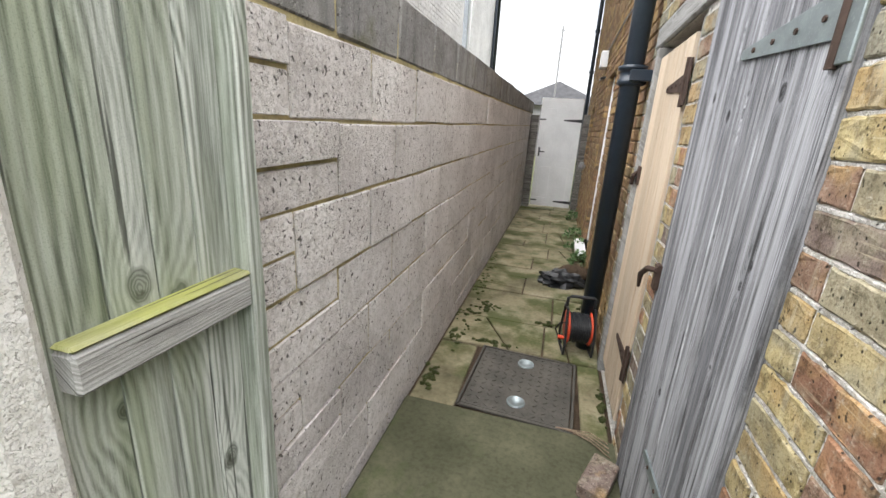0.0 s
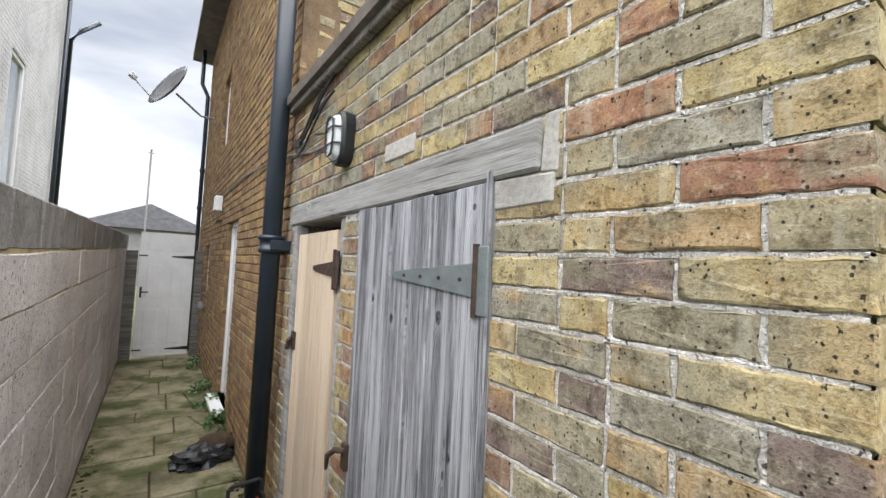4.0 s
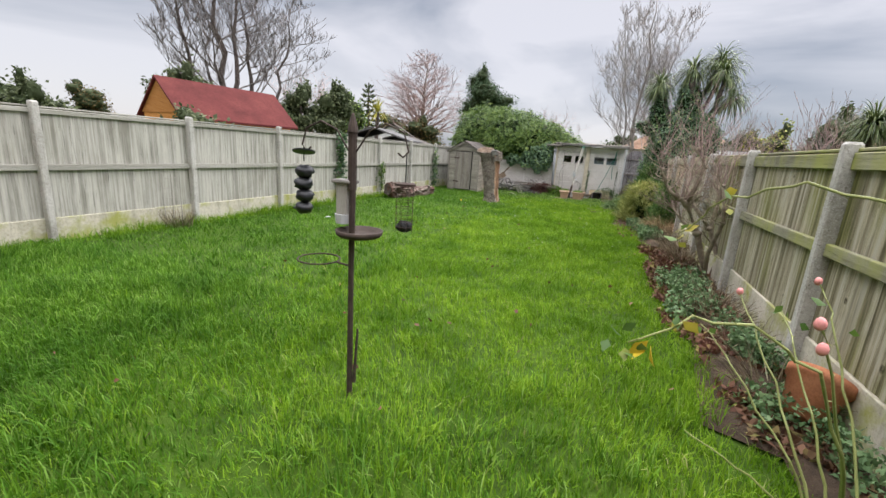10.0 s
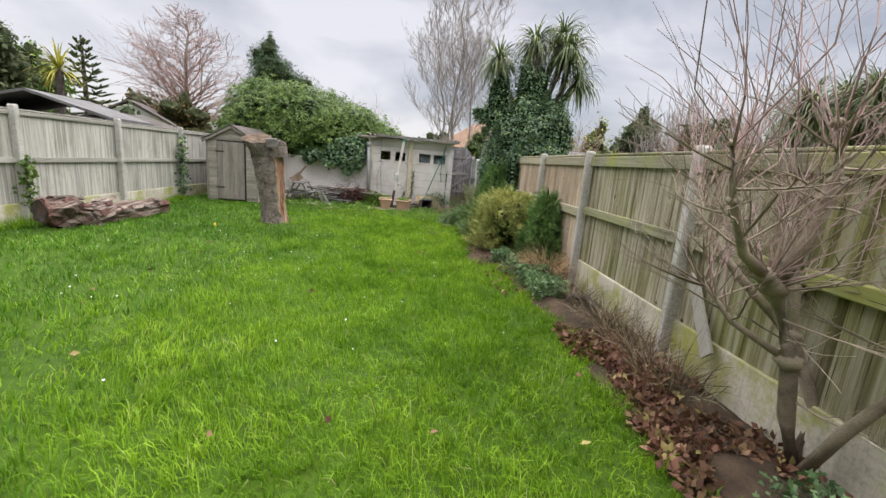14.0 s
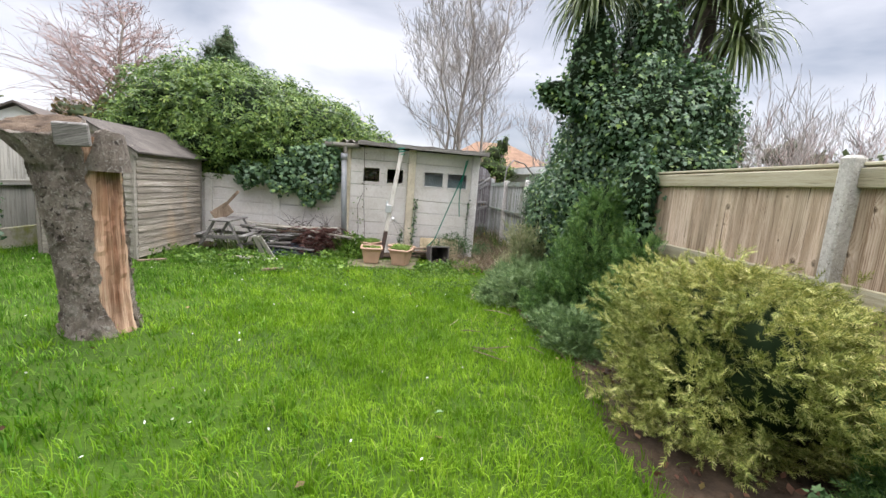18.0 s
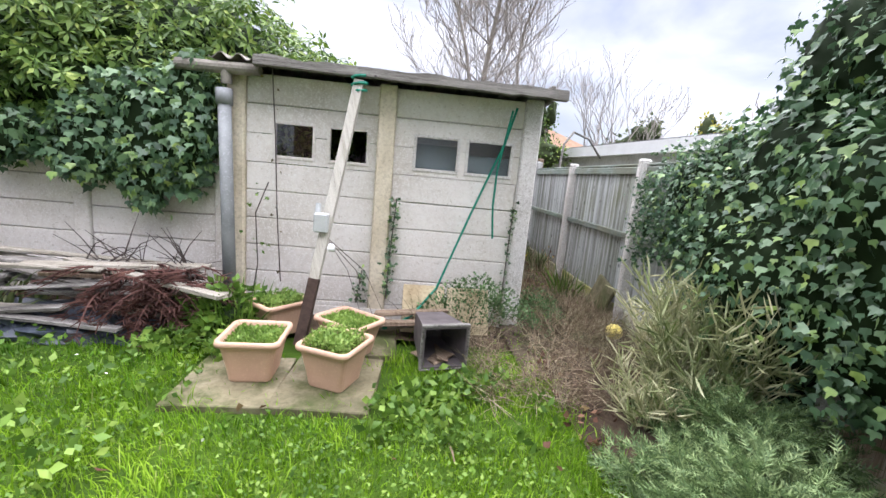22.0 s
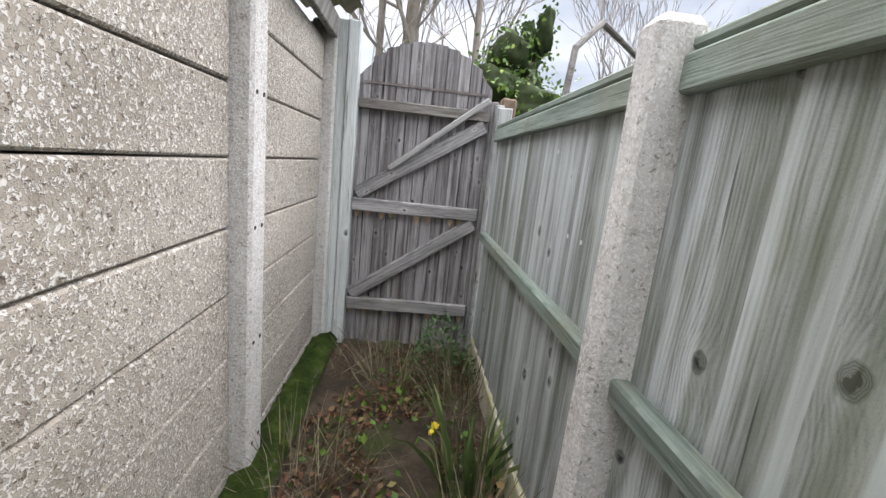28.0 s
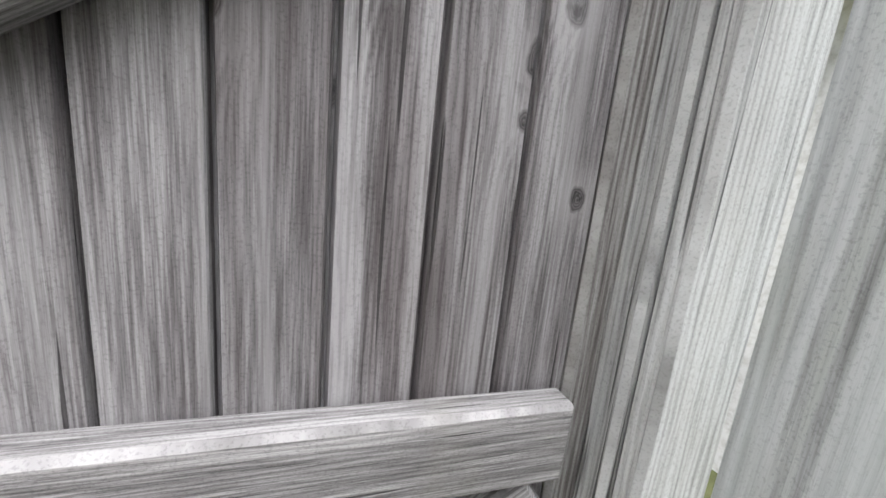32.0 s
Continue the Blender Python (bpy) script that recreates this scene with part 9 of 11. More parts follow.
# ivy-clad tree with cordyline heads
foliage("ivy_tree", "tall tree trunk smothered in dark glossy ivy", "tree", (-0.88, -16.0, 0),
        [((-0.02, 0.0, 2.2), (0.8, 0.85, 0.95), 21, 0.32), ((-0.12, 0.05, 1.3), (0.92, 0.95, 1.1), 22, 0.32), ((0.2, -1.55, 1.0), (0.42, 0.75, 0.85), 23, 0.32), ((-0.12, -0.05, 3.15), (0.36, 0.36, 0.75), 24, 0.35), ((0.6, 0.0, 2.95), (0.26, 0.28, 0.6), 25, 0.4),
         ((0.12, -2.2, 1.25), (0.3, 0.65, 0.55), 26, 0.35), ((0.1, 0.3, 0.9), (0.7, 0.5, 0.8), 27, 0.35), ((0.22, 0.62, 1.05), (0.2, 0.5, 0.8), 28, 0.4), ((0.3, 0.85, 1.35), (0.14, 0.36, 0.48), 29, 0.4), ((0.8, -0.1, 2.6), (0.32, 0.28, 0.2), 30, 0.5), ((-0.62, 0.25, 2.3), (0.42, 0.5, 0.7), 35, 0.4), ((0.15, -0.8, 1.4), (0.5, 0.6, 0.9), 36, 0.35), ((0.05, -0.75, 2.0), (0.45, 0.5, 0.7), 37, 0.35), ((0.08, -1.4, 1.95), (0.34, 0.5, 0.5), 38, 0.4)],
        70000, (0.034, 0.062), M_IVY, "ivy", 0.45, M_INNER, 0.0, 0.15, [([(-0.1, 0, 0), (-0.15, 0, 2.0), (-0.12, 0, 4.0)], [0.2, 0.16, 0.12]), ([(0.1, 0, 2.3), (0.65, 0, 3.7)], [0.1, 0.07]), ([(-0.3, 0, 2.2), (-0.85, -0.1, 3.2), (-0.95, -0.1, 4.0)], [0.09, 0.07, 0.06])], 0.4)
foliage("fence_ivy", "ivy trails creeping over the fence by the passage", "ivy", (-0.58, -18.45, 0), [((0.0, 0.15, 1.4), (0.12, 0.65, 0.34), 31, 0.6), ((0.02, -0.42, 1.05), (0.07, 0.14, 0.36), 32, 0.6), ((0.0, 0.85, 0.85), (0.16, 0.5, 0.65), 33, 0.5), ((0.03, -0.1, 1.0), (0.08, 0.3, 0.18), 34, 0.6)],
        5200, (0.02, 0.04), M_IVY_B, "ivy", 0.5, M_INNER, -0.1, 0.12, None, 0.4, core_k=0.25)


def palm_head(name, label, at, n, length, material, droop, trunk_from=None, r=0.05, wide=0.035):
    """A rosette of long narrow arching leaves on a trunk."""
    t = thing(name, label, "palm", at if trunk_from is None else trunk_from)
    off = Vector(at) - Vector(trunk_from or at)
    vs, fs = [], []
    for k in range(n):
        az = rnd.uniform(0, 6.283)
        el = rnd.uniform(-0.55, 1.35)
        d = Vector((math.cos(az) * math.cos(el), math.sin(az) * math.cos(el), math.sin(el)))
        L = length * rnd.uniform(0.55, 1.1)
        side = d.cross(Vector((0, 0, 1))).normalized()
        b = len(vs)
        p = off.copy()
        w = d.copy()
        S = 7
        for i in range(S + 1):
            u = i / S
            hw = wide * (0.45 + 0.55 * min(1, u * 4)) * (1 - u ** 3) * 0.5 + 0.001
            vs.append(tuple(p - side * hw))
            vs.append(tuple(p + side * hw))
            w = (w + Vector((0, 0, -droop * (0.4 + u)))).normalized()
            p = p + w * L / S
        for i in range(S):
            fs.append((b + 2 * i, b + 2 * i + 1, b + 2 * i + 3, b + 2 * i + 2))
    part("fronds", arrays("fronds", vs, fs, material), None, t)
    if trunk_from is not None:
        part("trunk", Geo().tube([(0, 0, 0), tuple(off * 0.5 + Vector((0.05, 0, 0))), tuple(off)], [r * 1.3, r, r], 8), M_BARK_D, t)
    return t


for p, n, L, tr_ in (((-0.2, -16.0, 3.75), 260, 0.8, (-0.4, -16.0, 2.5)), ((-1.0, -16.1, 4.2), 240, 0.85, (-1.0, -16.05, 2.4)), ((-1.75, -16.0, 4.1), 280, 0.95, (-1.2, -16.0, 2.3)), ((-2.05, -15.95, 3.45), 200, 0.85, (-1.3, -16.0, 2.4)), ((-1.7, -16.4, 4.55), 180, 0.85, (-1.1, -16.1, 2.4))):
    palm_head("cordyline", "cordyline head of long drooping green leaves", p, n, L, M_PALM, 0.42, tr_, 0.06, 0.028)
palm_head("cordyline", "yellow cordyline on a bare trunk beyond the fence", (10.14, -17.1, 2.85), 90, 0.75, M_PALM_Y, 0.2, (10.14, -17.1, 0), 0.08)
for p in ((-4.4, -11.0, 2.75), (-4.95, -11.5, 2.65), (-3.75, -10.8, 2.55), (-5.3, -10.9, 2.6), (-4.1, -11.5, 2.6), (-3.3, -11.2, 2.4), (-5.75, -11.4, 2.5), (-4.7, -10.7, 2.5), (-3.9, -11.2, 2.3), (-5.1, -11.1, 2.3)):
    palm_head("cordyline", "dark green cordyline clump beyond the fence", p, 700, 0.6, M_PALM, 0.3, (p[0], p[1], 0), 0.08, 0.014)


# conifers
def conifer_sprays(name, label, at, radii, h, n, size, material, shape="spray", up=0.8, cone=True, seed=1, inner=M_INNER, lumps=None):
    t = thing(name, label, "shrub", at)
    # tufts set on an uneven cone or dome, each a bunch of sprays
    per = 14 if shape == "plume" else 1
    c = n // per
    u = rng.random(c)
    z = h * (1 - np.sqrt(1 - u * 0.98)) if cone else h * u
    a = rng.uniform(0, 2 * math.pi, c)
    rr = (1 - (z / h) ** 1.3) if cone else np.sqrt(np.clip(1 - (2 * z / h - 0.9) ** 4 * 0.8, 0.05, 1))
    wob = 1 + 0.22 * np.sin(3 * a + seed) * np.sin(5 * z / h + seed) + 0.12 * np.sin(7 * a + 9 * z / h)
    k = rng.uniform(0.6, 1.05, c) * wob * rr
    p = np.stack([radii[0] * k * np.cos(a), radii[1] * k * np.sin(a), z], 1)
    way = np.stack([np.cos(a) * 0.7, np.sin(a) * 0.7, np.full(c, up)], 1)
    if per > 1:
        way = way + rng.normal(0, 0.3, way.shape)
        way /= np.linalg.norm(way, axis=1, keepdims=True)
        q = rng.random((c, per, 1)) * rng.uniform(0.08, 0.26, (c, 1, 1))
        p = (p[:, None, :] - way[:, None, :] * 0.08 + way[:, None, :] * q + rng.normal(0, 0.012, (c, per, 3))).reshape(-1, 3)
        way = (way[:, None, :] + rng.normal(0, 0.3, (c, per, 3))).reshape(-1, 3)
    n = len(p)
    part("foliage", leaves("foliage", p, way, rng.uniform(size[0], size[1], n), material, shape, 0.35), None, t)
    g = Geo()
    # dark solid core in place of the shade inside the bush
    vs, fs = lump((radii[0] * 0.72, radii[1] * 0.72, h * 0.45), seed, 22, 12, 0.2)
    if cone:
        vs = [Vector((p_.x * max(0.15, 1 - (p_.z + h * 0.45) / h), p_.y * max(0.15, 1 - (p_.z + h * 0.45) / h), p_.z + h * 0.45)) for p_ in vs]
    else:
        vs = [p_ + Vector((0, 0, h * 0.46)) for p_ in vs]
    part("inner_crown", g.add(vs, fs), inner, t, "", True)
    part("stem", Geo().tube([(0, 0, -0.05), (0, 0, h * 0.5)], [0.04, 0.02], 8), M_BARK_D, t)
    return t


conifer_sprays("conifer", "dark green upright conifer by the bed", (-0.3, -15.25, 0), (0.66, 0.62), 1.7, 19000, (0.05, 0.1), M_YEW, "plume", 1.3, seed=2)
conifer_sprays("conifer", "smaller green conifer beside the golden hedge", (-0.38, -14.62, 0), (0.42, 0.42), 1.15, 7000, (0.06, 0.12), M_YEW, "plume", 1.3, seed=3)
conifer_sprays("golden_conifer", "clipped golden conifer hedge with yellow tips", (-0.2, -13.2, 0), (0.6, 0.78), 1.0, 22000, (0.045, 0.09), M_GOLD, "plume", 0.35, False, 4, M_INNER)
conifer_sprays("conifer", "feathery dark conifer behind the golden hedge", (-0.45, -12.1, 0), (0.34, 0.46), 1.25, 9500, (0.06, 0.11), M_YEW, "plume", 1.0, seed=5)


def low_spread(name, label, at, n, rx, ry, h, size, material, shape="spray", up=0.35, inner=True):
    t = thing(name, label, "shrub", at)
    per = 12 if shape == "plume" else 1
    c = n // per
    a, q = rng.uniform(0, 2 * math.pi, c), np.sqrt(rng.random(c))
    e = 1 + 0.25 * np.sin(3 * a + at[1] * 7) + 0.15 * np.sin(5 * a)
    p = np.stack([rx * q * e * np.cos(a), ry * q * e * np.sin(a), h * (1 - q ** 2) * rng.uniform(0.35, 1.0, c) + 0.02], 1)
    way = np.stack([np.cos(a), np.sin(a), np.full(c, up)], 1)
    if per > 1:
        way = way + rng.normal(0, 0.35, way.shape)
        way /= np.linalg.norm(way, axis=1, keepdims=True)
        s_ = rng.random((c, per, 1)) * rng.uniform(0.1, 0.3, (c, 1, 1))
        p = (p[:, None, :] - way[:, None, :] * 0.1 + way[:, None, :] * s_ + rng.normal(0, 0.012, (c, per, 3))).reshape(-1, 3)
        p[:, 2] = np.maximum(p[:, 2], 0.02)
        way = (way[:, None, :] + rng.normal(0, 0.3, (c, per, 3))).reshape(-1, 3)
    n = len(p)
    part("foliage", leaves("foliage", p, way, rng.uniform(size[0], size[1], n), material, shape, 0.4), None, t)
    if not inner:
        return t
    # dark low mound painted as the shade beneath the sprays
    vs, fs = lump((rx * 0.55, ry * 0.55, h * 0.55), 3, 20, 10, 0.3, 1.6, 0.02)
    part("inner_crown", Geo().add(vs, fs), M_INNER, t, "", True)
    return t


for i, (x, y, rx, ry, h) in enumerate(((0.25, -15.9, 0.45, 0.65, 0.42), (0.05, -16.65, 0.4, 0.5, 0.38), (0.2, -14.55, 0.26, 0.42, 0.28), (-0.28, -17.15, 0.36, 0.36, 0.36))):
    low_spread("juniper", "low spreading blue-green juniper over the bed edge", (x, y, 0), 5600, rx, ry, h, (0.06, 0.11), M_JUNIPER, "plume", 0.6)


def blades(name, label, category, at, n, r, length, material, lean=0.5, wide=0.012, curve=0.3, ry=None):
    """A clump of arching leaves from one root."""
    t = thing(name, label, category, at)
    vs, fs = [], []
    for k in range(n):
        a = rnd.uniform(0, 6.283)
        q = math.sqrt(rnd.random())
        p = Vector((math.cos(a) * r * q, math.sin(a) * (ry or r) * q, 0))
        w = Vector((math.cos(a) * lean * rnd.random() + rnd.gauss(0, 0.15), math.sin(a) * lean * rnd.random() + rnd.gauss(0, 0.15), 1)).normalized()
        L = rnd.uniform(length * 0.5, length)
        side = w.cross(Vector((rnd.gauss(0, 1), rnd.gauss(0, 1), 0))).normalized()
        b = len(vs)
        S = 5
        for i in range(S + 1):
            u = i / S
            hw = wide * 0.5 * (1 - u ** 2) + 0.0006
            vs += [tuple(p - side * hw), tuple(p + side * hw)]
            w = (w + Vector((math.cos(a) * 0.3, math.sin(a) * 0.3, -1)) * curve * u * rnd.random()).normalized()
            p = p + w * L / S
        for i in range(S):
            fs.append((b + 2 * i, b + 2 * i + 1, b + 2 * i + 3, b + 2 * i + 2))
    part("leafage", arrays("leafage", vs, fs, material), None, t, kind="stuff")
    return t


def bamboo(name, label, at, n, r, h, per, size):
    """Thin leaning canes with narrow leaves hanging from their upper parts."""
    t = thing(name, label, "ornamental grass", at)
    g, pts, way = Geo(), [], []
    for k in range(n):
        a, q = rnd.uniform(0, 6.283), math.sqrt(rnd.random())
        p = Vector((math.cos(a) * r * 0.6 * q, math.sin(a) * r * 0.6 * q, 0))
        d = Vector((math.cos(a) * q * r * 0.9 + rnd.gauss(0, 0.08), math.sin(a) * q * r * 0.9 + rnd.gauss(0, 0.08), h * rnd.uniform(0.55, 1.0)))
        g.tube([p, p + d * 0.5 + Vector((0, 0, 0.04)), p + d], [0.004, 0.003, 0.0015], 3, caps=False)
        for j in range(per):
            u = rnd.uniform(0.25, 1.0)
            pts.append(tuple(p + d * u))
            b = rnd.uniform(0, 6.283)
            way.append((math.cos(b) * 0.8 + d.x, math.sin(b) * 0.8 + d.y, rnd.uniform(0.1, 1.7)))
    part("cane_tangle", g, M_REEDY, t, kind="stuff")
    part("leafage", leaves("leafage", np.array(pts), np.array(way), rng.uniform(size[0], size[1], len(pts)), M_REEDY, "reed", 0.25), None, t, kind="stuff")


bamboo("reed_clump", "bushy clump of pale dry bamboo-like grass", (-0.34, -17.6, 0), 210, 0.28, 0.88, 13, (0.09, 0.21))
bamboo("reed_clump", "lower dry bamboo grass beside the clump", (-0.02, -17.55, 0), 80, 0.22, 0.4, 10, (0.08, 0.16))
blades("dead_fern", "withered pale brown fern clump by the fence", "fern", (-0.36, -11.45, 0), 1100, 0.2, 0.6, M_FERN, 1.0, 0.006, 1.5)
blades("iris_clump", "strappy green leaves at the passage fence", "plant", (-0.5, -21.65, 0.03), 46, 0.12, 0.5, M_PALM, 0.6, 0.022, 0.5)
blades("iris_clump", "strappy green leaves behind the concrete garage", "plant", (-0.45, -20.2, 0.03), 40, 0.15, 0.45, M_WEED, 0.8, 0.018, 0.6)
blades("iris_clump", "yellowing strappy leaves under the picnic bench", "plant", (4.6, -18.45, 0.0), 110, 0.4, 0.5, M_PALM, 0.9, 0.022, 0.7)
blades("dry_weed", "dry brown stems along the garage foot", "weeds", (1.0, -18.75, 0.0), 160, 0.4, 0.4, M_STRAW, 0.9, 0.004, 0.3, 0.15)
blades("dry_weed", "dry brown stems in the passage mouth", "weeds", (-0.05, -19.2, 0.03), 260, 0.35, 0.35, M_STRAW, 1.3, 0.004, 0.6, 0.5)
dfl = thing("daffodil", "single yellow flower on a leafy stem", "flower", (-0.36, -21.72, 0.03))
part("stem", Geo().tube([(0, 0, 0), (0.01, 0, 0.2)], 0.004, 5), M_WEED, dfl)
at = np.tile([0.01, 0.0, 0.2], (9, 1))
part("petals", leaves("petals", at, rng.normal(0, 1, (9, 3)), np.full(9, 0.035), M_DAFF, "diamond", 0.3), None, dfl)

# bare shrub leaning over the bed
bsb = thing("bare_shrub", "leafless mossy shrub with knobbly limbs and long fine whips", "shrub", (-0.6, -7.88, 0))
rb = random.Random(8)
limbs = [
    ([(0.0, 0.0, 0.0), (0.1, -0.02, 0.3), (0.22, 0.03, 0.63), (0.41, 0.05, 1.0), (0.5, 0.08, 1.06)], [0.042, 0.04, 0.038, 0.04, 0.03]),
    ([(0.41, 0.05, 1.0), (0.36, 0.1, 1.25), (0.3, 0.1, 1.5), (0.42, 0.15, 1.72)], [0.032, 0.026, 0.024, 0.018]),
    ([(0.5, 0.08, 1.06), (0.66, 0.12, 1.16), (0.78, 0.15, 1.38), (0.88, 0.2, 1.6)], [0.028, 0.022, 0.018, 0.012]),
    ([(-0.05, -0.05, 0.0), (-0.1, -0.05, 0.3), (0.05, -0.15, 0.69), (-0.02, -0.3, 1.05), (0.03, -0.4, 1.35)], [0.036, 0.034, 0.03, 0.028, 0.02]),
    ([(0.05, -0.15, 0.69), (0.25, -0.35, 0.95), (0.35, -0.6, 1.2), (0.32, -0.75, 1.5)], [0.026, 0.024, 0.02, 0.014]),
    ([(0.03, 0.05, 0.0), (0.1, 0.25, 0.4), (0.05, 0.45, 0.85), (0.15, 0.55, 1.3)], [0.03, 0.028, 0.022, 0.014]),
    ([(0.22, 0.03, 0.63), (0.4, -0.15, 0.75), (0.55, -0.25, 0.95)], [0.02, 0.016, 0.01]),
]
whips = Geo()
for pts, rad in limbs:
    o = [Vector(p) for p in pts]
    g = Geo().tube(o, rad, 9)
    for p, r_k in zip(o[2:], rad[2:]):
        vs, fs = lump((r_k * 1.5, r_k * 1.4, r_k * 1.2), p.z, 10, 6, 0.4)
        g.add([v + p for v in vs], fs)
    for k in range(9):
        i = rb.randrange(1, len(o) - 1)
        p = o[i].lerp(o[i + 1], rb.random())
        branch(g, p, (rb.gauss(0.15, 0.8), rb.gauss(0, 0.8), rb.uniform(-0.1, 0.7)), 0.3, 0.008, 2, rb, 0.5, 3, 0.1, 4, None, 0.75, 0.0014)
    part("limb", g, M_SHRUB, bsb, "", True)
    for k in range(19):
        p = o[-1].lerp(o[-2], rb.random() * 0.9)
        d = Vector((rb.gauss(-0.1, 0.42), rb.gauss(0, 0.45), 1.0)).normalized()
        L, b = rb.uniform(0.4, 1.05), Vector((rb.gauss(0, 0.09), rb.gauss(0, 0.09), 0))
        q = [p, p + d * L * 0.35 + b, p + d * L * 0.7 + b * 0.5 + Vector((0, 0, 0.03)), p + d * L]
        whips.tube(q, [0.0036, 0.0028, 0.002, 0.0009], 4, caps=False)
        for j in range(3):
            e = q[1].lerp(q[3], rb.random() * 0.7)
            whips.tube([e, e + (d + Vector((rb.gauss(0, 0.4), rb.gauss(0, 0.4), 0))) * L * 0.3], [0.0016, 0.0007], 3, caps=False)
part("whip_growth", whips, M_TWIG_R, bsb, "fine reddish twigs", kind="stuff")
lp = tagged(new("leaning_board", Geo().prism([(-0.05, 0.0), (0.06, 0.02), (0.05, 0.5), (0.0, 0.62), (-0.045, 0.55)], 0, 0.018, pose(-0.585, -8.6, 0.28, 86, 0, 90) @ pose(0, 0, 0, 0, 0, 35)).mesh("leaning_board", M_POLE)), "pale split board leaning on the mossy fence", "plank")

# dead stems and scrub along the foot of the mossy fence
for y, n_w, h in ((-4.7, 160, 0.35), (-5.5, 150, 0.3), (-6.2, 190, 0.4), (-6.8, 150, 0.34), (-8.7, 190, 0.45), (-9.3, 220, 0.5), (-9.9, 180, 0.45), (-10.6, 160, 0.4)):
    blades("dry_weed", "dry brown dead stems along the fence foot", "weeds", (-0.42, y, 0.03), n_w, 0.2, h, M_STRAW, 1.3, 0.005, 0.7, 0.38)

# herbs, leaf litter and weeds in the bed
def patch(name, label, category, boxes, n, size, material, shape, up, spread=0.6, h=0.06, seed=0):
    pts = []
    for x0, x1, y0, y1 in boxes:
        p = np.stack([rng.uniform(x0, x1, n), rng.uniform(y0, y1, n), rng.random(n) * h + 0.03], 1)
        keep = np.array([noise.noise(Vector((a * 2.2, b * 2.2, seed))) > -0.12 for a, b, _ in p])
        pts.append(p[keep])
    p = np.concatenate(pts)
    way = np.tile([0, 0, up], (len(p), 1)) + rng.normal(0, 0.5, (len(p), 3)) * [1, 1, 0.2]
    ob = new(name, leaves(name, p, way, rng.uniform(size[0], size[1], len(p)), material, shape, spread))
    return tagged(ob, label, category, kind="stuff")


patch("ground_herbs", "patches of pale green herbs along the bed edge", "herbs", [(-0.45, 0.1, -7.6, -5.6), (-0.5, -0.1, -5.5, -4.6), (-0.3, 0.1, -11.3, -10.4), (0.0, 0.3, -12.4, -11.4), (-0.6, -0.15, -5.2, -3.4)], 3000, (0.02, 0.046), M_HERB, "ivy", 0.15, 0.5, 0.2, 1)
patch("leaf_litter", "brown and reddish fallen leaves on the bed", "leaf litter", [(-0.62, -0.05, -9.6, -4.4), (-0.4, 0.15, -9.6, -5.4), (-0.62, -0.1, -5.4, -3.2)], 5200, (0.035, 0.075), M_DEADLEAF, "diamond", 0.1, 0.7, 0.04, 4)
patch("leaf_litter", "dry leaves and twigs under the conifers", "leaf litter", [(-0.6, 0.5, -18.5, -10.5)], 2200, (0.03, 0.06), M_DEADLEAF, "diamond", 0.1, 0.7, 0.03, 5)
patch("straw", "dry straw and stalks by the garage", "straw", [(-0.5, 0.95, -18.95, -17.6), (-0.6, 0.3, -19.9, -18.9)], 6000, (0.12, 0.32), M_STRAW, "straw", 0.2, 0.6, 0.05, 6)
patch("straw", "thin dry stalks and twigs on the passage soil", "straw", [(-0.62, 0.25, -22.8, -19.8)], 3200, (0.08, 0.3), M_STRAW, "straw", 0.2, 0.6, 0.03, 6)
patch("leaf_litter", "brown leaf scraps on the passage soil", "leaf litter", [(-0.62, 0.25, -22.8, -19.2)], 6500, (0.015, 0.045), M_DEADLEAF, "diamond", 0.1, 0.7, 0.03, 8)
for x, y, n_w in ((-0.52, -22.3, 120), (-0.15, -22.45, 60), (-0.5, -21.3, 90), (0.18, -21.6, 60), (-0.45, -20.5, 120), (0.1, -20.3, 70)):
    blades("dry_weed", "dry red-brown weed stems in the passage", "weeds", (x, y, 0.03), n_w, 0.16, 0.42, M_STRAW, 0.9, 0.004, 0.35)
low_spread("passage_weed", "small-leaved green weed by the gate", (-0.42, -22.55, 0.02), 700, 0.2, 0.22, 0.42, (0.02, 0.035), M_HERB, "diamond", 0.9, inner=False)
patch("weeds", "low bright weeds at the foot of the planters", "weeds", [(2.6, 4.6, -18.2, -16.6), (2.5, 3.2, -18.8, -18.0), (0.6, 1.6, -17.9, -17.2), (4.3, 5.5, -18.0, -17.0)], 900, (0.035, 0.075), M_WEED, "diamond", 0.4, 0.6, 0.09, 7)
patch("weeds", "clover and broad weeds among the grass", "weeds", [(1.0, 5.2, -17.4, -15.6), (2.6, 5.4, -17.9, -16.4), (0.5, 2.2, -17.3, -16.3)], 2600, (0.016, 0.034), M_WEED, "diamond", 0.4, 0.6, 0.07, 12)
patch("weeds", "scattered green weeds in the passage", "weeds", [(-0.55, 0.2, -22.7, -19.0)], 520, (0.025, 0.055), M_WEED, "diamond", 0.4, 0.6, 0.08, 9)
for x, y, r_w in ((0.36, 5.3, 0.1), (0.36, 6.0, 0.12), (0.37, 4.7, 0.09), (0.36, 7.4, 0.1)):
    low_spread("weed", "small green weed growing from the wall foot", (x, y, 0.02), 160, r_w, r_w * 1.4, 0.16, (0.03, 0.06), M_HERB, "diamond", 0.6, inner=False)
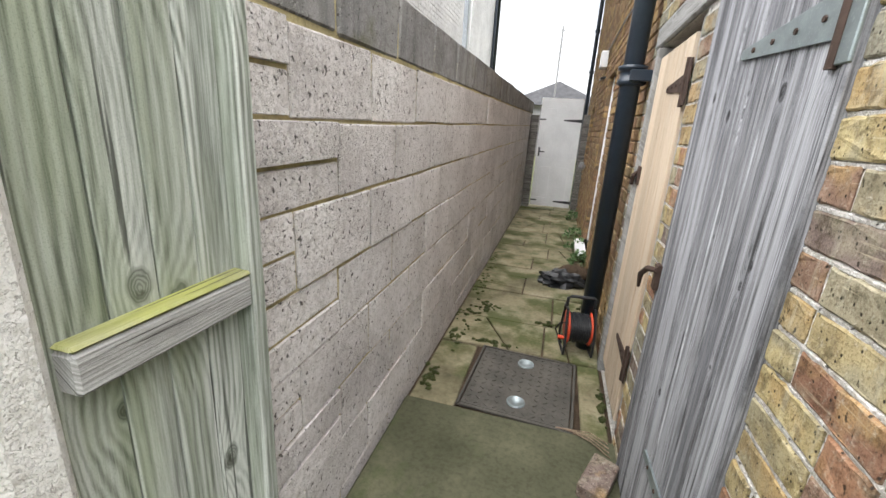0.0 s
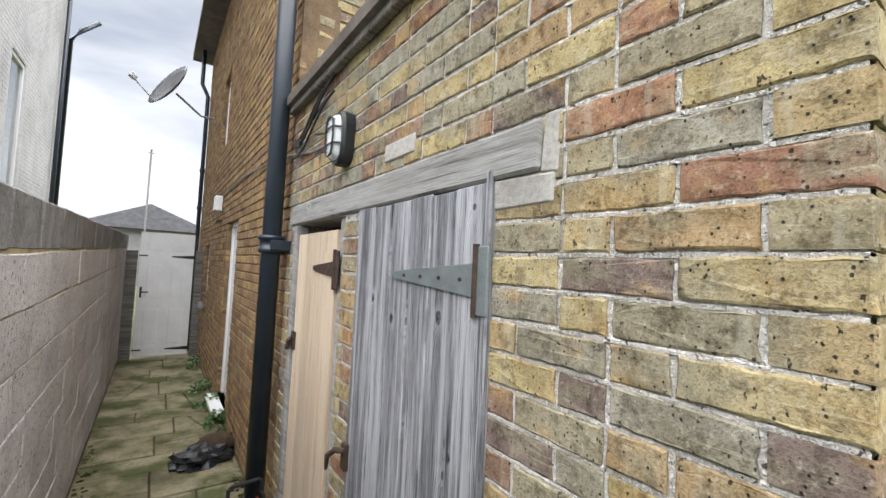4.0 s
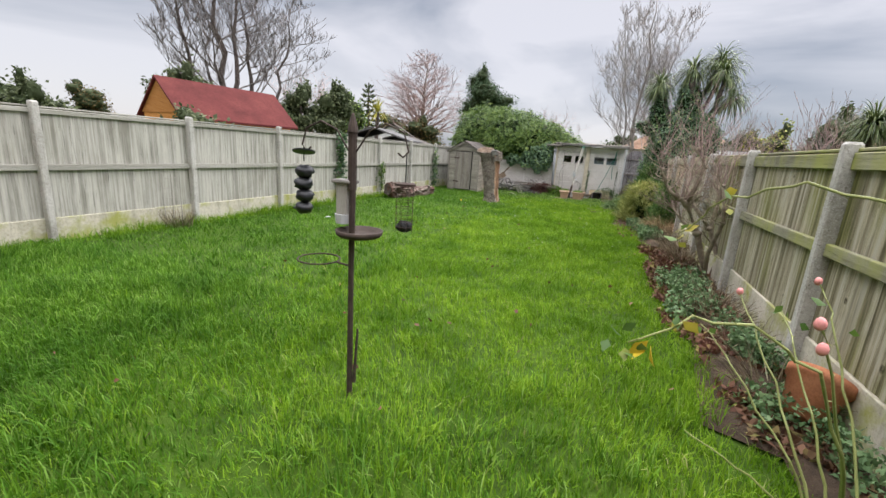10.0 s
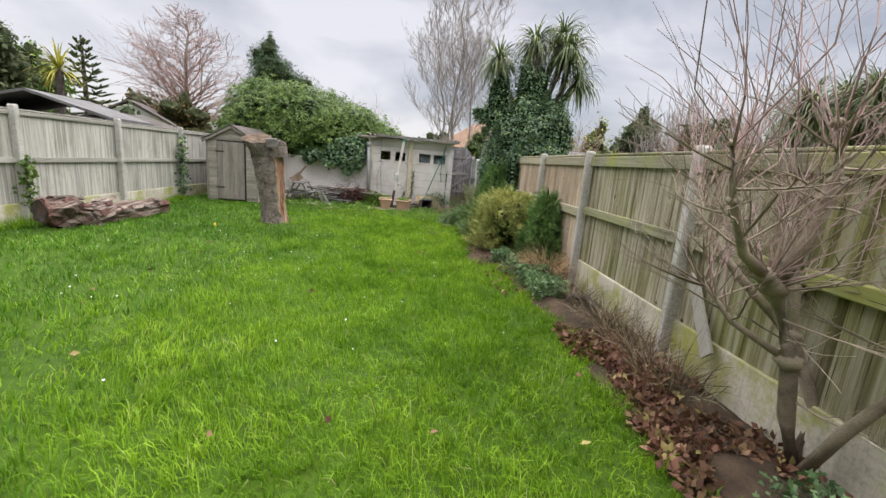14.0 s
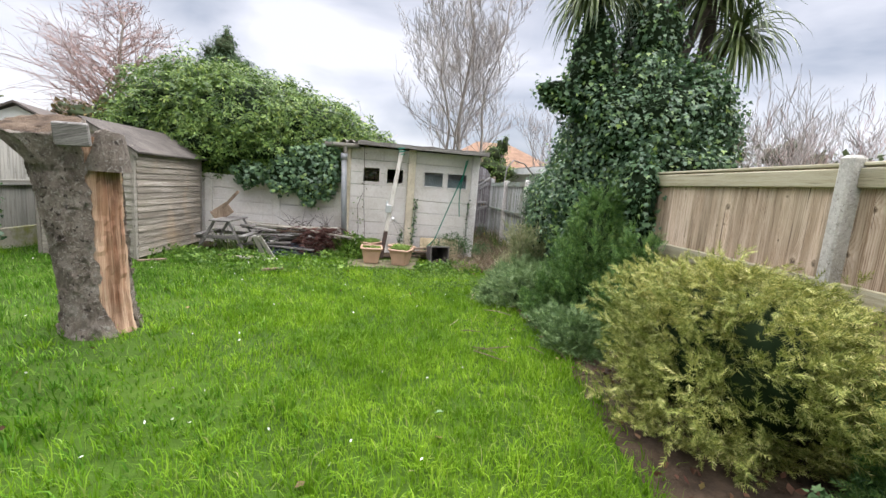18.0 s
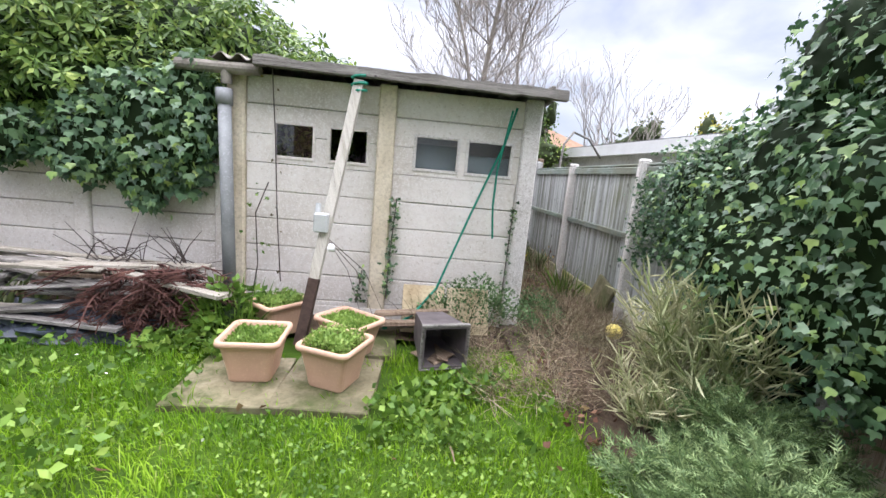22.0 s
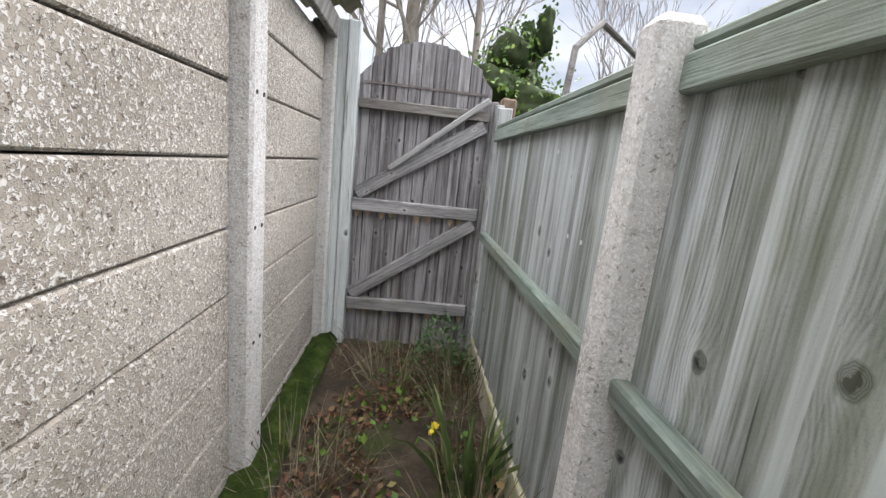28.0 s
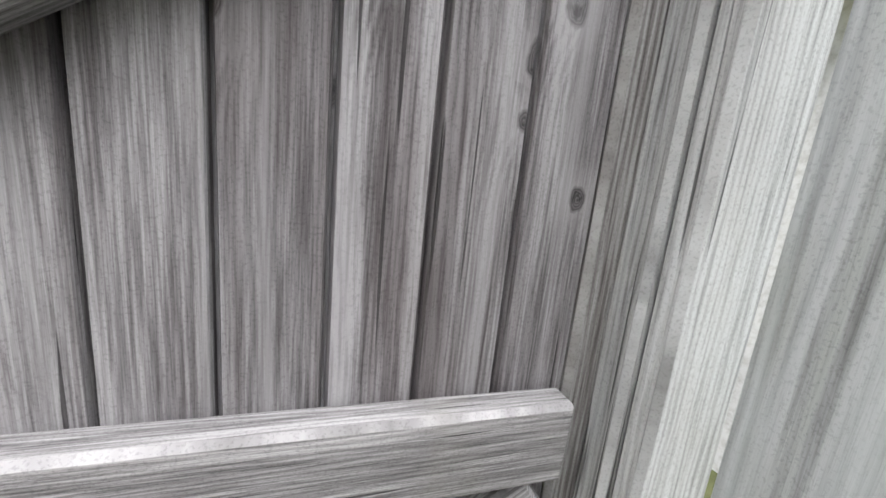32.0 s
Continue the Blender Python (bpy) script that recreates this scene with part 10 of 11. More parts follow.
for x, y, r_w, h in ((4.28, 0.28, 0.22, 0.3), (4.25, -0.62, 0.26, 0.3), (4.3, 0.75, 0.16, 0.26)):
    low_spread("wall_plant", "low dark green plant at the brick wall foot", (x, y, 0.0), 1500, r_w, r_w * 1.4, h, (0.025, 0.05), M_IVY, "diamond", 0.6)
low_spread("garden_shrub", "low brownish green shrub by the pale fence", (6.9, -2.75, 0), 1600, 0.45, 0.6, 0.5, (0.05, 0.1), M_FARBROWN, "diamond", 0.8)
low_spread("garden_shrub", "leafy shrub at the extension corner", (6.6, -2.4, 0), 1600, 0.4, 0.5, 0.4, (0.05, 0.1), M_FARGREEN, "diamond", 0.8)
blades("dry_weed", "dry grass at the foot of the trellis", "weeds", (7.25, -6.1, 0.0), 140, 0.2, 0.35, M_STRAW, 0.6, 0.006, 0.3)
blades("nettles", "leafy green nettles round the planters", "weeds", (2.7, -18.5, 0.0), 100, 0.25, 0.45, M_WEED, 0.5, 0.02, 0.3)
low_spread("nettles", "leafy green nettles beside the planters", (2.75, -18.45, 0), 900, 0.4, 0.3, 0.42, (0.05, 0.09), M_WEED, "diamond", 0.5)
low_spread("garage_bush", "grey-green scrubby bush at the garage foot", (0.85, -18.85, 0.1), 2600, 0.45, 0.17, 0.42, (0.018, 0.036), M_HERB, "diamond", 0.9, inner=False)
low_spread("passage_scrub", "dark scrubby weeds at the garage corner", (0.22, -19.2, 0.0), 1500, 0.3, 0.4, 0.32, (0.016, 0.034), M_HERB, "diamond", 0.9, inner=False)


def climber(name, label, path, n, size, spread_, material=M_IVY):
    """A thin climbing stem with small leaves along it."""
    t = thing(name, label, "climber", path[0])
    o = Vector(path[0])
    pts = [Vector(p) - o for p in path]
    part("stem", Geo().tube(pts, 0.005, 5), M_BARK_D, t)
    at = []
    for k in range(n):
        u = rnd.random() * (len(pts) - 1)
        i = min(int(u), len(pts) - 2)
        at.append(pts[i].lerp(pts[i + 1], u - i))
    at = np.array([tuple(p) for p in at]) + rng.normal(0, spread_, (n, 3))
    part("leaves", leaves("leaves", at, rng.normal(0, 1, (n, 3)) + [0, 0.5, -0.2], rng.uniform(size[0], size[1], n), material, "ivy", 0.4), None, t)


climber("wall_ivy", "thin ivy climbing the garage middle post", [(1.64, GY + 0.05, 0.2), (1.63, GY + 0.05, 0.6), (1.6, GY + 0.04, 1.1)], 130, (0.025, 0.05), 0.025)
climber("wall_ivy", "small ivy shoot by the garage post", [(1.9, GY + 0.06, 0.15), (1.86, GY + 0.06, 0.45)], 60, (0.025, 0.045), 0.03)
climber("wall_ivy", "thin ivy on the garage corner post", [(0.6, GY + 0.05, 0.3), (0.59, GY + 0.05, 0.9), (0.58, GY + 0.05, 1.1)], 80, (0.02, 0.04), 0.02)
climber("bare_vine", "bare brown vine stem hanging on the garage wall", [(2.55, GY + 0.08, 0.3), (2.6, GY + 0.05, 0.9), (2.62, GY + 0.06, 1.5), (2.63, GY + 0.14, 2.1)], 12, (0.02, 0.035), 0.03, M_FARBROWN)
climber("fence_climber", "ivy climbing a concrete fence post", [(7.38, -10.72, 0.0), (7.37, -10.7, 0.7), (7.38, -10.73, 1.3), (7.4, -10.75, 1.75)], 420, (0.06, 0.11), 0.06)
climber("fence_climber", "green climber on a pale fence post", [(7.38, -12.85, 0.2), (7.37, -12.8, 0.6), (7.38, -12.8, 0.95)], 200, (0.05, 0.08), 0.05, M_HEDGE)
climber("fence_climber", "thin climber at the fence corner by the shed", [(7.35, -17.0, 0.0), (7.36, -17.0, 0.7), (7.38, -17.05, 1.5)], 260, (0.05, 0.09), 0.06)
climber("sapling", "thin bare sapling beside the grey pipe", [(2.72, -18.7, 0.0), (2.66, -18.75, 0.5), (2.7, -18.8, 0.9), (2.62, -18.85, 1.15)], 18, (0.02, 0.04), 0.05, M_WEED)
climber("fence_twig", "thin leafy shoot against the passage fence", [(-0.55, -21.2, 0.05), (-0.52, -21.15, 0.35), (-0.5, -21.05, 0.5)], 30, (0.02, 0.035), 0.04, M_DEADLEAF)
tl = thing("trellis", "small pale wire trellis against the fence", "trellis", (7.36, -6.1, 0))
for k in range(4):
    part("rail", Geo().tube([(0, -0.15, 0.3 + 0.16 * k), (0, 0.15, 0.3 + 0.16 * k)], 0.006, 5), M_POLE, tl)
for y in (-0.14, 0.0, 0.14):
    part("upright", Geo().tube([(0, y, 0), (0, y, 0.85)], 0.006, 5), M_POLE, tl)
cl = tagged(new("cut_branch", Geo().tube([(-0.5, -10.05, 0.02), (-0.42, -10.2, 0.14), (-0.3, -10.35, 0.12), (-0.22, -10.3, 0.05)], [0.035, 0.04, 0.035, 0.02], 8).mesh("cut_branch", M_BARK_D, True)), "short curved cut branch on the bed", "branch")

# moss along the garage foot
kb = tagged(new("garage_plinth", Geo().bev(GX - 0.16, GX + 0.01, -22.9, -19.2, -0.05, 0.09, 0.02, jit=0.01).mesh("garage_plinth", M_PAD)), "low concrete plinth along the garage side", "plinth", kind="structure")
vs, fs = [], []
n_y = 220
for i in range(n_y + 1):
    y = -22.88 + 3.6 * i / n_y
    for j in range(7):
        x = GX - 0.165 + 0.028 * j
        vs.append((x, y, 0.085 + 0.03 * math.sin(math.pi * j / 6) + 0.025 * noise.noise(Vector((x * 30, y * 14, 0))) + 0.015 * noise.noise(Vector((x * 70, y * 60, 3)))))
for i in range(n_y):
    for j in range(6):
        k = i * 7 + j
        fs.append((k, k + 1, k + 8, k + 7))
tagged(new("moss", Geo().add(vs, fs).mesh("moss", M_MOSS, True)), "bright green moss on the garage plinth", "moss", kind="stuff")

# ---- beyond the fences ----
def bare_tree(label, at, h, r, seed, mat=M_TWIG, spread=0.5, depth=6, kids=3, lift=0.2, first=0.3, shrink=0.72, fine=True):
    t = thing("bare_tree", label, "tree", at)
    q = random.Random(seed)
    g = Geo().tube([(0, 0, -0.1), (q.uniform(-0.1, 0.1), 0, h * first * 0.5), (q.uniform(-0.15, 0.15), 0, h * first)], [r, r * 0.85, r * 0.75], 9)
    part("trunk", g, M_BARK_P, t, "", True)
    g = Geo()
    for k in range(kids + 2):
        a = 6.283 * k / (kids + 2) + q.uniform(-0.4, 0.4)
        branch(g, (0, 0, h * first * q.uniform(0.75, 1.0)), (math.cos(a) * spread, math.sin(a) * spread, 1.0), h * 0.3, r * 0.5, depth - 1, q, spread * 0.75, kids, lift, 5, None, shrink, h * 0.0009)
    part("crown", g, mat, t)
    return t


def leader_tree(label, at, h, r, seed, mat, n=46, wide=0.3, rise=1.3, sag=0.0, start=0.18):
    """A tree with one main stem and many side limbs that rise or hang."""
    t = thing("bare_tree", label, "tree", at)
    q = random.Random(seed)
    stem = [(0.0, 0.0, -0.1)]
    for i in range(1, 9):
        stem.append((q.gauss(0, 0.012) * h, q.gauss(0, 0.012) * h, h * i / 8))
    part("trunk", Geo().tube(stem, [r * (1 - 0.95 * i / 8) + 0.008 for i in range(9)], 8), M_BARK_P, t, "", True)
    g = Geo()
    for k in range(n):
        u = start + (0.97 - start) * (k + q.random()) / n
        i = min(int(u * 8), 7)
        p = Vector(stem[i]).lerp(Vector(stem[i + 1]), u * 8 - i)
        a = q.uniform(0, 6.283)
        L = h * wide * (1.05 - u) * q.uniform(0.8, 1.25) + 0.05 * h
        branch(g, p, (math.cos(a), math.sin(a), rise), L * 0.55, max(r * 0.4 * (1.1 - u), 0.015), 3, q, 0.42, 3, 0.22 - sag, 4, None, 0.72, h * 0.0008)
    part("crown", g, mat, t)
    return t


def many_stemmed(label, at, stems, seed, mat, bark, n=16, reach=0.3, rise=0.8, start=0.2, thin=0.006, depth=3):
    """A leafless tree of several stems that part near the ground. stems: (lean x, lean y, height, radius)."""
    t = thing("bare_tree", label, "tree", at)
    q = random.Random(seed)
    crown = Geo()
    for lx, ly, h, r in stems:
        pts, radii = [], []
        for i in range(11):
            u = i / 10
            k = u ** 0.85
            pts.append(Vector((lx * k + q.gauss(0, 0.012) * h * (i > 0), ly * k + q.gauss(0, 0.012) * h * (i > 0), -0.1 + h * u)))
            radii.append(r * (1 - 0.93 * u) + thin)
        part("trunk", Geo().tube(pts, radii, 8), bark, t, "", True)
        for k in range(n):
            u = start + (0.98 - start) * (k + q.random()) / n
            i = min(int(u * 10), 9)
            p = pts[i].lerp(pts[i + 1], u * 10 - i)
            a = q.uniform(0, 6.283)
            L = h * reach * (1.12 - u) * q.uniform(0.7, 1.3) + 0.06 * h
            branch(crown, p, (math.cos(a) + 0.25 * lx, math.sin(a) + 0.25 * ly, rise * q.uniform(0.5, 1.4)), L * 0.5, max(r * 0.38 * (1.1 - u), thin * 1.3), depth, q, 0.5, 3, 0.16, 4, None, 0.7, thin)
    part("crown", crown, mat, t)
    return t


many_stemmed("large leafless tree with dark forking limbs and fine twigs", (18.5, -17.2, 0), [(0.3, 3.0, 8.6, 0.15), (0.0, 0.6, 10.8, 0.2), (-0.3, -0.9, 10.4, 0.16)], 3, M_TWIG_D, M_BARK_D, 15, 0.46, 0.8, 0.3, 0.008, 4)
many_stemmed("leafless dark tree beside the larger one", (18.8, -19.0, 0), [(0.2, 0.2, 9.2, 0.16), (-0.2, -3.0, 8.8, 0.13)], 13, M_TWIG_D, M_BARK_D, 12, 0.46, 0.7, 0.3, 0.008, 4)
many_stemmed("tall pale leafless tree behind the garage", (-0.15, -26.0, 0), [(0.1, 0.0, 9.8, 0.1), (1.3, 0.3, 8.6, 0.06), (-1.4, -0.2, 8.7, 0.06), (0.5, -0.8, 9.0, 0.05)], 5, M_TWIG, M_BARK_P, 17, 0.36, 1.25, 0.2, 0.0055, 4)
leader_tree("leafless birch with reddish drooping twigs", (14.8, -31.8, 0), 8.4, 0.2, 7, M_TWIG_R, 85, 0.58, 0.8, 0.25)
bare_tree("small pale leafless tree far off", (-9.9, -23.0, 0), 5.4, 0.1, 11, M_TWIG, 0.5, 5, 3, 0.2)
bare_tree("small pale leafless tree far off", (-11.6, -21.4, 0), 4.8, 0.1, 12, M_TWIG, 0.5, 5, 3, 0.2)
bare_tree("thin leafless tree beyond the passage", (-3.9, -27.2, 0), 5.0, 0.08, 13, M_TWIG, 0.45, 5, 3, 0.22)
bare_tree("leafless tree low on the skyline", (5.3, -34.7, 0), 5.4, 0.15, 14, M_TWIG_R, 0.6, 5, 3, 0.1)
bare_tree("pinkish leafless tree beyond the pale fence", (22.0, -27.0, 0), 7.0, 0.18, 15, M_TWIG_R, 0.6, 5, 3, 0.08)


def evergreen(label, at, r, h, n, mat=M_FARGREEN, seed=1, base=0.3, size=(0.1, 0.2), shape="diamond", tall=False):
    """A leafy tree of uneven clumps, rounded, or tapering where tall."""
    lumps = []
    q = random.Random(seed)
    for k in range(11):
        u = (k + 0.5) / 11
        a = q.uniform(0, 6.283)
        w = (1.05 - 0.8 * u) if tall else math.sqrt(max(0.1, 1 - (2 * u - 0.75) ** 2 * 0.85))
        off = r * w * q.uniform(0.2, 0.62)
        lumps.append(((math.cos(a) * off, math.sin(a) * off, h * (base + (0.93 - base) * u)), (r * w * q.uniform(0.42, 0.62), r * w * q.uniform(0.42, 0.62), h * (1 - base) * q.uniform(0.13, 0.2)), seed + k, 0.4))
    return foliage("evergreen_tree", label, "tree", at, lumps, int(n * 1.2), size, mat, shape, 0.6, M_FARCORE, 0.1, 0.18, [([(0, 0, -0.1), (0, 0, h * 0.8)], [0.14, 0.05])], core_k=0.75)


def twiggy(label, at, r, h, seed, mat=M_TWIG, n=9):
    """A leafless thicket: many stems from the ground that fork into fine twigs."""
    t = thing("bare_thicket", label, "shrub", at)
    q = random.Random(seed)
    g = Geo()
    for k in range(n):
        a = q.uniform(0, 6.283)
        branch(g, (math.cos(a) * r * 0.4, math.sin(a) * r * 0.4, 0), (math.cos(a) * 0.35 * r / h * 2, math.sin(a) * 0.35 * r / h * 2, 1), h * 0.42, 0.035, 4, q, 0.4, 3, 0.2, 4, None, 0.68, 0.004)
    part("stem_tangle", g, mat, t, kind="stuff")


evergreen("dark evergreen beyond the red roof", (16.3, -13.2, 0), 1.3, 4.1, 2200, seed=2)
evergreen("dark evergreen beyond the pale fence", (15.9, -19.2, 0), 1.7, 4.4, 2600, seed=3)
evergreen("rounded evergreen far beyond the conservatory", (23.2, -8.8, 0), 1.5, 5.5, 2200, seed=4)
evergreen("small evergreen on the skyline", (22.3, -11.1, 0), 0.9, 3.6, 1200, seed=5)
evergreen("bare domed tree far away on the skyline", (35.7, -19.9, 0), 2.2, 4.7, 1600, M_FARBROWN, seed=6)
evergreen("olive green evergreen behind the pale fence", (14.4, -20.1, 0), 1.3, 4.7, 2400, seed=7)
evergreen("olive evergreen behind the pale fence", (15.3, -22.2, 0), 1.4, 4.4, 2200, M_HEDGE, seed=8)
evergreen("tall dense dark conifer tree behind the climber", (9.9, -31.6, 0), 2.1, 7.7, 6000, M_DARKPINE, seed=9, base=0.5, size=(0.14, 0.26), shape="plume")
evergreen("brown autumn hedge behind the shed", (13.3, -28.0, 0), 2.0, 3.7, 2200, M_FARBROWN, seed=10)
evergreen("reddish brown shrubbery beyond the fence", (-4.7, -15.4, 0), 1.3, 2.7, 2600, M_FARBROWN, seed=11, size=(0.06, 0.14))
evergreen("dark green shrubbery beyond the fence", (-5.9, -16.4, 0), 1.2, 3.1, 2200, seed=12, size=(0.08, 0.18))
evergreen("brown leafless hedge beyond the timber fence", (-7.4, -13.4, 0), 1.5, 3.2, 2600, M_FARBROWN, seed=31, size=(0.06, 0.14))
evergreen("brown leafless hedge beyond the timber fence", (-8.6, -16.6, 0), 1.6, 3.3, 2600, M_FARBROWN, seed=32, size=(0.06, 0.14))
evergreen("dark green hedge far beyond the timber fence", (-11.5, -24.5, 0), 2.2, 4.0, 2600, seed=33, size=(0.1, 0.2))
evergreen("far evergreen beyond the timber fence", (-7.2, -22.5, 0), 1.2, 4.3, 1800, seed=13)
evergreen("yellow-green shrub beyond the fence", (-5.1, -21.4, 0), 0.9, 3.4, 1600, M_GOLD, seed=14, size=(0.08, 0.16))
evergreen("green hedge beyond the passage", (-5.6, -28.6, 0), 2.2, 3.6, 2400, seed=15)
evergreen("yellow flowering shrub beyond the passage", (-5.0, -24.6, 0), 0.8, 3.3, 1500, M_PALM_Y, seed=16, size=(0.06, 0.14))
evergreen("feathery green shrub behind the gate", (-1.45, -25.4, 0), 0.95, 3.3, 3600, M_HEDGE, seed=17, size=(0.04, 0.09))
evergreen("low hedge beyond the pale fence", (10.6, -19.8, 0), 1.3, 2.3, 1600, M_FARGREEN, seed=18)
evergreen("low hedge beyond the pale fence", (11.0, -9.2, 0), 1.4, 2.2, 1600, M_FARGREEN, seed=19)
for k, (x, y, r, h) in enumerate(((25, -26, 3, 3.6), (20, -36, 3, 4.4), (0, -42, 3, 4.0), (-14, -30, 3, 3.6), (30, -14, 3, 3.4))):
    evergreen("distant garden trees on the skyline", (x, y, 0), r, h, 1500, (M_FARGREEN, M_FARBROWN)[k % 2], seed=30 + k, size=(0.2, 0.4))
for k, (x, y, r, h, mt) in enumerate(((-10, -17.5, 1.6, 4.0, M_TWIG), (-8.5, -9, 1.4, 2.4, M_TWIG_R), (-7.0, -19.5, 1.3, 3.9, M_TWIG), (-9.0, -20.5, 1.5, 4.2, M_TWIG_R), (-4.4, -13.6, 1.2, 3.1, M_TWIG_R), (-6.5, -13.5, 1.4, 3.2, M_TWIG), (-3.5, -19.8, 0.9, 3.0, M_TWIG_R))):
    twiggy("leafless pale thicket beyond the fence", (x, y, 0), r, h, 60 + k, mt)

# monkey puzzle
mp = thing("monkey_puzzle", "dark monkey puzzle tree with drooping whorled arms", "tree", (16.3, -26.2, 0))
part("trunk", Geo().tube([(0, 0, 0), (0, 0, 5.5)], [0.16, 0.04], 8), M_BARK_D, mp)
q = random.Random(4)
for k in range(11):
    g = Geo()
    z = 2.3 + k * 0.3
    L = 1.35 * (1 - k / 13)
    for j in range(5):
        a = 6.283 * j / 5 + k * 0.5
        d = Vector((math.cos(a), math.sin(a), 0))
        g.tube([(0, 0, z), tuple(d * L * 0.5 + Vector((0, 0, z - 0.12))), tuple(d * L + Vector((0, 0, z + 0.08)))], [0.035, 0.05, 0.03], 5)
        for s in (-1, 1):
            e = d * L * 0.6 + Vector((0, 0, z - 0.08))
            g.tube([tuple(e), tuple(e + (d * 0.5 + d.cross(Vector((0, 0, 1))) * s * 0.6) * L * 0.45 + Vector((0, 0, 0.12)))], [0.05, 0.03], 5)
    part("branch_whorl", g, M_FARGREEN, mp)

# summerhouse with red roof, sheds and houses
rs = thing("summerhouse", "orange timber summerhouse with a dark red roof", "summerhouse", (14.28, -12.3, 0), 80)
part("wall", Geo().box(-1.9, 1.9, 0.2, 2.2, -0.1, 2.05), M_ORANGE, rs)
part("gable", Geo().prism([(0.1, 2.05), (2.3, 2.05), (1.2, 3.0)], 1.86, 1.92, Matrix(((0, 0, 1, 0), (1, 0, 0, 0), (0, 1, 0, 0), (0, 0, 0, 1)))), M_ORANGE, rs)
for s in (0, 1):
    y_e = -0.1 if s == 0 else 2.5
    part("roof", Geo().add([(-2.0, y_e, 1.88), (2.0, y_e, 1.88), (2.0, 1.2, 3.02), (-2.0, 1.2, 3.02), (-2.0, y_e, 1.94), (2.0, y_e, 1.94), (2.0, 1.2, 3.08), (-2.0, 1.2, 3.08)], [(0, 1, 2, 3), (7, 6, 5, 4), (0, 4, 5, 1), (3, 2, 6, 7), (1, 5, 6, 2), (0, 3, 7, 4)]), M_REDROOF, rs)
for x, y, rz, w_, d_, e_, rdg, mt, lab in ((9.0, -15.6, 12, 2.6, 2.2, 1.75, 2.1, M_FELT_G, "grey felt-roofed shed just beyond the fence"), (9.6, -18.6, 5, 2.2, 2.0, 1.7, 1.98, M_FELT, "dark felt-roofed shed beyond the fence")):
    t = thing("neighbour_shed", lab, "shed", (x, y, 0), rz)
    part("wall", Geo().box(-w_ / 2 + 0.1, w_ / 2 - 0.1, -d_ / 2 + 0.1, d_ / 2 - 0.1, -0.1, e_), M_TIMBER, t)
    for s in (-1, 1):
        part("roof", Geo().add([(s * w_ / 2, -d_ / 2, e_ - 0.03), (s * w_ / 2, d_ / 2, e_ - 0.03), (0, d_ / 2, rdg), (0, -d_ / 2, rdg), (s * w_ / 2, -d_ / 2, e_ + 0.02), (s * w_ / 2, d_ / 2, e_ + 0.02), (0, d_ / 2, rdg + 0.05), (0, -d_ / 2, rdg + 0.05)], [(0, 1, 2, 3), (7, 6, 5, 4), (0, 4, 5, 1), (3, 2, 6, 7), (1, 5, 6, 2), (0, 3, 7, 4)]), mt, t)
t = thing("far_house", "white gabled house with a brown roof in the distance", "house", (14.6, -27.0, 0), 20)
part("wall", Geo().box(-1.6, 1.6, -1.5, 1.5, -0.1, 2.0).prism([(-1.6, 2.0), (1.6, 2.0), (0, 2.85)], -1.5, 1.5, pose(0, 0, 0, 90, 0, 0)), M_WHITE, t)
for s in (-1, 1):
    part("roof", Geo().add([(s * 1.8, -1.7, 1.92), (s * 1.8, 1.7, 1.92), (0, 1.7, 2.92), (0, -1.7, 2.92), (s * 1.8, -1.7, 1.98), (s * 1.8, 1.7, 1.98), (0, 1.7, 2.99), (0, -1.7, 2.99)], [(0, 1, 2, 3), (7, 6, 5, 4), (0, 4, 5, 1), (3, 2, 6, 7), (1, 5, 6, 2), (0, 3, 7, 4)]), M_TILE_G, t)
t = thing("neighbour_garage", "long white building with a flat grey roof beyond the fence", "building", (-3.6, -24.5, 0), 8)
part("wall", Geo().box(-2.3, 1.4, -3.0, 3.2, -0.1, 2.15), M_WHITEBRICK, t)
part("roof", Geo().box(-2.5, 1.6, -3.2, 3.4, 2.15, 2.22), M_FELT_G, t)
part("fascia", Geo().box(1.5, 1.62, -3.2, 3.42, 2.0, 2.2).box(-2.5, 1.5, 3.3, 3.42, 2.0, 2.2), M_WHITE, t)
t = thing("bungalow", "bungalow with an orange-brown hipped roof beyond the garden", "house", (-3.4, -36.5, 0), 5)
part("wall", Geo().box(-3.5, 3.5, -3, 3, -0.1, 2.5), M_WHITEBRICK, t)
part("roof", Geo().add([(-3.9, -3.4, 2.45), (3.9, -3.4, 2.45), (3.9, 3.4, 2.45), (-3.9, 3.4, 2.45), (-1, 0, 4.3), (1, 0, 4.3)], [(0, 1, 5, 4), (1, 2, 5), (2, 3, 4, 5), (3, 0, 4), (3, 2, 1, 0)]), M_TILE, t)
ar = tagged(new("pergola_hoop", Geo().tube([(-0.9, -22.4, 1.5), (-1.0, -22.6, 2.05), (-1.25, -22.9, 2.3), (-1.7, -23.3, 2.25), (-2.1, -23.6, 1.95)], 0.02, 8).mesh("pergola_hoop", M_TIMBER)), "dark bent hoop above the fence", "hoop")

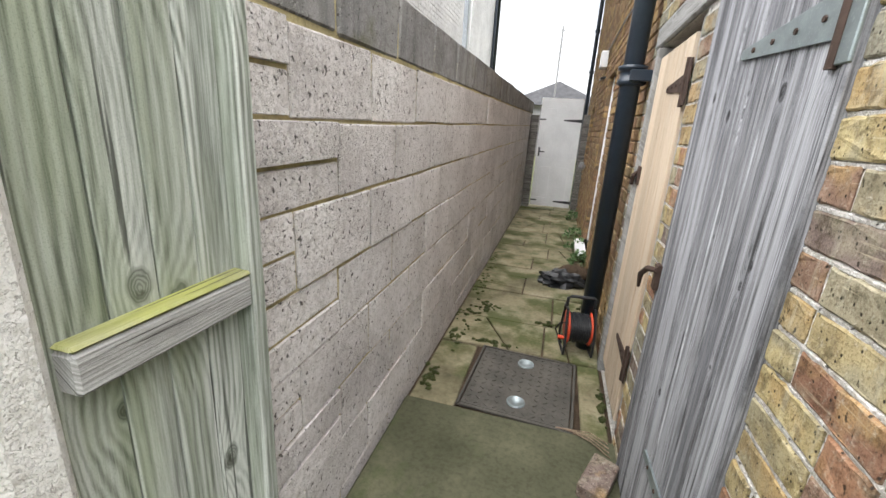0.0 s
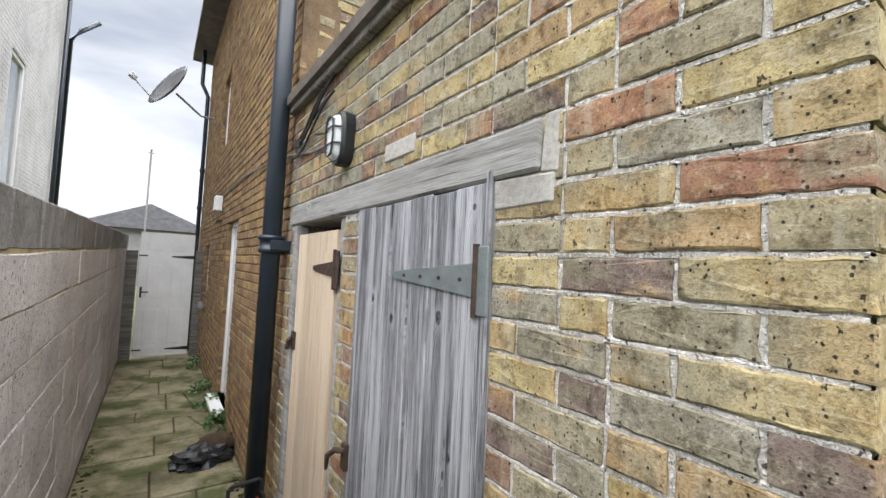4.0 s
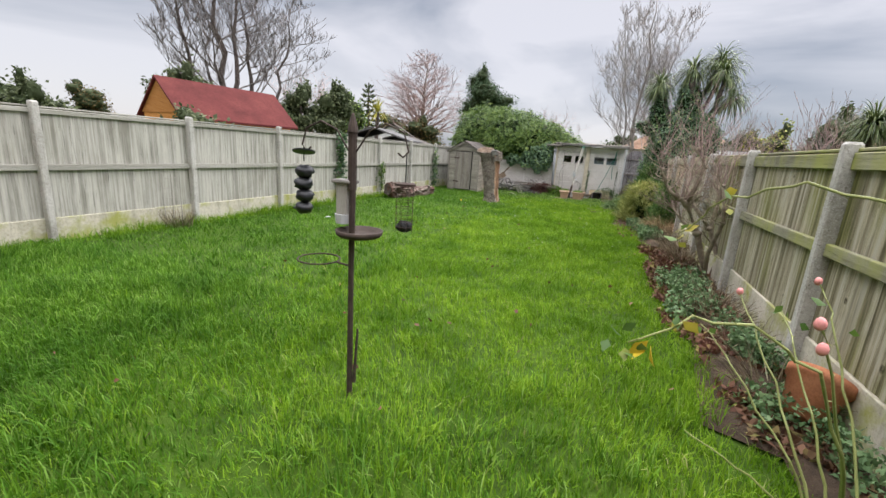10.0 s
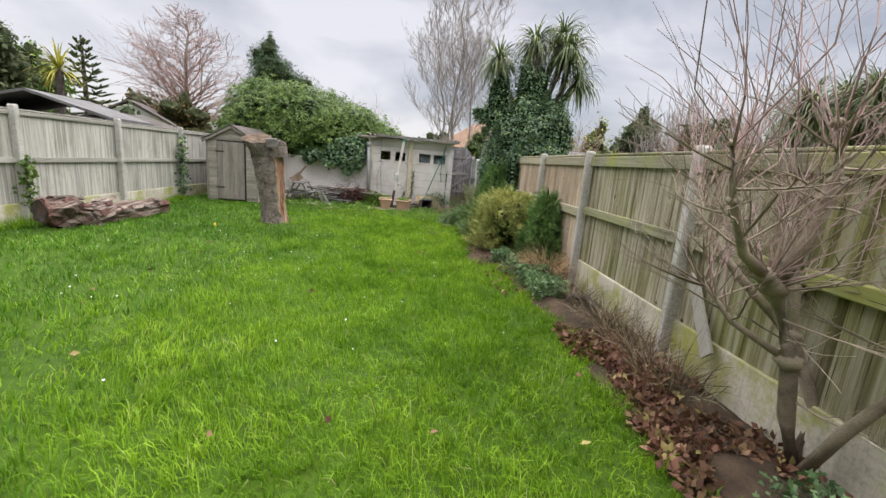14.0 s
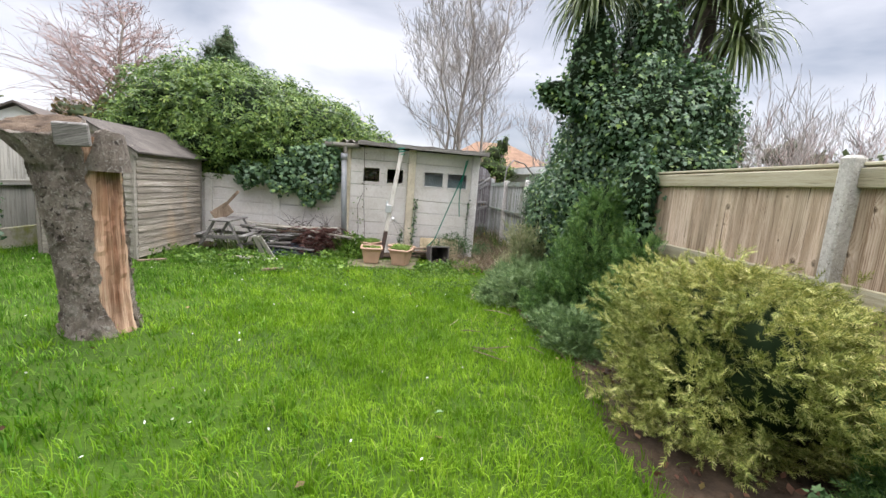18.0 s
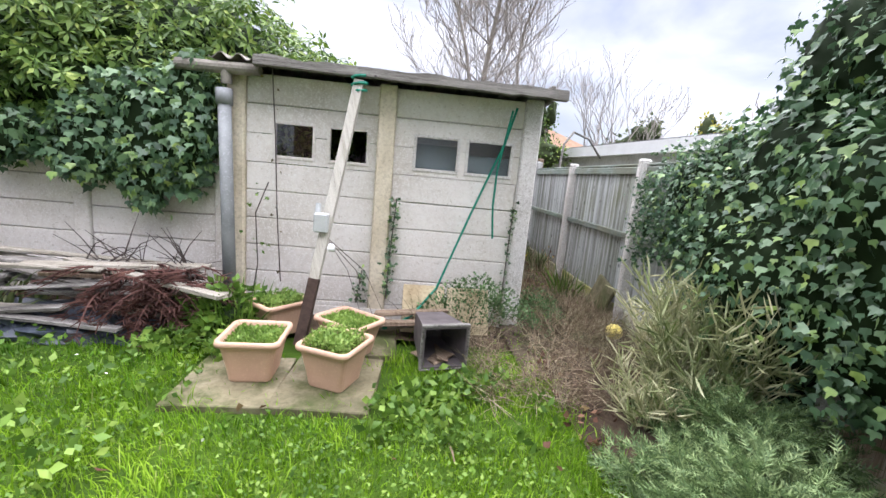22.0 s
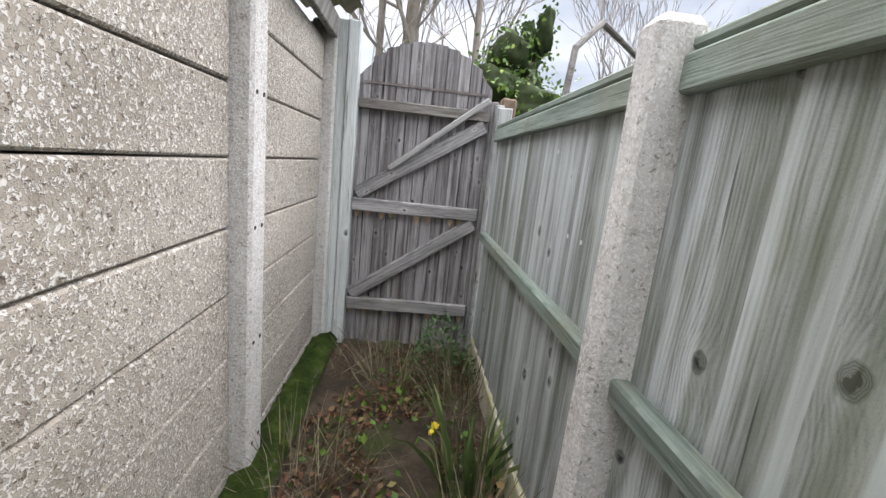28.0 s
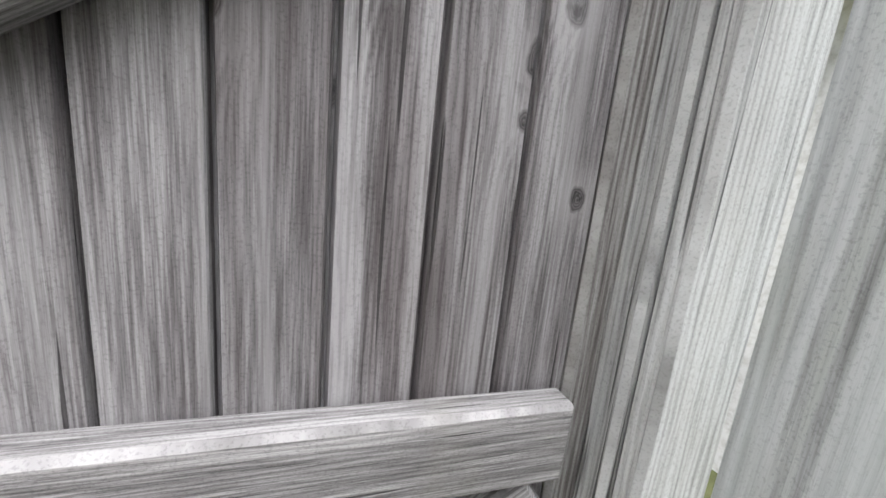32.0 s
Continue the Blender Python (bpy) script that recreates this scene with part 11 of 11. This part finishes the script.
# ---- grass ----
def grass_field(name, label, n, x0, x1, y0, y1, h, wide, seed, keep, material=M_GRASS):
    q = np.random.default_rng(seed)
    x, y = q.uniform(x0, x1, n), q.uniform(y0, y1, n)
    k = keep(x, y, q)
    x, y = x[k], y[k]
    n = len(x)
    # half of the blades gather into tufts that splay outwards
    c = max(1, n // 34)
    own = q.integers(0, c, n)
    tuft = q.random(n) < 0.45
    pick = q.integers(0, n, c)
    cx, cy, ch = x[pick], y[pick], q.uniform(0.7, 1.35, c)
    ta, tr = q.uniform(0, 2 * np.pi, n), np.abs(q.normal(0, 0.055, n))
    x = np.where(tuft, cx[own] + np.cos(ta) * tr, x)
    y = np.where(tuft, cy[own] + np.sin(ta) * tr, y)
    clump = 0.5 + 0.5 * np.sin(x * 3.1 + 1.7 * np.sin(y * 2.3)) * np.sin(y * 2.7 + 1.3 * np.sin(x * 1.9))
    L = h * (0.45 + 0.75 * q.random(n)) * (0.7 + 0.6 * clump)
    a = q.uniform(0, 2 * np.pi, n)
    flow = 1.2 * np.sin(x * 0.8 + y * 0.5) + 0.9 * np.sin(y * 1.9 - x)
    L = np.where(tuft, L * ch[own], L)
    lean = np.abs(q.normal(0.6, 0.4, n))
    la = np.where(q.random(n) < 0.5, flow + q.normal(0, 0.6, n), q.uniform(0, 2 * np.pi, n))
    la = np.where(tuft & (q.random(n) < 0.7), ta, la)
    dx, dy = np.cos(la) * lean, np.sin(la) * lean
    sx, sy = np.cos(a) * wide * 0.5, np.sin(a) * wide * 0.5
    w = (0.7 + 0.7 * q.random(n))
    sx, sy = sx * w, sy * w
    z = np.full(n, -0.015)
    b = np.stack([x, y, z], 1)
    s = np.stack([sx, sy, np.zeros(n)], 1)
    mid = b + np.stack([dx * L * 0.35, dy * L * 0.35, L * 0.6], 1)
    tip = b + np.stack([dx * L * 1.05, dy * L * 1.05, L * np.clip(1.05 - 0.35 * lean, 0.35, 1)], 1)
    v = np.stack([b - s, b + s, mid - s * 0.75, mid + s * 0.75, tip], 1).reshape(-1, 3)
    i = np.arange(n)[:, None] * 5
    f = np.concatenate([i + [0, 1, 3], i + [0, 3, 2], i + [2, 3, 4]], 0)
    return tagged(new(name, arrays(name, v, f, material)), label, "grass", kind="stuff")


EDGE_Y = np.linspace(-19.2, -0.9, 300)
EDGE_X = np.array([bed_edge(y) if y < -3.2 else -0.6 for y in EDGE_Y])


def on_lawn(x, y, q):
    ok = x > np.interp(y, EDGE_Y, EDGE_X) - 0.05 + 0.08 * np.sin(y * 9)
    ok &= ~((x > 0.4) & (x < 4.4) & (y > -0.93 + 0.05 * np.sin(x * 7)))
    ok &= ~((y < -18.3) & (x > 0.4) & (x < 6.0) & (q.random(len(x)) < 0.75))
    ok &= ~((x > 1.5) & (x < 2.75) & (y < -17.45) & (q.random(len(x)) < 0.92))
    ok &= ~((x > 5.5) & (x < 6.85) & (y < -17.1))
    ok &= ~((x > 4.45) & (y > -1.65))
    return ok


def deep_green(x, y, q):
    """Where the grass is deeper green: longer by the patio and the extension, and thinly towards the pale fence."""
    near = y + 0.35 * (x - 2.0) * (x > 2.0) + 0.5 * np.sin(x * 1.7) + q.normal(0, 0.8, len(x)) > -2.5
    return near | (x + 0.4 * np.sin(y * 0.9) + q.normal(0, 0.9, len(x)) > 3.6)


grass_field("lawn_grass", "long bright green lawn grass", 240000, -0.3, 3.6, -18.9, -0.85, 0.085, 0.0062, 1, lambda x, y, q: on_lawn(x, y, q) & ~deep_green(x, y, q))
grass_field("lawn_grass", "long bright green lawn grass beside the pale fence", 110000, 3.6, 7.42, -19.0, -0.9, 0.085, 0.0085, 2, lambda x, y, q: on_lawn(x, y, q) & ~deep_green(x, y, q))
grass_field("lush_grass", "long deep green grass round the patio edge", 115000, -0.6, 7.42, -4.6, -0.85, 0.12, 0.0068, 5, lambda x, y, q: on_lawn(x, y, q) & deep_green(x, y, q), M_GRASS_DEEP)
grass_field("lush_grass", "deeper green grass on the pale fence side", 95000, 1.8, 7.42, -19.0, -4.6, 0.085, 0.008, 6, lambda x, y, q: on_lawn(x, y, q) & deep_green(x, y, q), M_GRASS_DEEP)
grass_field("edge_grass", "ragged longer grass along the bed and walls", 9000, -0.2, 0.5, -17.5, -3.2, 0.14, 0.006, 3, lambda x, y, q: (np.abs(x - np.interp(y, EDGE_Y, EDGE_X)) < 0.12))
grass_field("edge_grass", "tufts of grass at the foot of the pale fence", 9000, 7.15, 7.45, -17.2, -1.0, 0.16, 0.007, 4, lambda x, y, q: q.random(len(x)) < 0.8)

# small things on the lawn
ds = thing("daisies", "tiny white daisies and seed heads in the grass", "flowers", (0, 0, 0))
q = np.random.default_rng(3)
n = 220
p = np.stack([q.uniform(0.6, 7.0, n), q.uniform(-18.0, -8.0, n), q.uniform(0.05, 0.08, n)], 1)
part("flower_heads", leaves("flower_heads", p, q.normal(0, 0.3, (n, 3)) + [0.3, 0.3, 0.1], np.full(n, 0.022), M_DAISY, "diamond", 0.3), None, ds)
tagged(ds, kind="stuff")
fl_ = thing("fallen_leaves", "scattered yellow and brown fallen leaves on the lawn", "leaves", (0, 0, 0), kind="stuff")
n = 110
p = np.stack([q.uniform(0.2, 4.5, n), q.uniform(-17.5, -1.5, n), q.uniform(0.05, 0.075, n)], 1)
part("leaf", leaves("leaf", p, q.normal(0, 1, (n, 3)) * [1, 1, 0.1], q.uniform(0.03, 0.07, n), M_DEADLEAF, "diamond", 0.2), None, fl_)
for x, y, m in ((1.55, -13.2, M_HERB), (1.7, -1.9, M_CUTWOOD), (4.9, -13.4, M_YLEAF)):
    ob = tagged(new("fallen_leaf", leaves("fallen_leaf", np.array([[x, y, 0.07]]), np.array([[1.0, 0.3, 0.05]]), np.array([0.06]), m, "ivy", 0.05)), "large fallen leaf on the grass", "leaf", "large leaves")
for x, y, rz in ((3.05, -1.75, 20), (5.9, -8.2, 70)):
    ob = tagged(new("plastic_scrap", Geo().bev(-0.045, 0.045, -0.018, 0.018, 0.0, 0.015, 0.006, jit=0.01).mesh("plastic_scrap", M_PAPER)), "pale scrap of plastic on the lawn", "litter", "plastic scraps")
    ob.matrix_basis = pose(x, y, 0.06, 0, 0, rz)
for k in range(14):
    L = rnd.uniform(0.12, 0.35)
    x, y = rnd.uniform(0.35, 1.4), rnd.uniform(-17.2, -13.6)
    ob = tagged(new("fallen_twig", Geo().tube([(-L / 2, 0, 0), (0, rnd.uniform(-0.02, 0.02), 0.01), (L / 2, 0, 0)], [0.004, 0.005, 0.003], 5).mesh("fallen_twig", M_STRAW)), "dry twig lying on the grass", "twig", "fallen twigs")
    ob.matrix_basis = pose(x, y, 0.06, 0, rnd.uniform(-8, 8), rnd.uniform(0, 180))
